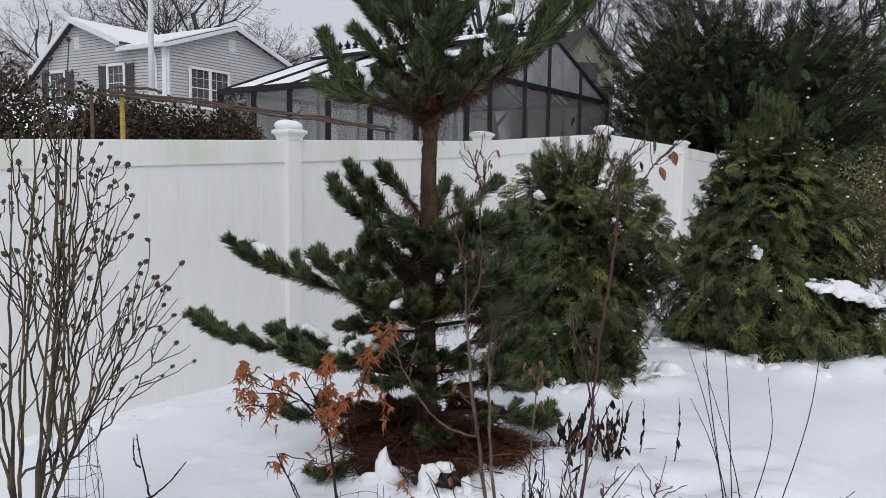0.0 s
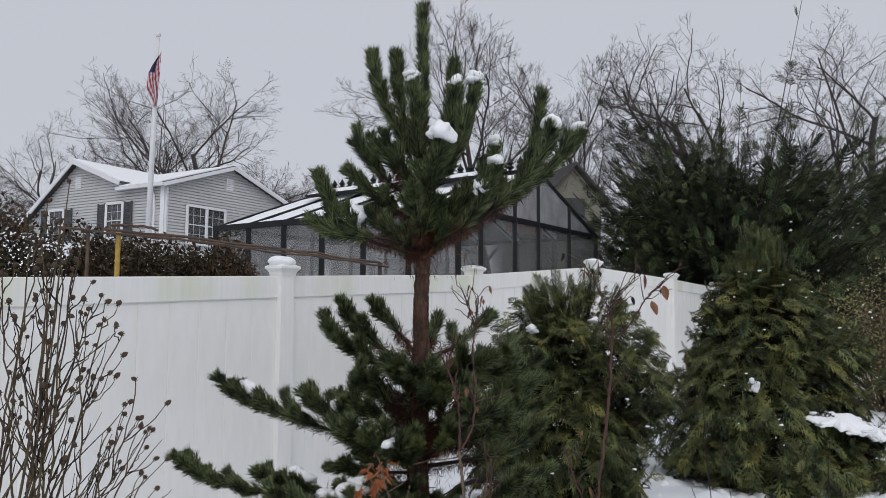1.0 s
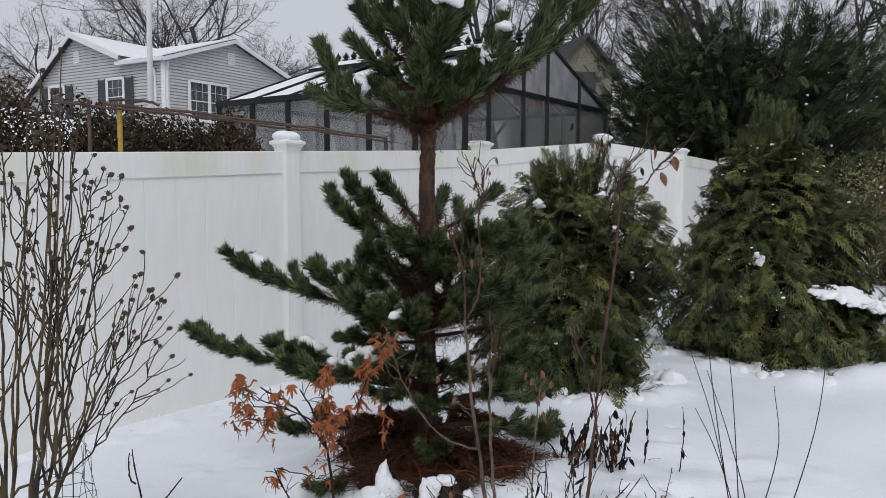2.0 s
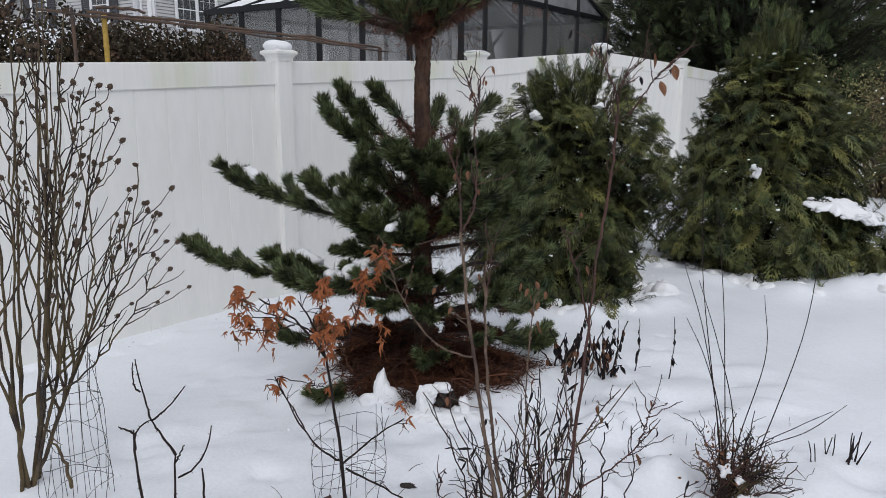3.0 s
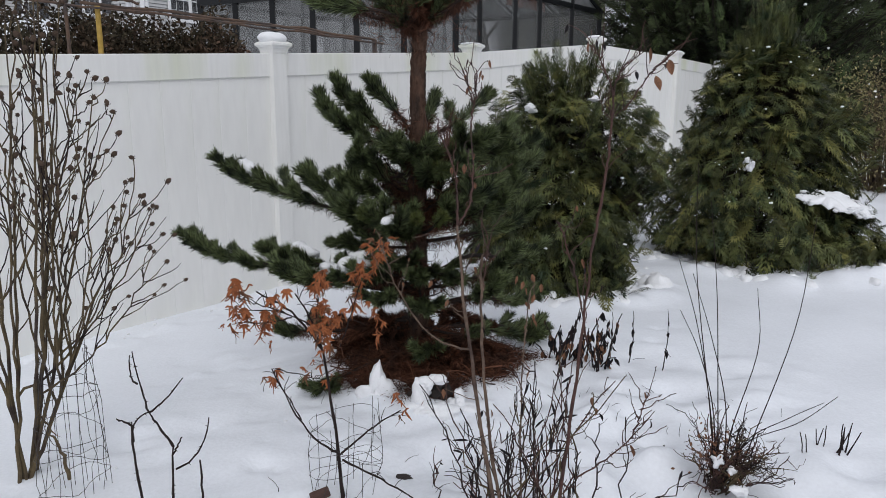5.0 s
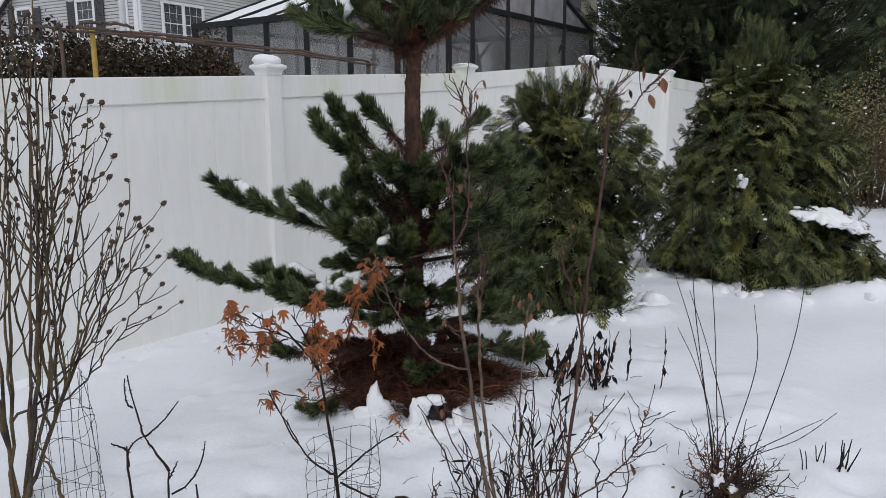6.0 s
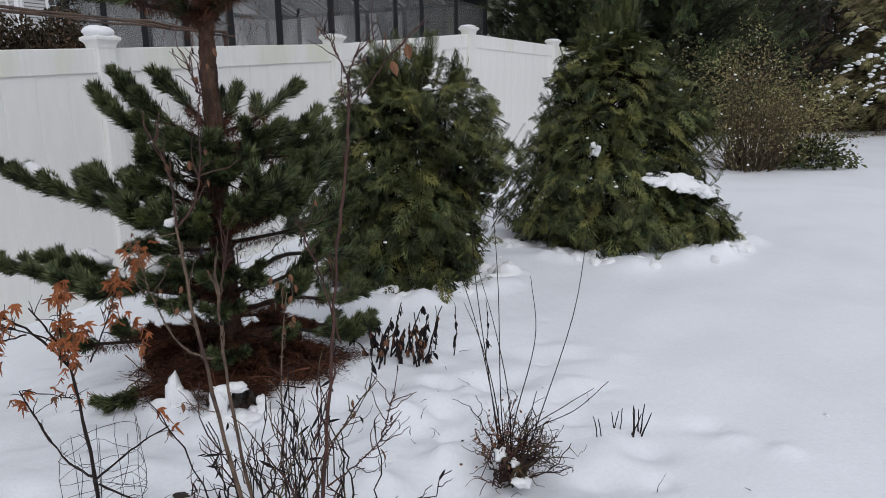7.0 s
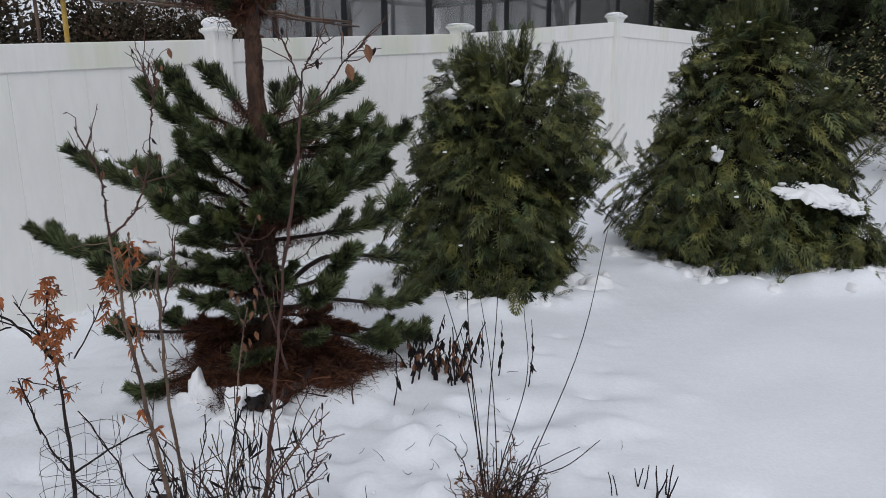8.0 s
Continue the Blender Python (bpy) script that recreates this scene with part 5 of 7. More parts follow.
# ---- young pine ----
def build_pine():
    rng = np.random.default_rng(77)
    base = (-0.06, 3.14, 0.0)
    pine = thing("young_pine", "young pine with dark upturned needle shoots and snow on its limbs", "tree", base)
    trunk = np.array([(-0.062, 3.14, -0.08), (-0.060, 3.14, 0.25), (-0.066, 3.14, 0.7), (-0.060, 3.13, 1.25), (-0.050, 3.11, 1.45), (-0.055, 3.105, 1.75), (-0.060, 3.10, 2.05), (-0.060, 3.10, 2.40)])
    g = Geo()
    dense = spline(trunk, 60)
    dense[1:-1] += rng.normal(size=(58, 3)) * 0.0022
    swell = np.random.default_rng(5).uniform(0.93, 1.08, 60)
    g.tube(dense, swell * np.interp(dense[:, 2], [0, 0.15, 0.3, 0.8, 1.2, 1.45, 1.75, 2.4], [0.058, 0.046, 0.042, 0.037, 0.030, 0.028, 0.015, 0.006]), 16)
    g.v[-1] += rng.normal(size=g.v[-1].shape) * np.array([0.0024, 0.0024, 0.004])
    # scaly bark and old shoot bases
    n = 1500
    zz = rng.uniform(0.02, 1.6, n)
    rr = np.interp(zz, [0, 0.15, 0.3, 0.8, 1.2, 1.6], [0.057, 0.046, 0.042, 0.037, 0.030, 0.023])
    aa = rng.uniform(0, 2 * np.pi, n)
    out = np.stack([np.cos(aa), np.sin(aa), 0 * aa], -1)
    mid_ = np.stack([np.interp(zz, trunk[:, 2], trunk[:, 0]), np.interp(zz, trunk[:, 2], trunk[:, 1]), zz], -1)
    g.spikes(mid_ + out * (rr * 0.97)[:, None], out * 0.55 + np.array([0, 0, 1.2]), 0.013, 0.009)
    part("trunk", g, PINE_BARK, pine, "reddish brown scaly bark")

    def at_height(z):
        return np.array([np.interp(z, trunk[:, 2], trunk[:, 0]), np.interp(z, trunk[:, 2], trunk[:, 1]), z])

    def brush(g, path, s0, length, angle=0.54, per_metre=4200, width=0.0030):
        """Long fine needles that lean forward round a shoot and end in a blunt tuft."""
        path = np.asarray(path)
        seg = np.linalg.norm(np.diff(path, axis=0), axis=1).sum() * (1 - s0)
        n = max(60, int(seg * per_metre))
        s = s0 + (1 - s0) * rng.random(n) ** 0.9
        p = along(path, s)
        t = unit(along(path, np.minimum(s + 0.05, 1.0)) - along(path, np.maximum(s - 0.05, 0.0)))
        # needles stand in pairs and small tufts
        k = np.minimum((s - s0) / (1 - s0 + 1e-9) * (n // 9), n // 9 - 1).astype(int)
        tuft = rng.normal(size=(max(n // 9, 1), 3))
        side = unit(np.cross(t, tuft[k] + rng.normal(size=(n, 3)) * np.where(rng.random((n, 1)) < 0.55, 0.25, 2.0)))
        ang = angle * rng.uniform(0.55, 1.45, n)
        way = t * np.cos(ang)[:, None] + side * np.sin(ang)[:, None] + rng.normal(size=(n, 3)) * 0.07 + np.array([0, 0, 0.07])
        g.blades(p + side * 0.003, way, length * rng.uniform(0.75, 1.1, n), width, rng)
        m = 110
        e = unit(path[-1] - path[-2])
        fan = unit(np.cross(e, rng.normal(size=(m, 3))))
        k = 0.62 * np.sqrt(rng.random(m))
        g.blades(np.repeat(path[-1:], m, 0) - e * rng.uniform(0, 0.02, (m, 1)), e * np.cos(k)[:, None] + fan * np.sin(k)[:, None], length * 0.85 * rng.uniform(0.75, 1.1, m), width, rng)

    def snow_strip(path, s0, s1, wide, seed):
        """Snow lying along the top of a limb, thick and thin by turns."""
        g = Geo()
        r = np.random.default_rng(seed)
        n = 22
        q = along(path, np.linspace(s0, s1, n))
        w = wide * 1.05 * np.sin(np.pi * np.linspace(0.06, 0.94, n)) ** 0.5 * (1 + 0.28 * np.sin(np.linspace(0, r.uniform(5, 9), n) + r.uniform(0, 6)))
        q = q + np.stack([0.3 * w * np.sin(np.linspace(0, 7, n)), 0.3 * w * np.cos(np.linspace(1, 9, n)), 0.040 + 0.45 * w], -1)
        g.tube(q, w, 14)
        g.v[-1] += r.normal(size=g.v[-1].shape) * wide * 0.13
        ob = part("snow_clump", g, LOOSE_SNOW, smooth=True)
        return tagged(ob, "long clump of fresh snow lying along a pine limb", "snow", "snow on the pine")

    def limb(z0, points, side=0, leafy=0.45, length=0.064, mat=NEEDLE, reach=0.17, rise=0.5, dead=0.0, snow=(), balls=(), thick=1.0):
        """One limb: from the trunk at height z0 through the points, with side shoots on its leafy outer part."""
        path = spline([at_height(z0), *points], 14)
        wood, leaf = Geo(), Geo()
        size = np.linalg.norm(path[-1] - path[0])
        wood.tube(path, np.linspace(0.005 + 0.008 * size, 0.0038, 14) * thick, 7)
        brush(leaf, path, leafy, length)
        for k in range(side):
            s = leafy + (0.90 - leafy) * (k + 0.6 * rng.random()) / side
            p = along(path, np.array(s))
            t = unit(along(path, np.array(min(s + 0.1, 1))) - along(path, np.array(s - 0.1)))
            flat = unit(np.cross(t, [0, 0, 1.0])) * (1 if k % 2 else -1)
            d = unit(t * 0.9 + flat * rng.uniform(0.45, 0.9) + np.array([0, 0, rise * rng.uniform(0.3, 1.2)]))
            q = p + d * reach * rng.uniform(0.6, 1.05) * (1.2 - 0.5 * s)
            sp = curve(p, q, (0, 0, -0.012), 7, 0.002, rng)
            wood.tube(sp, np.linspace(0.0042, 0.003, 7), 5)
            brush(leaf, sp, 0.2, length * rng.uniform(0.85, 1.0))
        ob = part("limb", wood, DARK_BARK, pine)
        part("needles", leaf, mat, ob)
        if dead:
            d = Geo()
            n = int(520 * dead)
            s = rng.uniform(0.04, leafy + 0.12, n)
            d.blades(along(path, s), rng.normal(size=(n, 3)) * 0.8 + np.array([0, 0, -0.7]), 0.055 * rng.uniform(0.6, 1.1, n), 0.0022, rng)
            part("dry_needles", d, DEAD_NEEDLE, ob)
        for s0, s1, w in snow:
            snow_strip(path, s0, s1, w, int(z0 * 1000 + s0 * 100))
        for s, w in balls:
            snow_clump(tuple(along(path, np.array(s)) + np.array([0, 0, 0.036])), (w * 1.1, w * 1.05, w * 0.78), int(1000 * s + z0 * 777), "small ball of snow perched on a pine shoot", "snow on the pine", 0.7)
        return path

    # leader, and the upright shoots round it
    limb(1.80, ((-0.06, 3.10, 2.15), (-0.06, 3.10, 2.50)), 0, 0.05)
    for z0, pts, balls in ((1.74, ((-0.17, 3.10, 1.98), (-0.25, 3.10, 2.16), (-0.275, 3.10, 2.27)), ()), (1.76, ((-0.13, 3.13, 1.98), (-0.165, 3.14, 2.15), (-0.175, 3.13, 2.28)), ()),
                           (1.74, ((-0.08, 2.97, 1.90), (-0.095, 2.93, 2.05), (-0.095, 2.93, 2.10)), ((1.0, 0.030),)), (1.74, ((0.02, 3.17, 1.95), (0.06, 3.18, 2.13), (0.075, 3.18, 2.26)), ()),
                           (1.70, ((0.07, 3.08, 1.88), (0.14, 3.06, 2.05), (0.165, 3.07, 2.14)), ((0.97, 0.034), (1.0, 0.028))), (1.68, ((0.06, 2.96, 1.80), (0.105, 2.92, 1.93), (0.11, 2.92, 1.97)), ()),
                           (1.72, ((0.05, 3.02, 1.95), (0.075, 3.0, 2.06), (0.08, 3.0, 2.10)), ((1.0, 0.03),)), (1.66, ((-0.03, 2.90, 1.72), (0.005, 2.83, 1.80), (0.015, 2.82, 1.84)), ((1.0, 0.045),)), (1.72, ((0.0, 3.3, 1.85), (0.02, 3.36, 2.0)), ())):
        limb(z0, [*pts[:-1], np.array(pts[-1]) + np.array([0, 0, 0.02])], 1, 0.14, 0.066, reach=0.15, rise=1.8, balls=balls)
    # spreading crown limbs, left bare on their undersides
    for z0, pts, sd, snow, balls in ((1.66, ((-0.19, 3.09, 1.74), (-0.28, 3.09, 1.84), (-0.335, 3.09, 1.91)), 1, (), ()), (1.66, ((-0.14, 3.0, 1.76), (-0.20, 2.97, 1.83), (-0.225, 2.96, 1.87)), 0, (), ((0.98, 0.022),)),
                                     (1.46, ((-0.24, 3.02, 1.48), (-0.37, 3.02, 1.56), (-0.44, 3.04, 1.66), (-0.485, 3.05, 1.76)), 0, ((0.40, 0.52, 0.036),), ()), (1.47, ((-0.22, 2.98, 1.50), (-0.38, 2.94, 1.51), (-0.49, 2.93, 1.56)), 1, (), ()),
                                     (1.48, ((0.12, 3.06, 1.55), (0.32, 3.08, 1.72), (0.41, 3.10, 1.90), (0.45, 3.11, 2.13)), 0, (), ()), (1.48, ((0.14, 3.02, 1.55), (0.34, 2.98, 1.72), (0.44, 2.96, 1.86), (0.475, 2.96, 1.94)), 1, (), ((0.99, 0.032),)),
                                     (1.50, ((0.18, 3.1, 1.58), (0.42, 3.14, 1.76), (0.56, 3.15, 1.90), (0.615, 3.15, 1.97)), 1, (), ((1.0, 0.026),)), (1.50, ((0.1, 3.2, 1.62), (0.22, 3.28, 1.80), (0.265, 3.30, 1.94)), 0, (), ((0.99, 0.026),)),
                                     (1.48, ((0.10, 3.02, 1.55), (0.20, 2.98, 1.68), (0.245, 2.97, 1.79)), 0, (), ((1.0, 0.03),)), (1.46, ((0.08, 2.96, 1.52), (0.17, 2.88, 1.62), (0.195, 2.86, 1.69)), 1, ((0.7, 0.8, 0.03),), ())):
        limb(z0, pts, sd + 1, 0.36, 0.066, reach=0.17, rise=1.4, dead=0.7, snow=snow, balls=balls)
    # short shoots that face out all round the foot of the crown
    for k in range(16):
        z0 = rng.uniform(1.42, 1.62)
        az, ln = -2.9 + 2.75 * k / 10 + rng.normal() * 0.12, rng.uniform(0.16, 0.32)
        p = at_height(z0)
        q = p + np.array([ln * math.cos(az), ln * math.sin(az), rng.uniform(0.06, 0.24)])
        limb(z0, ((p + q) / 2 + np.array([0, 0, -0.03]), q), 2, 0.3, reach=0.14, dead=0.6, rise=1.0)
    # middle whorl, below the bare stretch of stem
    for z0, pts, sd, snow in ((0.93, ((-0.22, 3.10, 0.98), (-0.36, 3.06, 1.06), (-0.43, 3.05, 1.13)), 5, ((0.62, 0.72, 0.020),)), (0.96, ((-0.20, 3.12, 1.04), (-0.31, 3.10, 1.12), (-0.365, 3.10, 1.19)), 3, ()), (1.0, ((-0.14, 3.16, 1.10), (-0.21, 3.18, 1.18), (-0.235, 3.18, 1.22)), 1, ()),
                              (1.02, ((-0.02, 3.28, 1.08), (0.01, 3.35, 1.17)), 1, ()), (1.0, ((0.08, 3.28, 1.05), (0.20, 3.42, 1.14), (0.245, 3.45, 1.18)), 1, ()), (0.95, ((0.10, 3.16, 0.98), (0.24, 3.2, 1.0), (0.29, 3.2, 1.03)), 3, ()),
                              (0.90, ((0.14, 3.2, 0.90), (0.36, 3.40, 0.92), (0.43, 3.44, 0.96)), 4, ()), (0.92, ((0.1, 3.2, 0.93), (0.28, 3.28, 0.94), (0.325, 3.3, 0.98)), 3, ()), (0.90, ((-0.10, 2.95, 0.95), (-0.17, 2.86, 0.99)), 3, ()),
                              (0.90, ((-0.05, 2.94, 0.93), (-0.085, 2.78, 0.98)), 3, ()), (0.88, ((0.02, 2.92, 0.88), (0.04, 2.75, 0.91)), 3, ()), (0.92, ((0.10, 2.95, 0.97), (0.17, 2.82, 1.01)), 3, ())):
        limb(z0, pts, sd, 0.34, reach=0.17, dead=1.0, snow=snow)
    # lower whorls: long bare inner wood, upturned ends
    for z0, pts, sd, snow, balls in ((0.58, ((-0.32, 3.22, 0.66), (-0.62, 3.28, 0.74), (-0.82, 3.31, 0.81), (-0.89, 3.32, 0.855)), 6, ((0.62, 0.86, 0.026),), ()), (0.62, ((-0.28, 3.1, 0.72), (-0.43, 3.1, 0.78), (-0.50, 3.1, 0.825)), 4, ((0.5, 0.62, 0.022),), ()),
                                     (0.66, ((-0.18, 3.06, 0.76), (-0.28, 3.03, 0.80), (-0.32, 3.04, 0.84)), 3, (), ()), (0.72, ((-0.16, 3.06, 0.82), (-0.25, 3.02, 0.88), (-0.29, 3.0, 0.925)), 2, (), ()),
                                     (0.58, ((-0.2, 2.98, 0.66), (-0.30, 2.90, 0.70), (-0.34, 2.87, 0.75)), 4, ((0.6, 0.75, 0.02),), ((0.5, 0.02),)), (0.64, ((-0.14, 2.92, 0.68), (-0.20, 2.82, 0.72)), 2, (), ((0.97, 0.028),)), (0.62, ((-0.12, 2.9, 0.64), (-0.16, 2.78, 0.68)), 2, (), ((0.99, 0.028),)),
                                     (0.62, ((0.02, 2.95, 0.68), (0.12, 2.80, 0.78), (0.15, 2.77, 0.81)), 4, (), ()), (0.60, ((0.1, 3.0, 0.68), (0.23, 2.93, 0.74), (0.27, 2.91, 0.77)), 4, (), ()), (0.68, ((0.12, 3.05, 0.80), (0.26, 2.98, 0.86), (0.30, 2.96, 0.88)), 4, (), ()),
                                     (0.56, ((0.14, 3.2, 0.58), (0.35, 3.36, 0.60), (0.42, 3.39, 0.65)), 5, (), ()), (0.6, ((0.1, 3.3, 0.7), (0.3, 3.45, 0.76), (0.36, 3.48, 0.82)), 4, (), ()), (0.62, ((-0.1, 3.3, 0.7), (-0.16, 3.45, 0.80)), 3, (), ())):
        limb(z0, pts, sd + 1, 0.36, reach=0.18, dead=0.9, snow=snow, balls=balls, rise=0.6)
    # short shoots that crowd out of the middle all round
    for k in range(9):
        z0 = rng.uniform(0.56, 0.92)
        az, ln = rng.uniform(-2.0, 1.5), rng.uniform(0.22, 0.34) * (1.05 - 0.25 * z0)
        p = at_height(z0)
        q = p + np.array([ln * math.cos(az), ln * math.sin(az), rng.uniform(0.02, 0.14)])
        limb(z0, ((p + q) / 2 + np.array([0, 0, -0.02]), q), 2, 0.36, 0.060, NEEDLE if k % 4 else NEEDLE_LIGHT, 0.13, 0.7, 0.5)
    # leafy shoots that hang over the bare wood of the lowest whorl
    for k in range(9):
        z0 = rng.uniform(0.34, 0.56)
        az, ln = -3.3 + 2.3 * k / 8 + rng.normal() * 0.1, rng.uniform(0.30, 0.42)
        p = at_height(z0)
        q = p + np.array([ln * math.cos(az), ln * math.sin(az), rng.uniform(-0.02, 0.08)])
        limb(z0, ((p + q) / 2 + np.array([0, 0, -0.01]), q), 2, 0.45, 0.056, NEEDLE, 0.13, 0.5, 0.6)
    # young yellow-green tufts that face the garden
    for z0, tip in ((0.60, (-0.060, 2.72, 0.735)), (0.60, (0.036, 2.77, 0.735)), (0.66, (-0.26, 2.76, 0.745)), (0.88, (0.03, 2.76, 0.92))):
        p = at_height(z0)
        limb(z0, ((p + np.array(tip)) / 2 + np.array([0, 0, -0.02]), tip), 0, 0.72, 0.05, NEEDLE_LIGHT)
    for z0, pts, sd, snow in ((0.34, ((-0.34, 3.2, 0.36), (-0.72, 3.22, 0.44), (-0.94, 3.2, 0.50), (-1.03, 3.2, 0.555)), 7, ()), (0.40, ((-0.3, 3.08, 0.45), (-0.55, 3.02, 0.50), (-0.67, 3.0, 0.555)), 5, ((0.55, 0.72, 0.026),)), (0.38, ((-0.26, 3.0, 0.43), (-0.5, 2.89, 0.46), (-0.60, 2.86, 0.51)), 4, ((0.45, 0.58, 0.024),)),
                              (0.40, ((-0.2, 2.98, 0.46), (-0.40, 2.84, 0.46), (-0.48, 2.81, 0.49)), 4, ((0.42, 0.60, 0.026),)), (0.36, ((-0.14, 2.98, 0.38), (-0.21, 2.87, 0.38)), 2, ()), (0.36, ((0.1, 3.06, 0.40), (0.25, 2.98, 0.48), (0.31, 2.98, 0.55)), 4, ()),
                              (0.32, ((0.08, 3.04, 0.32), (0.20, 2.93, 0.38), (0.25, 2.9, 0.43)), 4, ()), (0.30, ((0.16, 3.2, 0.30), (0.38, 3.42, 0.22), (0.48, 3.5, 0.26)), 5, ()), (0.42, ((0.14, 3.3, 0.46), (0.40, 3.54, 0.40), (0.48, 3.6, 0.42)), 4, ()),
                              (0.22, ((0.14, 3.15, 0.18), (0.36, 3.14, 0.15), (0.43, 3.13, 0.17)), 5, ()), (0.2, ((0.16, 3.24, 0.17), (0.42, 3.38, 0.09), (0.53, 3.42, 0.08)), 5, ()), (0.40, ((-0.2, 3.35, 0.48), (-0.3, 3.45, 0.58)), 3, ())):
        limb(z0 + rng.uniform(-0.13, 0.04), pts, sd, 0.50, 0.058, reach=0.16, dead=0.7, snow=snow, rise=0.35, thick=1.15)
    for z0, pts, sd in ((0.24, ((-0.3, 3.06, 0.20), (-0.55, 2.97, 0.22), (-0.62, 2.95, 0.24)), 2), (0.20, ((-0.25, 3.12, 0.16), (-0.45, 3.18, 0.18), (-0.52, 3.2, 0.20)), 2), (0.14, ((-0.2, 3.0, 0.10), (-0.38, 2.84, 0.06), (-0.45, 2.77, 0.05)), 2), (0.14, ((0.0, 2.98, 0.16), (-0.05, 2.76, 0.19)), 2), (0.18, ((0.1, 2.98, 0.2), (0.2, 2.88, 0.25)), 1)):
        limb(z0, pts, sd, 0.62, 0.052, reach=0.12, dead=2.0, rise=0.3)
    # dead boughs with rust-brown needles low on the stem
    for k in range(22):
        z0 = rng.uniform(0.06, 0.26)
        az, ln = rng.uniform(0, 2 * math.pi), rng.uniform(0.24, 0.42)
        p = at_height(z0)
        q = np.array([p[0] + ln * math.cos(az) * 1.1, p[1] + ln * math.sin(az) * 0.85, max(0.06, z0 - rng.uniform(0.0, 0.14))])
        limb(z0, ((p + q) / 2 + np.array([0, 0, 0.02]), q), 2, 0.3, 0.05, DEAD_NEEDLE, 0.15, 0.1)
    # bare dead twigs between the lower limbs
    for k in range(26):
        g = Geo()
        z0 = rng.uniform(0.2, 0.95)
        az, ln = rng.uniform(0, 2 * math.pi), rng.uniform(0.12, 0.30)
        a = at_height(z0)
        d = np.array([math.cos(az), math.sin(az), rng.uniform(0.0, 0.7)])
        q = curve(a + d * 0.03, a + d * ln, np.array([0, 0, -0.04]), 7, 0.009, rng)
        g.tube(q, np.linspace(0.0045, 0.0014, 7), 5)
        for _ in range(4):
            at = along(q, np.array(rng.uniform(0.3, 1.0)))
            g.tube(curve(at, at + unit(d + rng.normal(size=3) * 0.7) * rng.uniform(0.04, 0.11), (0, 0, -0.008), 5, 0.004, rng), np.linspace(0.0022, 0.001, 5), 4)
        part("dry_twig", g, DARK_BARK, pine)
    g = Geo()
    n = 5200
    zz = np.where(rng.random(n) < 0.72, rng.uniform(0.5, 1.05, n), rng.uniform(1.34, 1.6, n))
    az, rr = rng.uniform(0, 2 * np.pi, n), rng.uniform(0.04, 0.24, n)
    pos = np.stack([np.interp(zz, trunk[:, 2], trunk[:, 0]) + rr * np.cos(az), np.interp(zz, trunk[:, 2], trunk[:, 1]) + rr * np.sin(az), zz + rr * 0.3], -1)
    clump = np.sin(pos[:, 0] * 23 + 1) * np.sin(pos[:, 1] * 19) * np.sin(pos[:, 2] * 17) > 0.02
    g.blades(pos[clump], rng.normal(size=(int(clump.sum()), 3)) + np.array([0, 0, -0.5]), 0.055, 0.0024, rng)
    part("dry_inner_needles", g, DEAD_NEEDLE, pine, "rust-brown dry needles inside the crown")

    # brown needle litter on the ground, heaped unevenly
    def litter_edge(az):
        return 1 + 0.13 * np.sin(az * 3 + 1) + 0.09 * np.sin(az * 7) + 0.06 * np.sin(az * 13)

    def litter_top(x, y, r):
        return ground_z(x, y) + 0.05 * np.exp(-((x + 0.03) ** 2 + (y - 3.05) ** 2) / 0.2) + (1 - r ** 2) * (0.05 + 0.04 * np.sin(x * 19) * np.sin(y * 23 + 1))

    g = Geo()
    n = 26000
    r, az = np.sqrt(rng.random(n)), rng.uniform(0, 2 * np.pi, n)
    edge = (0.42 + 0.03 * rng.normal(size=n) * r) * litter_edge(az)
    x, y = -0.02 + r * edge * np.cos(az), 3.06 + r * edge * np.sin(az) * 0.78
    z = np.array(litter_top(x, y, r)) + 0.045 * rng.random(n) ** 2
    g.blades(np.stack([x, y, z], -1), rng.normal(size=(n, 3)) * np.array([1, 1, 0.4]), 0.05 * rng.uniform(0.5, 1.2, n), 0.0024, rng)
    for _ in range(150):
        q, w = math.sqrt(rng.random()), rng.uniform(0, 2 * math.pi)
        a = np.array([-0.02 + 0.43 * q * math.cos(w), 3.06 + 0.33 * q * math.sin(w), 0.0])
        a[2] = float(litter_top(a[0], a[1], q)) + 0.03
        d = unit(rng.normal(size=3) * np.array([1, 1, 0.5])) * rng.uniform(0.03, 0.12)
        g.tube(curve(a - d, a + d, (0, 0, 0.02), 6, 0.006, rng), np.linspace(0.0028, 0.0012, 6), 4)
    tagged(part("needle_litter", g, DEAD_NEEDLE), "mat of fallen rust-brown pine needles on the snow", "needles", kind="stuff")
    g = Geo()
    m, k = 60, 14
    A, R = np.meshgrid(np.arange(m) * 2 * np.pi / m, np.linspace(0, 1, k))
    E = 0.41 * litter_edge(A)
    X, Y = -0.02 + R * E * np.cos(A), 3.06 + R * E * np.sin(A) * 0.78
    Z = litter_top(X, Y, R) - 0.014 * (R > 0.95)
    i = np.arange(k - 1)[:, None] * m + np.arange(m)[None]
    i2 = np.arange(k - 1)[:, None] * m + (np.arange(m)[None] + 1) % m
    g.add(np.stack([X, Y, Z], -1), np.stack([i, i + m, i2 + m, i2], -1).reshape(-1, 4))
    tagged(part("litter_mound", g, DEAD_NEEDLE, smooth=True), "low mound of brown needle litter under the pine", "needles", kind="stuff")


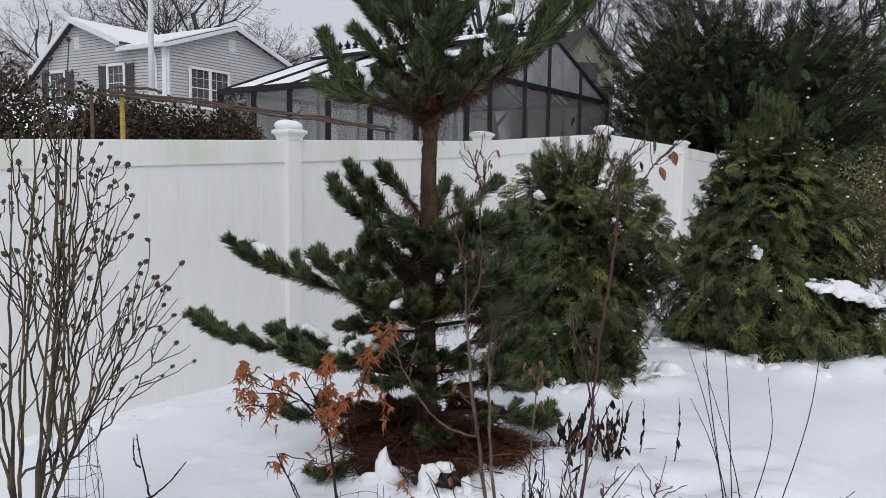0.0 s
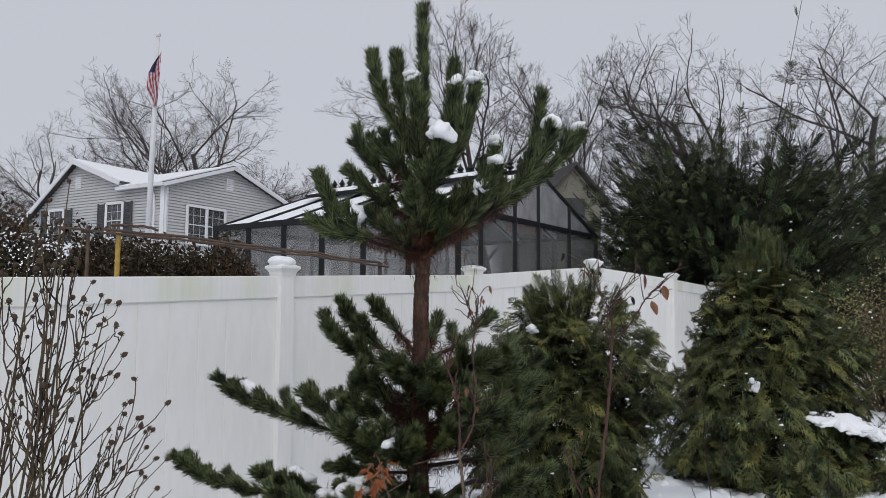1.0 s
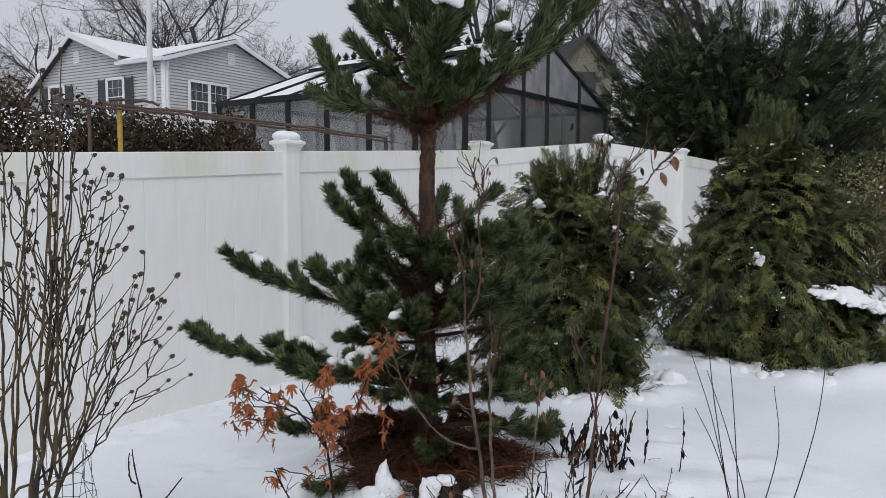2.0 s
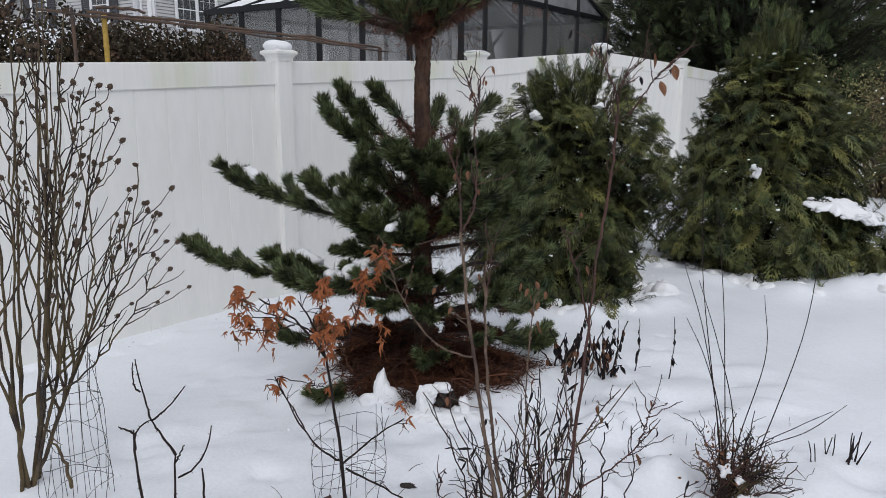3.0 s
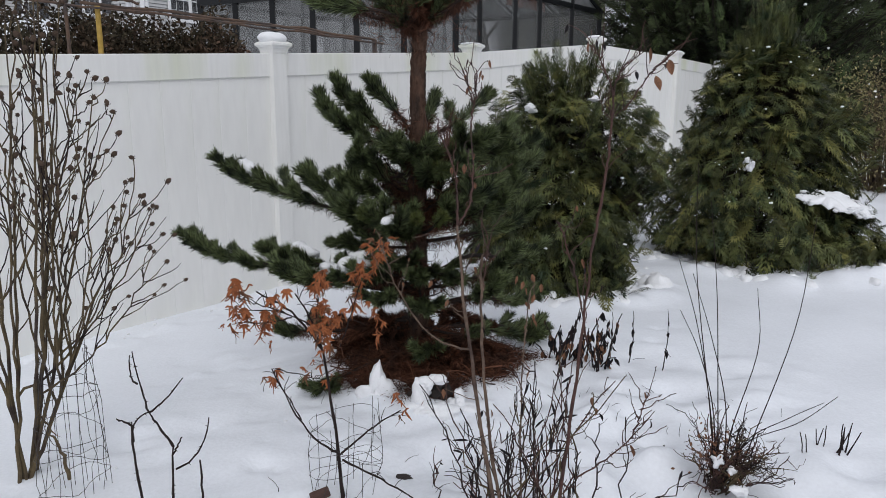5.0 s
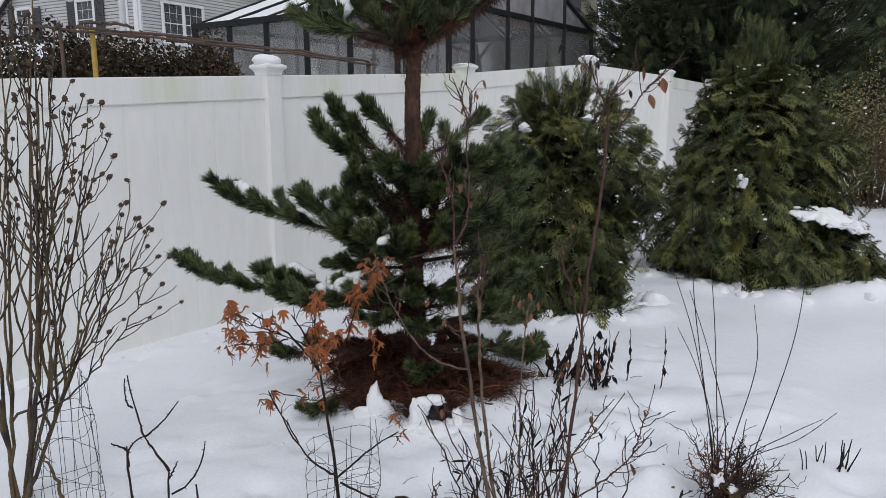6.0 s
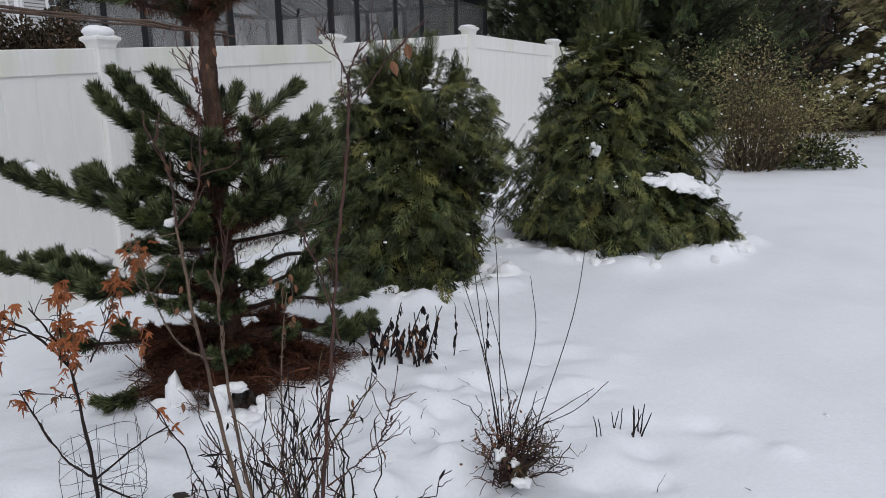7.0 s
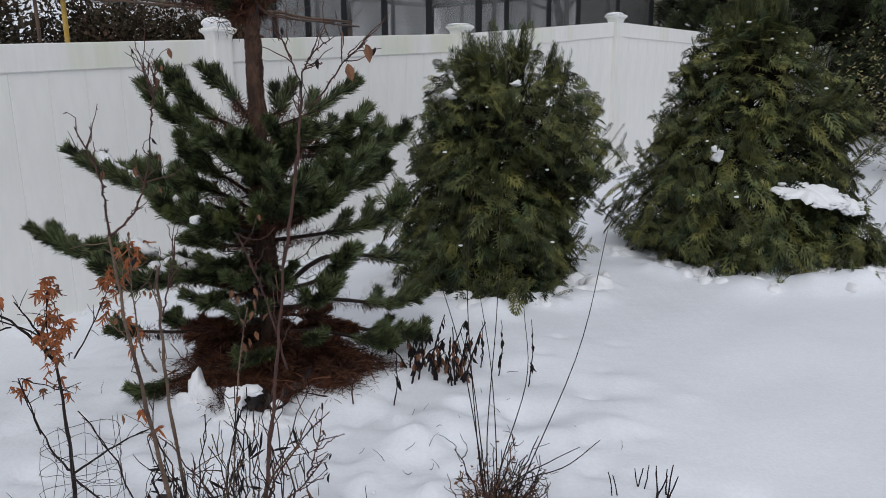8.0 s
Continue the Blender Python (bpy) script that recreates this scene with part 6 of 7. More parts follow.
build_pine()
HIBISCUS_STEMS = [
    ((-1.33, 2.2, -0.02), (-1.25, 2.3, 1.46), (0.01, 0, -0.05)),
    ((-1.32, 2.2, -0.02), (-1.21, 2.3, 1.54), (0.02, 0, -0.05)),
    ((-1.31, 2.2, -0.02), (-1.15, 2.2, 1.31), (0.02, 0, 0.04)),
    ((-1.3, 2.2, -0.01), (-1.17, 2.35, 1.61), (-0.02, 0, -0.17)),
    ((-1.29, 2.2, -0.0), (-1.14, 2.4, 1.46), (0.0, 0, -0.1)),
    ((-1.3, 2.2, -0.0), (-1.12, 2.3, 1.33), (0.03, 0, 0.01)),
    ((-1.29, 2.2, -0.0), (-1.05, 2.35, 1.25), (0.0, 0, 0.01)),
    ((-1.29, 2.2, -0.0), (-1.02, 2.3, 1.18), (0.01, 0, -0.02)),
    ((-1.28, 2.2, 0.01), (-1.0, 2.4, 1.13), (-0.03, 0, 0.02)),
]
HIBISCUS_STEMS += [
    ((-1.27, 2.2, -0.0), (-0.97, 2.44, 0.98), (0.02, 0, -0.06)),
    ((-1.27, 2.22, 0.25), (-0.94, 2.5, 0.82), (0.04, 0, -0.07)),
    ((-1.27, 2.22, 0.26), (-0.93, 2.45, 0.67), (0.0, 0, -0.06)),
    ((-1.32, 2.2, -0.02), (-1.28, 2.2, 1.31), (0.0, 0, 0.04)),
    ((-1.33, 2.2, -0.02), (-1.31, 2.15, 1.19), (-0.01, 0, 0.01)),
    ((-1.34, 2.2, -0.0), (-1.43, 2.2, 1.09), (-0.01, 0, -0.04)),
    ((-1.32, 2.2, -0.0), (-1.04, 2.25, 1.21), (0.02, 0, -0.04)),
    ((-1.3, 2.2, -0.0), (-0.99, 2.4, 0.83), (0.02, 0, 0.06)),
    ((-1.26, 2.2, 0.06), (-1.01, 2.35, 0.83), (-0.0, 0, 0.01)),
]
HIBISCUS_STEMS += [
    ((-1.08, 2.05, 0.05), (-1.18, 2.1, 0.24), (-0.01, 0, 0.03)),
    ((-1.33, 2.2, -0.02), (-1.06, 2.1, 1.34), (0.01, 0, -0.07)),
    ((-1.31, 2.2, -0.02), (-1.03, 2.1, 1.19), (0.03, 0, 0.01)),
    ((-1.34, 2.2, -0.01), (-1.16, 2.05, 1.19), (-0.01, 0, 0.01)),
]
SAPLING_STEMS = [
    ((-0.74, 1.93, 0.07), (-0.74, 1.98, 0.2), (0.0, 0, 0.0)),
    ((-0.74, 1.98, 0.2), (-0.85, 2.1, 0.25), (0.0, 0, 0.0)),
    ((-0.85, 2.1, 0.25), (-0.97, 2.3, 0.37), (-0.0, 0, -0.02)),
    ((-0.92, 2.2, 0.3), (-1.0, 2.35, 0.34), (-0.01, 0, -0.02)),
    ((-0.85, 2.1, 0.25), (-0.76, 2.15, 0.34), (-0.01, 0, -0.02)),
    ((-0.73, 1.96, 0.14), (-0.64, 2.0, 0.28), (0.02, 0, -0.02)),
    ((-0.74, 1.97, 0.18), (-0.72, 2.0, 0.22), (0.0, 0, 0.0)),
    ((-0.79, 1.9, 0.09), (-0.84, 1.95, 0.29), (-0.01, 0, 0.02)),
    ((-0.83, 1.93, 0.24), (-0.84, 2.08, 0.26), (-0.02, 0, 0.01)),
    ((-0.84, 1.95, 0.28), (-0.89, 1.97, 0.29), (0.0, 0, 0.0)),
    ((-0.64, 1.9, 0.09), (-0.64, 1.9, 0.2), (0.0, 0, 0.0)),
]
MAPLE_STEMS = [
    ((-0.27, 2.05, -0.04), (-0.33, 2.14, 0.43), (0.01, 0, -0.02)),
    ((-0.33, 2.14, 0.43), (-0.5, 2.05, 0.64), (0.01, 0, 0.02)),
    ((-0.34, 2.13, 0.46), (-0.4, 2.1, 0.62), (0.01, 0, 0.0)),
    ((-0.28, 2.08, 0.13), (-0.5, 2.2, 0.35), (0.0, 0, -0.06)),
    ((-0.28, 2.08, 0.12), (-0.1, 2.2, 0.21), (0.0, 0, 0.01)),
    ((-0.27, 2.07, 0.11), (0.01, 1.95, 0.01), (-0.01, 0, 0.01)),
    ((-0.49, 2.2, 0.35), (-0.33, 2.2, 0.31), (0.0, 0, 0.0)),
    ((-0.43, 2.08, 0.57), (-0.55, 2.02, 0.63), (0.0, 0, 0.0)),
    ((-0.41, 2.09, 0.55), (-0.53, 2.02, 0.56), (0.0, 0, -0.01)),
    ((-0.33, 2.14, 0.43), (-0.32, 2.15, 0.68), (-0.02, 0, -0.01)),
    ((-0.36, 2.13, 0.51), (-0.58, 2.03, 0.56), (0.0, 0, 0.04)),
]
MAPLE_STEMS += [
    ((-0.28, 2.15, 0.44), (-0.22, 2.28, 0.64), (0.0, 0, -0.01)),
    ((-0.4, 2.13, 0.21), (-0.5, 2.2, 0.35), (0.0, 0, 0.0)),
]
ROSE_STEMS = [
    ((0.19, 1.82, -0.03), (0.06, 1.83, 0.87), (-0.02, 0, 0.07)),
    ((0.06, 1.83, 0.87), (0.01, 1.83, 1.11), (0.02, 0, 0.0)),
    ((0.06, 1.83, 0.87), (0.10, 1.99, 1.10), (0.02, 0, -0.04)),
    ((0.10, 1.99, 1.10), (0.115, 2.01, 1.24), (0.0, 0, 0.0)),
    ((0.105, 2.0, 1.17), (0.085, 2.01, 1.23), (0.0, 0, 0.0)),
    ((0.21, 1.85, -0.05), (0.13, 1.9, 0.78), (-0.03, 0, 0.05)),
    ((0.26, 1.9, -0.08), (0.28, 2.05, 0.64), (-0.02, 0, 0.03)),
    ((0.33, 1.85, -0.05), (0.42, 1.93, 0.78), (0.01, 0, 0.04)),
    ((0.42, 1.93, 0.78), (0.47, 1.98, 1.18), (0.01, 0, 0.02)),
    ((0.47, 1.98, 1.18), (0.4, 2.0, 1.32), (0.01, 0, 0.01)),
]
ROSE_STEMS += [
    ((0.47, 1.98, 1.18), (0.55, 2.0, 1.3), (-0.02, 0, 0.01)),
    ((0.5, 1.98, 1.15), (0.62, 2.01, 1.29), (0.0, 0, 0.01)),
    ((0.42, 1.92, 0.53), (0.32, 1.9, 0.87), (0.0, 0, 0.04)),
    ((0.37, 1.76, 0.22), (0.56, 1.75, 0.41), (0.01, 0, -0.01)),
    ((0.3, 1.85, -0.05), (0.51, 1.95, 0.41), (-0.03, 0, 0.05)),
    ((0.51, 1.75, 0.35), (0.54, 1.76, 0.44), (0.0, 0, 0.0)),
    ((0.1, 1.9, 0.52), (-0.17, 2.31, 0.76), (-0.02, 0, -0.09)),
    ((0.13, 1.9, 0.66), (0.15, 1.95, 0.81), (0.0, 0, 0.0)),
]
SHRUB_CANES = [
    ((0.85, 2.15, 0.32), (0.84, 2.35, 0.98), (-0.02, 0, 0.0)),
    ((0.88, 2.15, 0.32), (0.91, 2.4, 0.85), (0.01, 0, -0.02)),
    ((0.85, 2.15, 0.33), (0.75, 2.2, 0.7), (0.01, 0, -0.01)),
    ((0.92, 2.12, 0.22), (0.98, 2.16, 0.62), (0.04, 0, 0.01)),
    ((0.99, 2.1, 0.19), (1.2, 2.28, 0.82), (0.03, 0, -0.01)),
    ((0.86, 2.15, 0.33), (0.8, 2.3, 0.51), (0.01, 0, -0.02)),
    ((0.91, 2.15, 0.32), (0.85, 2.35, 0.62), (0.01, 0, -0.04)),
    ((0.97, 2.1, 0.19), (1.17, 2.0, 0.34), (0.02, 0, -0.03)),
    ((0.97, 2.1, 0.2), (1.12, 1.98, 0.33), (0.01, 0, -0.01)),
]
MAPLE_LEAVES = [(-0.55, 2.03, 0.65, 8), (-0.53, 2.03, 0.58, 6), (-0.48, 2.05, 0.54, 8), (-0.45, 2.06, 0.6, 6), (-0.34, 2.15, 0.65, 9), (-0.33, 2.15, 0.58, 9), (-0.34, 2.12, 0.52, 8), (-0.29, 2.13, 0.54, 8), (-0.31, 2.12, 0.47, 5), (-0.18, 2.31, 0.71, 6), (-0.22, 2.28, 0.64, 9), (-0.24, 2.27, 0.57, 5), (-0.14, 2.31, 0.7, 4), (-0.19, 2.3, 0.49, 4), (-0.5, 2.2, 0.32, 3), (-0.37, 2.18, 0.36, 2), (-0.33, 2.18, 0.32, 2), (-0.1, 2.2, 0.2, 2), (-0.57, 2.03, 0.55, 3)]
ROSE_LEAVES = [(0.4, 2.0, 1.32), (0.57, 2.0, 1.31), (0.62, 2.01, 1.28), (0.58, 1.98, 1.24), (0.085, 2.01, 1.24), (0.13, 2.01, 1.24), (0.095, 2.0, 1.21), (0.26, 2.05, 0.67), (0.29, 2.05, 0.63), (0.28, 2.04, 0.56), (0.27, 1.98, 0.43), (0.51, 1.75, 0.32), (-0.0, 2.1, 0.66), (0.16, 1.85, 0.37), (0.44, 1.93, 0.37)]


# ---- shared small pieces ----
def outline_piece(points, bend, name, mat):
    """A thin leaf from half an outline: (along, half width); folded and curled, with thickness."""
    g = Geo()
    up = [(x, w, bend * (x - 0.5) ** 2 + 0.25 * w) for x, w in points]
    down = [(x, -w, bend * (x - 0.5) ** 2 + 0.25 * w) for x, w in points]
    mid = [(x, 0, bend * (x - 0.5) ** 2) for x, _ in points]
    n = len(points)
    for side, flip in ((up, False), (down, True)):
        v = np.array(mid + side)
        f = [[i, i + 1, n + i + 1, n + i] for i in range(n - 1)]
        f = [q[::-1] for q in f] if flip else f
        g.add(v, f)
    return g.mesh(name, mat, True)


def palmate_piece(mat, seed):
    """A dry maple leaf: five pointed lobes, curled."""
    rng = np.random.default_rng(seed)
    g = Geo()
    v, f = [(0, 0, 0)], []
    for a, c in ((-1.0, 0.6), (-0.45, 0.95), (0, 1.25), (0.45, 0.95), (1.0, 0.6)):
        bend = rng.uniform(-0.7, 0.7)
        k = len(v)
        for q, w in ((0.3, 0.11), (0.65, 0.10), (0.95, 0.03)):
            lift_ = bend * c * q * q
            for e in (-1, 0, 1):
                v.append((q * c * math.cos(a) - e * w * math.sin(a), q * c * math.sin(a) + e * w * math.cos(a), lift_ + (0.07 if e else 0)))
        f += [[0, k, k + 1, 0][:3], [0, k + 1, k + 2]]
        for r_ in (k, k + 3):
            f += [[r_, r_ + 3, r_ + 4], [r_, r_ + 4, r_ + 1], [r_ + 1, r_ + 4, r_ + 5], [r_ + 1, r_ + 5, r_ + 2]]
    g.add(v, f)
    return g.mesh("leaf", mat, True)


def pod_piece():
    """A seed capsule on a short stalk, split at its tip."""
    g = Geo()
    g.tube([(0, 0, -0.6), (0, 0, 0)], [0.12, 0.16], 5)
    g.tube([(0, 0, -0.05), (0, 0, 0.25), (0, 0, 0.7), (0, 0, 1.1), (0, 0, 1.5), (0, 0, 1.75)], [0.30, 0.62, 0.74, 0.62, 0.28, 0.05], 8)
    for i in range(5):
        a = i * 2 * np.pi / 5
        g.tube([(0.3 * math.cos(a), 0.3 * math.sin(a), 0.1), (0.78 * math.cos(a), 0.78 * math.sin(a), -0.1), (1.05 * math.cos(a), 1.05 * math.sin(a), 0.2)], [0.10, 0.08, 0.03], 4)
    return g.mesh("seed_pod", POD, True)


def place(name, me, parent, at, size, way=None, rng=RNG):
    """A piece on shared mesh data, under its thing, its x axis along the way given."""
    ob = new(name, me)
    ob.parent = parent
    ob.matrix_parent_inverse = parent.matrix_world.inverted()
    q = Vector(way if way is not None else rng.normal(size=3)).to_track_quat("X", "Z").to_matrix().to_4x4()
    ob.matrix_basis = Matrix.Translation(tuple(at)) @ q @ Matrix.Rotation(rng.uniform(0, 6.28), 4, "X") @ Matrix.Scale(size, 4)
    return ob


POD_MESH = pod_piece()
MAPLE_LEAF = [palmate_piece(BROWN_LEAF if i == 4 else ORANGE_LEAF, i) for i in range(5)]
OVAL_LEAF = outline_piece([(0, 0.01), (0.15, 0.16), (0.4, 0.26), (0.7, 0.18), (1, 0.01)], 0.5, "leaf", BROWN_LEAF)
DARK_OVAL = outline_piece([(0, 0.01), (0.15, 0.13), (0.4, 0.20), (0.7, 0.15), (1, 0.01)], 0.8, "leaf", BLACK_LEAF)
SLIM_LEAF = outline_piece([(0, 0.01), (0.2, 0.06), (0.5, 0.08), (0.8, 0.05), (1, 0.005)], 0.3, "leaf", BLACK_LEAF)


def knotty(g, a, b, bend, r0, r1, rng, n=12, sides=6, kink=0.004, knots=True):
    """A stem with small kinks and thickened buds."""
    p = curve(a, b, bend, n, kink * 0.55, rng)
    r = np.linspace(r0, r1, n)
    if knots:
        r = r * (1 + 0.18 * (np.arange(n) % 3 == 1))
    g.tube(p, r, sides)
    return p


def thorns(g, path, count, size, rng):
    s = rng.uniform(0.02, 0.95, count)
    p = along(path, s)
    t = unit(path[-1] - path[0])
    side = unit(np.cross(t, rng.normal(size=(count, 3))))
    g.spikes(p, side - t * 0.3, size, size * 0.55)


# ---- shrub hung with seed pods, and the wire guard at its foot ----
def build_hibiscus():
    rng = np.random.default_rng(41)
    bush = thing("hibiscus_shrub", "bare upright hibiscus shrub with round brown seed pods", "shrub", (-1.3, 2.2, float(ground_z(-1.3, 2.2))))
    main = []
    stems = list(HIBISCUS_STEMS)
    for _ in range(5):
        x, z = rng.uniform(-1.5, -1.04), rng.uniform(0.8, 1.5)
        stems.append(((-1.31, 2.2, 0), (x, rng.uniform(2.05, 2.45), z), (rng.normal() * 0.02, 0, rng.normal() * 0.03)))
    for i, (a, b, bend) in enumerate(stems):
        rooted = i in (0, 2, 4, 7, 13, 16) or i > 24
        a = np.array(a) + rng.normal(size=3) * np.array([0.02, 0.035, 0])
        if rooted:
            a[2] = float(ground_z(a[0], a[1])) - 0.04
        elif i != 18 and i not in (10, 11):
            a = along(main[-1], np.array(rng.uniform(0.22, 0.5)))
        thick = rng.uniform(0.0056, 0.0076) if rooted or i == 18 else rng.uniform(0.0030, 0.0046)
        g = Geo()
        p = knotty(g, a, b, np.array(bend) + rng.normal(size=3) * np.array([0.02, 0.02, 0.0]), thick, 0.0015, rng, 18, 7, 0.007)
        thorns(g, p, 30, 0.005, rng)
        stem = part("stem", g, STEM, bush)
        if rooted:
            main.append(p)
        if i == 18:
            continue
        place("seed_pod", POD_MESH, bush, p[-1], 0.010, None, rng).matrix_basis @= Matrix.Rotation(radians(90), 4, "Y")
        for k in range(rng.integers(6, 11)):
            s = rng.uniform(0.35, 0.98)
            at = along(p, np.array(s))
            t = unit(p[-1] - p[0])
            side = unit(np.cross(t, rng.normal(size=3)))
            ln = rng.uniform(0.04, 0.38) * (1.2 - s)
            q = at + (t * 0.88 + side * 0.45) * (ln + 0.02)
            tw = Geo()
            knotty(tw, at, q, side * 0.012, 0.0021, 0.0010, rng, 7, 5, 0.004)
            part("twig", tw, TWIG if k % 2 else STEM, stem)
            if rng.random() < (0.8 if s > 0.6 else 0.35):
                ob = place("seed_pod", POD_MESH, bush, q, 0.01, None, rng)
                d = unit(t + side * 0.8 + rng.normal(size=3) * 0.3)
                ob.matrix_basis = Matrix.Translation(tuple(q)) @ Vector(d).to_track_quat("Z", "Y").to_matrix().to_4x4() @ Matrix.Scale(rng.uniform(0.008, 0.0125), 4)
    for x, y, z in ((-1.31, 2.1, 0.86), (-1.16, 2.1, 0.20), (-1.32, 2.08, 0.35)):
        place("withered_leaf", OVAL_LEAF, bush, (x, y, z), 0.05, (0.6, 0, -0.6), rng)


build_hibiscus()


def wire_guard(name, label, centre, radius, height, rings, uprights, lean, seed, wire=0.0010):
    """A rough roll of wire mesh stood round a stem."""
    rng = np.random.default_rng(seed)
    cx, cy = centre
    cz = float(ground_z(cx, cy))
    cage = thing(name, label, "wire cage", (cx, cy, cz))
    a = np.linspace(0, 2 * np.pi, 25)

    def spot(q, h):
        w = radius * (1 + 0.18 * np.sin(2 * q + h * 9) + 0.10 * np.sin(5 * q + h * 20))
        return np.stack([cx + lean[0] * h + w * np.cos(q), cy + lean[1] * h + w * np.sin(q), cz + h + 0.022 * np.sin(q * 1 + h * 30) + 0.01 * np.sin(q * 3 + h * 50)], -1)

    for h in np.linspace(0.03, height, rings):
        g = Geo()
        g.tube(spot(a, h), wire, 4)
        part("ring_wire", g, WIRE, cage)
    for q in np.arange(uprights) * 2 * np.pi / uprights:
        hs = np.linspace(-0.04, height + rng.uniform(0, 0.05), 6)
        g = Geo()
        g.tube(np.array([spot(np.array(q), h) for h in hs]) + rng.normal(size=(6, 3)) * 0.002, wire, 4)
        part("upright_wire", g, WIRE, cage)
    return cage


wire_guard("wire_plant_guard", "rough dark wire guard standing in snow round a shrub", (-1.10, 2.12), 0.085, 0.40, 6, 15, (-0.12, 0.25), 3, 0.0010)
wire_guard("wire_plant_guard", "small bent wire guard round a maple sapling", (-0.27, 2.10), 0.092, 0.22, 5, 9, (0.05, 0.05), 4, 0.0009)


# ---- thorny bare sapling ----
def build_sapling():
    rng = np.random.default_rng(43)
    sap = thing("bare_sapling", "small bare dark sapling with short thorns in the snow", "sapling", (-0.75, 1.93, float(ground_z(-0.75, 1.93))))
    for i, (a, b, bend) in enumerate(SAPLING_STEMS):
        a, b = np.array(a), np.array(b)
        if i in (0, 7, 10):
            a = np.array([a[0], a[1], float(ground_z(a[0], a[1])) - 0.03])
        g = Geo()
        r = 0.0042 if i in (0, 1, 7, 10) else 0.0030
        p = knotty(g, a, b, bend, r, r * 0.55, rng, 10, 6, 0.0022)
        thorns(g, p, int(30 * np.linalg.norm(b - a)) + 2, 0.009, rng)
        part("stem", g, TWIG, sap)


build_sapling()


# ---- maple sapling with orange leaves ----
def build_maple():
    rng = np.random.default_rng(44)
    tree = thing("maple_sapling", "thin maple sapling with withered orange leaves still hanging", "sapling", (-0.27, 2.05, float(ground_z(-0.27, 2.05))))
    for i, (a, b, bend) in enumerate(MAPLE_STEMS):
        g = Geo()
        r = (0.0065, 0.0042, 0.0034, 0.0034, 0.0032, 0.0032, 0.0018)[i] if i < 7 else 0.0022
        p = knotty(g, a, b, bend, r, r * 0.5, rng, 12, 6, 0.003)
        for _ in range(5):
            s = rng.uniform(0.3, 0.98)
            at = along(p, np.array(s))
            d = unit(p[-1] - p[0] + rng.normal(size=3) * 0.25)
            g.tube(curve(at, at + d * rng.uniform(0.02, 0.07), (0, 0, 0.004), 4, 0.001, rng), [0.0013, 0.0012, 0.001, 0.0008], 4)
        part("stem", g, TWIG, tree)
    for x, y, z, n in MAPLE_LEAVES:
        for _ in range(n * 2):
            at = np.array([x, y, z]) + rng.normal(size=3) * np.array([0.014, 0.014, 0.026])
            place("leaf", MAPLE_LEAF[rng.integers(5)], tree, at, rng.uniform(0.018, 0.036), (rng.normal() * 0.4, rng.normal() * 0.3, -1.0), rng)


build_maple()


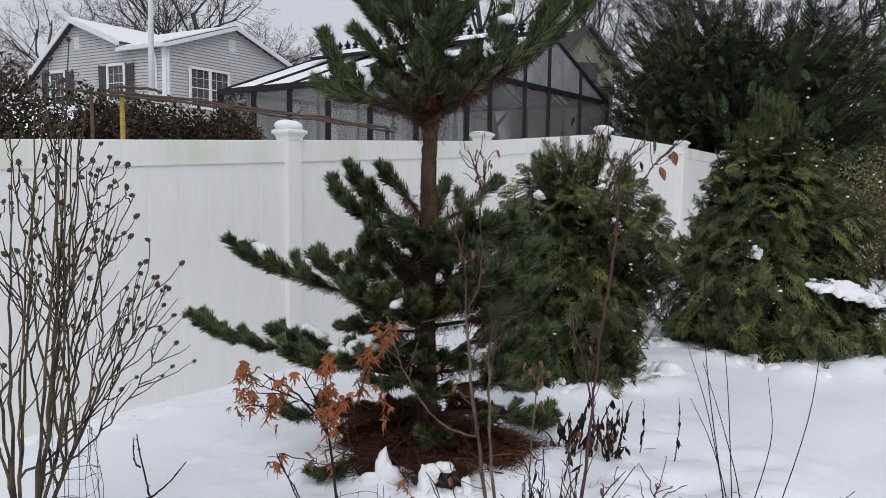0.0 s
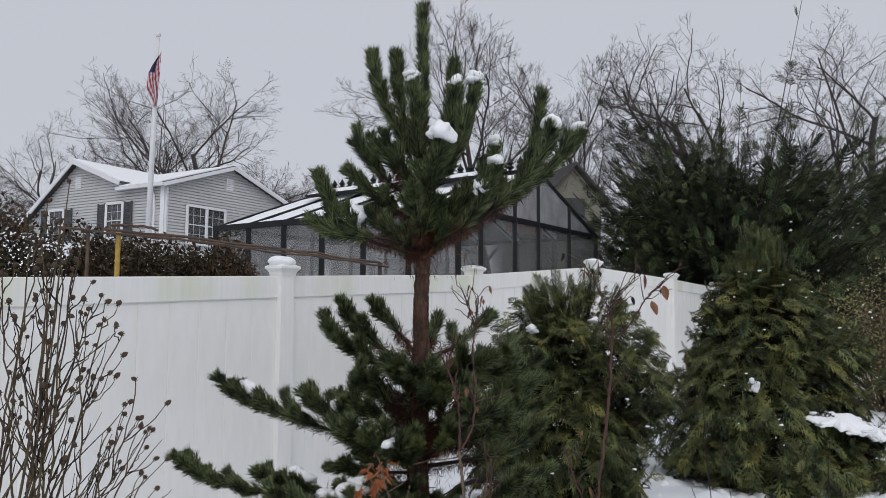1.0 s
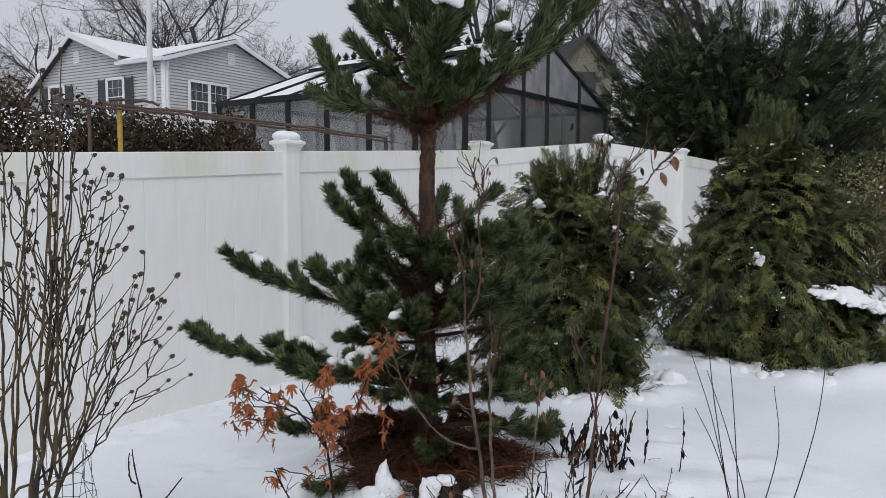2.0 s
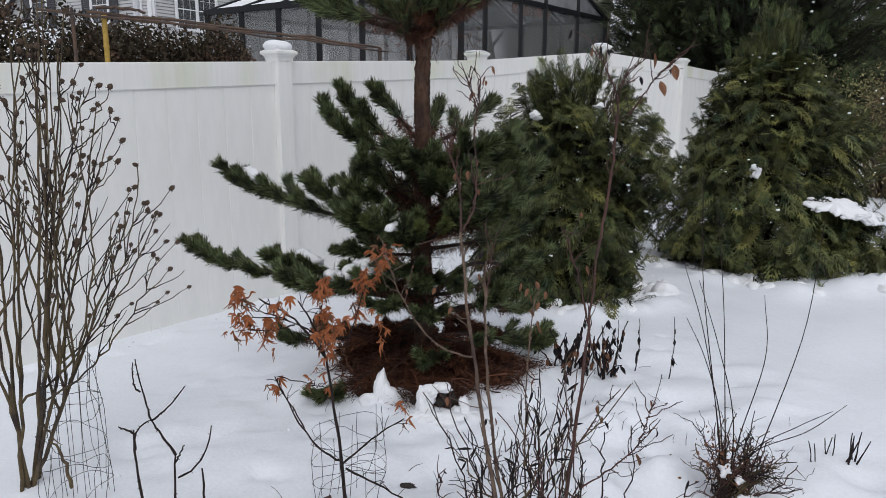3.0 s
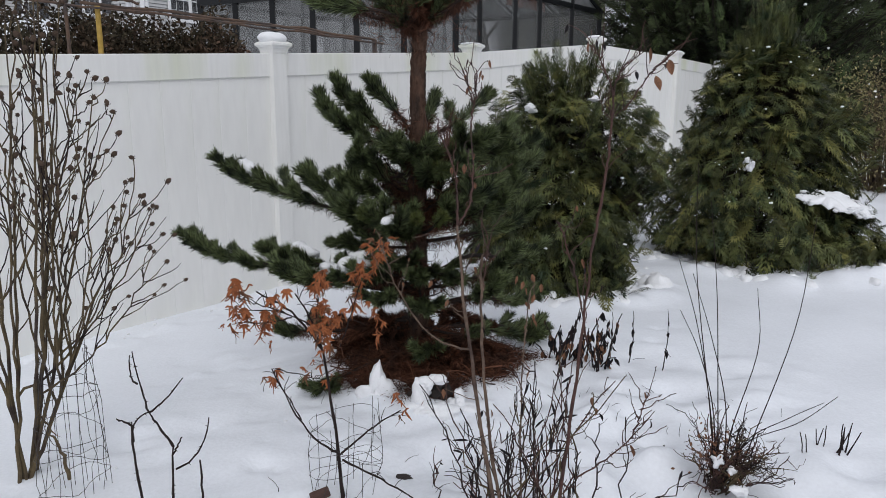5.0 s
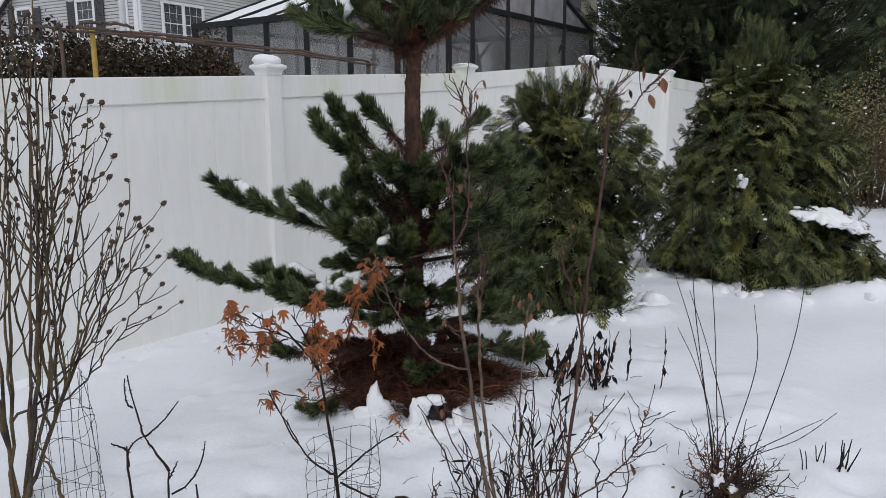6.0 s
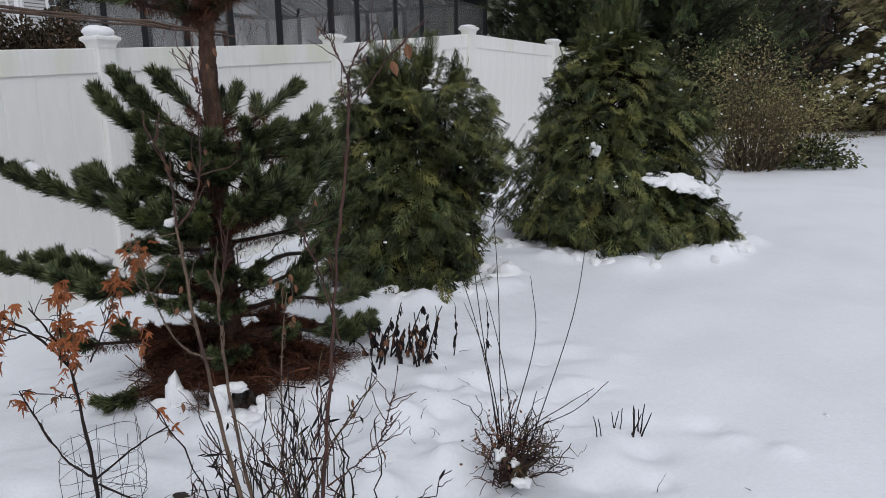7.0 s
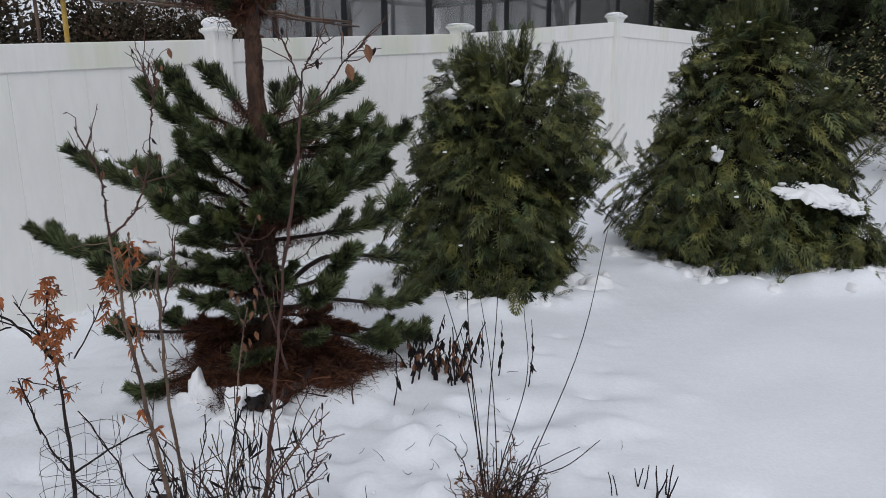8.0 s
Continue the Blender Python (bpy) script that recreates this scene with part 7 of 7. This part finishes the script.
# ---- thorny rose bush ----
def build_rose():
    rng = np.random.default_rng(45)
    rose = thing("rose_bush", "leggy rose bush with thorny reddish canes and withered leaves", "shrub", (0.25, 1.86, float(ground_z(0.25, 1.86))))
    for i, (a, b, bend) in enumerate(ROSE_STEMS):
        g = Geo()
        big = i in (0, 5, 7, 8)
        r = 0.0038 if big else (0.0026 if i in (1, 2, 6, 12, 14, 16) else 0.0021)
        r = 0.0060 if i in (0, 7) else (0.0050 if i == 5 else r)
        p = knotty(g, a, b, bend, r, 0.0027 if big else r * 0.5, rng, 16, 7, 0.003)
        thorns(g, p, int(150 * np.linalg.norm(np.subtract(b, a))), 0.0085, rng)
        for _ in range(8 if i in (1, 2, 8, 9, 10, 12) else 7):
            at = along(p, np.array(rng.uniform(0.3, 1.0)))
            d = unit(np.subtract(b, a) + rng.normal(size=3) * 0.28 * np.linalg.norm(np.subtract(b, a)) * 2)
            q = curve(at, at + d * rng.uniform(0.03, 0.12), rng.normal(size=3) * 0.008, 6, 0.002, rng)
            g.tube(q, np.linspace(0.0014, 0.0008, 6), 4)
            thorns(g, q, 4, 0.005, rng)
            if rng.random() < 0.35:
                place("withered_leaf", OVAL_LEAF if rng.random() < 0.5 else DARK_OVAL, rose, q[-1], rng.uniform(0.014, 0.028), (rng.normal() * 0.3, rng.normal() * 0.3, -1), rng)
        part("cane", g, LIGHT_CANE if i in (0, 5, 16, 6) else CANE, rose)
    # thin twiggy growth from the base, some with slim dark seed heads
    for k in range(44):
        a = np.array([rng.uniform(0.10, 0.48), rng.uniform(1.80, 1.98), -0.03])
        b = np.array([a[0] + rng.normal() * 0.13, a[1] + rng.normal() * 0.10, rng.uniform(0.14, 0.48)])
        g = Geo()
        p = knotty(g, a, b, rng.normal(size=3) * 0.025, 0.0028, 0.0012, rng, 11, 5, 0.014)
        thorns(g, p, 10, 0.006, rng)
        for _ in range(3):
            at = along(p, np.array(rng.uniform(0.35, 0.95)))
            d = unit(unit(b - a) + rng.normal(size=3) * 0.5)
            g.tube(curve(at, at + d * rng.uniform(0.03, 0.11), rng.normal(size=3) * 0.006, 5, 0.002, rng), np.linspace(0.0016, 0.0009, 5), 4)
        part("twig", g, (TWIG, CANE, STEM)[k % 3], rose)
        if k % 2:
            for _ in range(4):
                at = along(p, np.array(rng.uniform(0.6, 1.0)))
                place("slim_leaf", SLIM_LEAF, rose, at, rng.uniform(0.03, 0.055), unit(b - a + rng.normal(size=3) * 0.4) if rng.random() < 0.6 else (rng.normal() * 0.3, rng.normal() * 0.3, -1), rng)
    for i, at in enumerate(ROSE_LEAVES):
        place("withered_leaf", OVAL_LEAF, rose, at, 0.042 if i in (1, 2, 3, 11) else (0.015 if i in (4, 5, 6) else 0.026), (rng.normal() * 0.3, rng.normal() * 0.3, -1), rng)
        if i in (7, 8, 9):
            for _ in range(3):
                place("withered_leaf", OVAL_LEAF, rose, np.array(at) + rng.normal(size=3) * 0.02, 0.026, (rng.normal() * 0.3, 0, -1), rng)


build_rose()


# ---- frost-blackened perennial ----
def build_black_plant():
    rng = np.random.default_rng(46)
    plant = thing("frosted_perennial", "frost-blackened perennial with limp hanging leaves in snow", "plant", (0.62, 3.05, float(ground_z(0.62, 3.05))))
    for k in range(26):
        a = np.array([rng.uniform(0.50, 0.74), rng.uniform(3.0, 3.15), float(ground_z(0.62, 3.05)) - 0.02])
        b = a + np.array([rng.normal() * 0.05, rng.normal() * 0.05, rng.uniform(0.10, 0.27)])
        g = Geo()
        p = knotty(g, a, b, (0, 0, 0.02), 0.004, 0.002, rng, 8, 5, 0.004)
        part("stalk", g, TWIG, plant)
        for _ in range(1):
            place("leaf", OVAL_LEAF, plant, along(p, np.array(rng.uniform(0.2, 0.7))), rng.uniform(0.025, 0.045), (rng.normal() * 0.4, rng.normal() * 0.4, -1), rng)
        for q in range(9):
            place("leaf", DARK_OVAL if q % 8 else OVAL_LEAF, plant, along(p, np.array(rng.uniform(0.35, 1.0))), rng.uniform(0.020, 0.046), (rng.normal() * 0.25, rng.normal() * 0.25, -1), rng)
    for x, y, h in ((0.88, 3.15, 0.16), (0.80, 3.2, 0.14), (1.0, 3.05, 0.20), (0.50, 2.85, 0.15)):
        z = float(ground_z(x, y))
        st = thing("dead_stalk", "single dead flower stalk with a few black leaves", "plant", (x, y, z), "dead stalks in the snow")
        g = Geo()
        p = knotty(g, (x, y, z - 0.02), (x + 0.01, y, z + h + 0.08), (0.01, 0, 0), 0.0026, 0.0012, rng, 9, 5, 0.003)
        part("stalk", g, TWIG, st)
        for _ in range(6):
            place("leaf", DARK_OVAL, st, along(p, np.array(rng.uniform(0.3, 0.85))), rng.uniform(0.02, 0.045), (rng.normal() * 0.3, rng.normal() * 0.3, -1), rng)


build_black_plant()


# ---- low twiggy shrub with long whips ----
def build_twiggy():
    rng = np.random.default_rng(47)
    cx, cy = 0.92, 2.14
    cz = float(ground_z(cx, cy)) - 0.03
    bush = thing("twiggy_shrub", "low twiggy brown shrub with tall thin whips and snow inside", "shrub", (cx, cy, cz))
    for a, b, bend in SHRUB_CANES:
        g = Geo()
        foot = np.array([cx + (a[0] - cx) * 0.35, cy + (a[1] - cy) * 0.35, cz])
        g.tube(spline([foot, np.array(a) * 0.75 + foot * 0.25, (np.array(a) + np.array(b)) / 2 + np.array(bend), b], 18), np.linspace(0.0022, 0.0009, 18), 6)
        part("whip", g, TWIG, bush, smooth=True)
    for k in range(58):
        az, el = rng.normal(0.1, 0.9) if k % 5 < 3 else rng.uniform(0, 2 * np.pi), rng.uniform(0.45, 1.3)
        d = np.array([math.cos(az) * math.cos(el), math.sin(az) * math.cos(el), math.sin(el)])
        ln = 0.08 + 0.19 * rng.random() ** 1.2
        a = np.array([cx - 0.02, cy, cz]) + rng.normal(size=3) * np.array([0.025, 0.025, 0.0])
        g = Geo()
        p = knotty(g, a, a + d * ln, rng.normal(size=3) * 0.018, 0.0026, 0.0012, rng, 9, 5, 0.009)
        for _ in range(6):
            at = along(p, np.array(rng.uniform(0.25, 1.0)))
            dd = unit(d + rng.normal(size=3) * 0.8)
            g.tube(curve(at, at + dd * rng.uniform(0.02, 0.08), rng.normal(size=3) * 0.012, 6, 0.003, rng), np.linspace(0.0015, 0.0008, 6), 4)
        part("twig", g, (CANE, STEM, TWIG)[k % 3], bush)
    # withered brown leaves caught inside
    for _ in range(170):
        place("leaf", OVAL_LEAF, bush, np.array([cx - 0.035, cy - 0.01, cz + 0.13]) + rng.normal(size=3) * np.array([0.045, 0.045, 0.035]), rng.uniform(0.009, 0.019), None, rng)
    for dx, dy, dz, s in ((0.01, -0.10, 0.045, 0.022), (-0.01, -0.07, 0.09, 0.013), (-0.05, -0.06, 0.12, 0.017)):
        snow_clump((cx + dx, cy + dy, cz + dz), (s, s * 0.8, s * 0.8), int(1000 * s + 77 * dx * 100), "small snow clump caught in a twiggy shrub", "snow in the twiggy shrub", 1.2)
    for x, y, n, hh in ((1.39, 2.31, 6, 0.10), (1.27, 2.30, 2, 0.09), (1.33, 2.36, 3, 0.06)):
        z = float(ground_z(x, y))
        st = thing("cut_stub", "short cut twig stub poking out of snow", "twig", (x, y, z), "cut stubs in the snow")
        for _ in range(n):
            g = Geo()
            a = np.array([x + rng.normal() * 0.012, y + rng.normal() * 0.012, z - 0.03])
            knotty(g, a, a + np.array([rng.normal() * 0.03, rng.normal() * 0.02, hh * rng.uniform(0.7, 1.2) + 0.03]), (0, 0, 0), 0.0030 if n > 4 else 0.0022, 0.0014, rng, 6, 6, 0.002)
            part("twig", g, TWIG, st)


build_twiggy()


# ---- small bits ----
def crumb(g, centre, size, seed):
    """A crumbly, ragged bit of snow."""
    g.lump(centre, size, seed, 0.8, 6, 8)
    g.v[-1] = g.v[-1] + np.random.default_rng(seed).normal(size=g.v[-1].shape) * np.asarray(size) * 0.16


def build_bits():
    rng = np.random.default_rng(48)
    for c, s, sd in (((0.01, 2.72, 0.05), (0.038, 0.04, 0.055), 1), ((0.05, 2.74, 0.035), (0.03, 0.03, 0.035), 2), ((-0.07, 2.74, 0.025), (0.03, 0.03, 0.03), 3)):
        g = Geo()
        g.lump((0, 0, 0), s, sd + 20, 1.1, 10, 14)
        g.v[-1] += rng.normal(size=g.v[-1].shape) * 0.004
        ob = part("rock", g, ROCK)
        ob.matrix_basis = Matrix.Translation(c)
        tagged(ob, "rough dark rock at the foot of the pine", "rock", "rocks at the pine")
    for rows in ((((-0.045, 2.665, 0.05), (0.03, 0.03, 0.07)), ((-0.025, 2.672, 0.115), (0.035, 0.03, 0.022)), ((0.02, 2.675, 0.125), (0.04, 0.03, 0.018)), ((0.0, 2.62, 0.01), (0.07, 0.05, 0.035)), ((-0.05, 2.63, 0.02), (0.05, 0.04, 0.03))),
                 (((-0.215, 2.74, 0.06), (0.03, 0.03, 0.085)), ((-0.20, 2.745, 0.03), (0.05, 0.04, 0.05)), ((-0.235, 2.74, 0.02), (0.05, 0.04, 0.04))),
                 (((0.10, 2.67, 0.02), (0.035, 0.04, 0.055)), ((0.12, 2.66, 0.0), (0.05, 0.05, 0.03)))):
        g = Geo()
        for k, (c, s) in enumerate(rows):
            for q in range(7):
                w = rng.uniform(0.45, 0.8)
                g.lump(np.array(c) + np.array(s) * rng.normal(size=3) * 0.28, (s[0] * w, s[1] * w, s[2] * w), k * 10 + q + int(abs(c[0]) * 500), 0.8, 12, 16)
        tagged(part("snow_heap", g, LOOSE_SNOW, smooth=True), "small uneven heap of snow against the rocks", "snow", kind="stuff")
    # flakes of snow lodged in the evergreens
    for i in range(30):
        near = i % 5 < 2
        cx, cy, h, prof = (0.78, 4.62, 1.40, thuja_near) if near else (2.46, 5.5, 1.78, thuja_far)
        hh, az = rng.uniform(0.1, 0.92), rng.uniform(math.pi * 0.95, math.pi * 2.05)
        r = prof(hh) * rng.uniform(0.86, 0.99)
        s = rng.uniform(0.004, 0.009)
        snow_clump((cx + r * math.cos(az), cy + r * math.sin(az), float(ground_z(cx, cy)) + hh * h * 0.92 + r * 0.33), (s * 1.4, s, s * 0.7), i + 900, "small flake of snow caught in a thuja", "snow in the thujas", 0.5)
    for c, s in (((0.57, 4.36, 1.105), (0.036, 0.03, 0.022)), ((0.92, 4.30, 1.16), (0.022, 0.02, 0.013)), ((2.12, 4.96, 0.73), (0.028, 0.026, 0.034))):
        snow_clump(c, s, int(c[0] * 700), "patch of snow lying on evergreen branches", "snow patches on the thujas", 1.2)
    # sheets of snow, ragged at the edge and sagging between the twigs under them
    for cx, cy, cz, rx, ry, seed in ((2.70, 4.95, 0.485, 0.19, 0.11, 5), (2.93, 4.98, 0.41, 0.07, 0.06, 6)):
        g = Geo()
        m, k = 72, 16
        A, R = np.meshgrid(np.arange(m) * 2 * np.pi / m, np.linspace(0, 1, k))
        E = 1 + 0.16 * np.sin(A * 3 + seed) + 0.12 * np.sin(A * 5 + 2 * seed) + 0.10 * np.sin(A * 11 + seed) + 0.07 * np.sin(A * 19)
        X, Y = cx + rx * R * E * np.cos(A), cy + ry * R * E * np.sin(A)
        lump_ = rough_noise(X, Y, 26, seed) * 0.012 + rough_noise(X, Y, 60, seed + 1) * 0.006
        Z = cz + 0.42 * (Y - cy) - 0.12 * (X - cx) + 0.035 * (1 - R ** 3) + lump_
        i = np.arange(k - 1)[:, None] * m + np.arange(m)[None]
        i2 = np.arange(k - 1)[:, None] * m + (np.arange(m)[None] + 1) % m
        f = np.stack([i, i + m, i2 + m, i2], -1).reshape(-1, 4)
        g.add(np.stack([X, Y, Z], -1), f)
        g.add(np.stack([X, Y, Z - 0.008 - 0.02 * (1 - R)], -1), f[:, ::-1])
        for q in range(40):
            az = rng.uniform(0, 2 * math.pi)
            w = rng.uniform(0.006, 0.018)
            dx, dy = rx * 1.05 * math.cos(az), ry * 1.05 * math.sin(az)
            crumb(g, (cx + dx, cy + dy, cz + 0.42 * dy - 0.12 * dx + rng.normal() * 0.008), (w * 1.4, w, w * 0.7), q + 60)
        tagged(part("snow_patch", g, LOOSE_SNOW, smooth=True), "broken patch of snow lying on low thuja branches", "snow", kind="stuff")
    # snow lying along drooping branches of the far conifer
    g = Geo()
    for i in range(16):
        x, y, z = 10.3 + rng.normal() * 0.55, 12.9 + rng.normal() * 0.3, rng.uniform(0.9, 2.1)
        d = unit(np.array([-1.0, -0.3, -0.55 + rng.normal() * 0.2]))
        for k in range(rng.integers(5, 12)):
            c = np.array([x, y, z]) + d * 0.07 * k + rng.normal(size=3) * 0.035
            s = rng.uniform(0.012, 0.042)
            crumb(g, c, (s * 1.3, s, s * 0.6), i * 20 + k)
    tagged(part("branch_snow", g, LOOSE_SNOW, smooth=True), "snow lying along drooping branches of a far conifer", "snow", kind="stuff")
    # snow specks caught in the far thicket, the juniper and the olive shrubs
    g = Geo()
    for k in range(290):
        a = rng.random()
        if k < 60:
            az, h = rng.uniform(math.pi * 0.95, math.pi * 2.0), rng.uniform(0.1, 0.95)
            r = great(h) * rng.uniform(0.8, 1.0)
            c, s = (6.35 + r * math.cos(az), 15.9 + r * math.sin(az), h * 3.9 + 0.3), rng.uniform(0.008, 0.026)
        elif k < 240:
            c, s = (7.5 + a * 9, 15.9 + a * 1.2 + rng.normal() * 0.4, rng.uniform(0.1, 3.4)), rng.uniform(0.008, 0.026)
        else:
            c, s = (5.0 + a * 2.4, 8.75 + a * 0.9 + rng.normal() * 0.2, 0.15 + 1.2 * rng.random()), rng.uniform(0.005, 0.016)
        g.lump(c, (s * 1.4, s, s * 0.8), k, 0.8, 4, 6)
    tagged(part("snow_specks", g, LOOSE_SNOW, smooth=True), "specks of snow caught in the far trees and shrubs", "snow", kind="stuff")
    # crumbs of shed snow round the evergreens, the rose and along the fence
    g = Geo()
    for k in range(1000):
        pick = rng.random()
        if pick < 0.86:
            tx, ty, tr = ((0.78, 4.62, 0.58), (2.46, 5.5, 0.84), (2.86, 5.16, 0.36))[rng.integers(3)]
            az, q = rng.uniform(math.pi * 0.9, math.pi * 2.15), tr * rng.normal(1.0, 0.10)
            x, y = tx + q * math.cos(az), ty + q * math.sin(az)
        elif pick < 0.985:
            x, y = FENCE_P1 + FENCE_U * rng.uniform(-2.5, 2) + FENCE_N * abs(rng.normal() * 0.12)
        else:
            x, y = rng.normal(0.3, 0.6), rng.uniform(1.9, 3.3)
        s = (0.012 + 0.055 * rng.random() ** 2.2) if pick < 0.86 else rng.uniform(0.003, 0.011)
        g.lump((x, y, float(ground_z(x, y)) + s * (0.12 if pick < 0.86 else 0.1)), (s, s * rng.uniform(0.8, 1.5), s * 0.8), k, 0.75, 9, 13)
    tagged(part("shed_snow", g, LOOSE_SNOW, smooth=True), "crumbs of snow shed from branches onto the ground", "snow", kind="stuff")
    # dark earth that shows where the snow has sunk
    for x, y, sx in ((-0.10, 2.22, 0.026), (0.555, 2.12, 0.022), (0.79, 2.36, 0.012), (0.83, 2.26, 0.014), (0.21, 2.13, 0.016)):
        g = Geo()
        g.lump((0, 0, 0), (sx, sx * 0.45, 0.008), int(sx * 9000), 0.9, 8, 12)
        ob = part("soil_patch", g, ROCK, smooth=True)
        ob.matrix_basis = Matrix.Translation((x, y, float(ground_z(x, y)) - 0.024))
        tagged(ob, "small patch of dark soil showing through the snow", "soil", "soil patches")
    # block of wood by the maple
    g = Geo()
    g.box((-0.03, -0.013, -0.012), (0.03, 0.013, 0.012))
    ob = part("wood_block", g, WOOD_BLOCK)
    z = float(ground_z(-0.34, 2.06))
    ob.matrix_basis = pose(-0.34, 2.06, z + 0.006, 4, -14, 18)
    bv = ob.modifiers.new("bevel", "BEVEL")
    bv.width, bv.segments = 0.004, 2
    tagged(ob, "small weathered red-brown block of wood on the snow", "wood block")
    # dry twigs and leaf bits scattered on the snow
    g = Geo()
    for _ in range(80):
        x, y = rng.normal(0.35, 0.5), rng.uniform(1.9, 3.3)
        z = float(ground_z(x, y))
        d = rng.normal(size=3) * np.array([1, 1, 0.8])
        d[2] = abs(d[2])
        d = unit(d)
        g.tube(curve((x, y, z - 0.008), np.array([x, y, z + 0.004]) + d * rng.uniform(0.015, 0.06), rng.normal(size=3) * 0.004, 4, 0.001, rng), np.linspace(0.0012, 0.0006, 4), 4)
    tagged(part("twig_litter", g, TWIG), "dry twig ends and stalks poking through the snow", "twigs", kind="stuff")


build_bits()
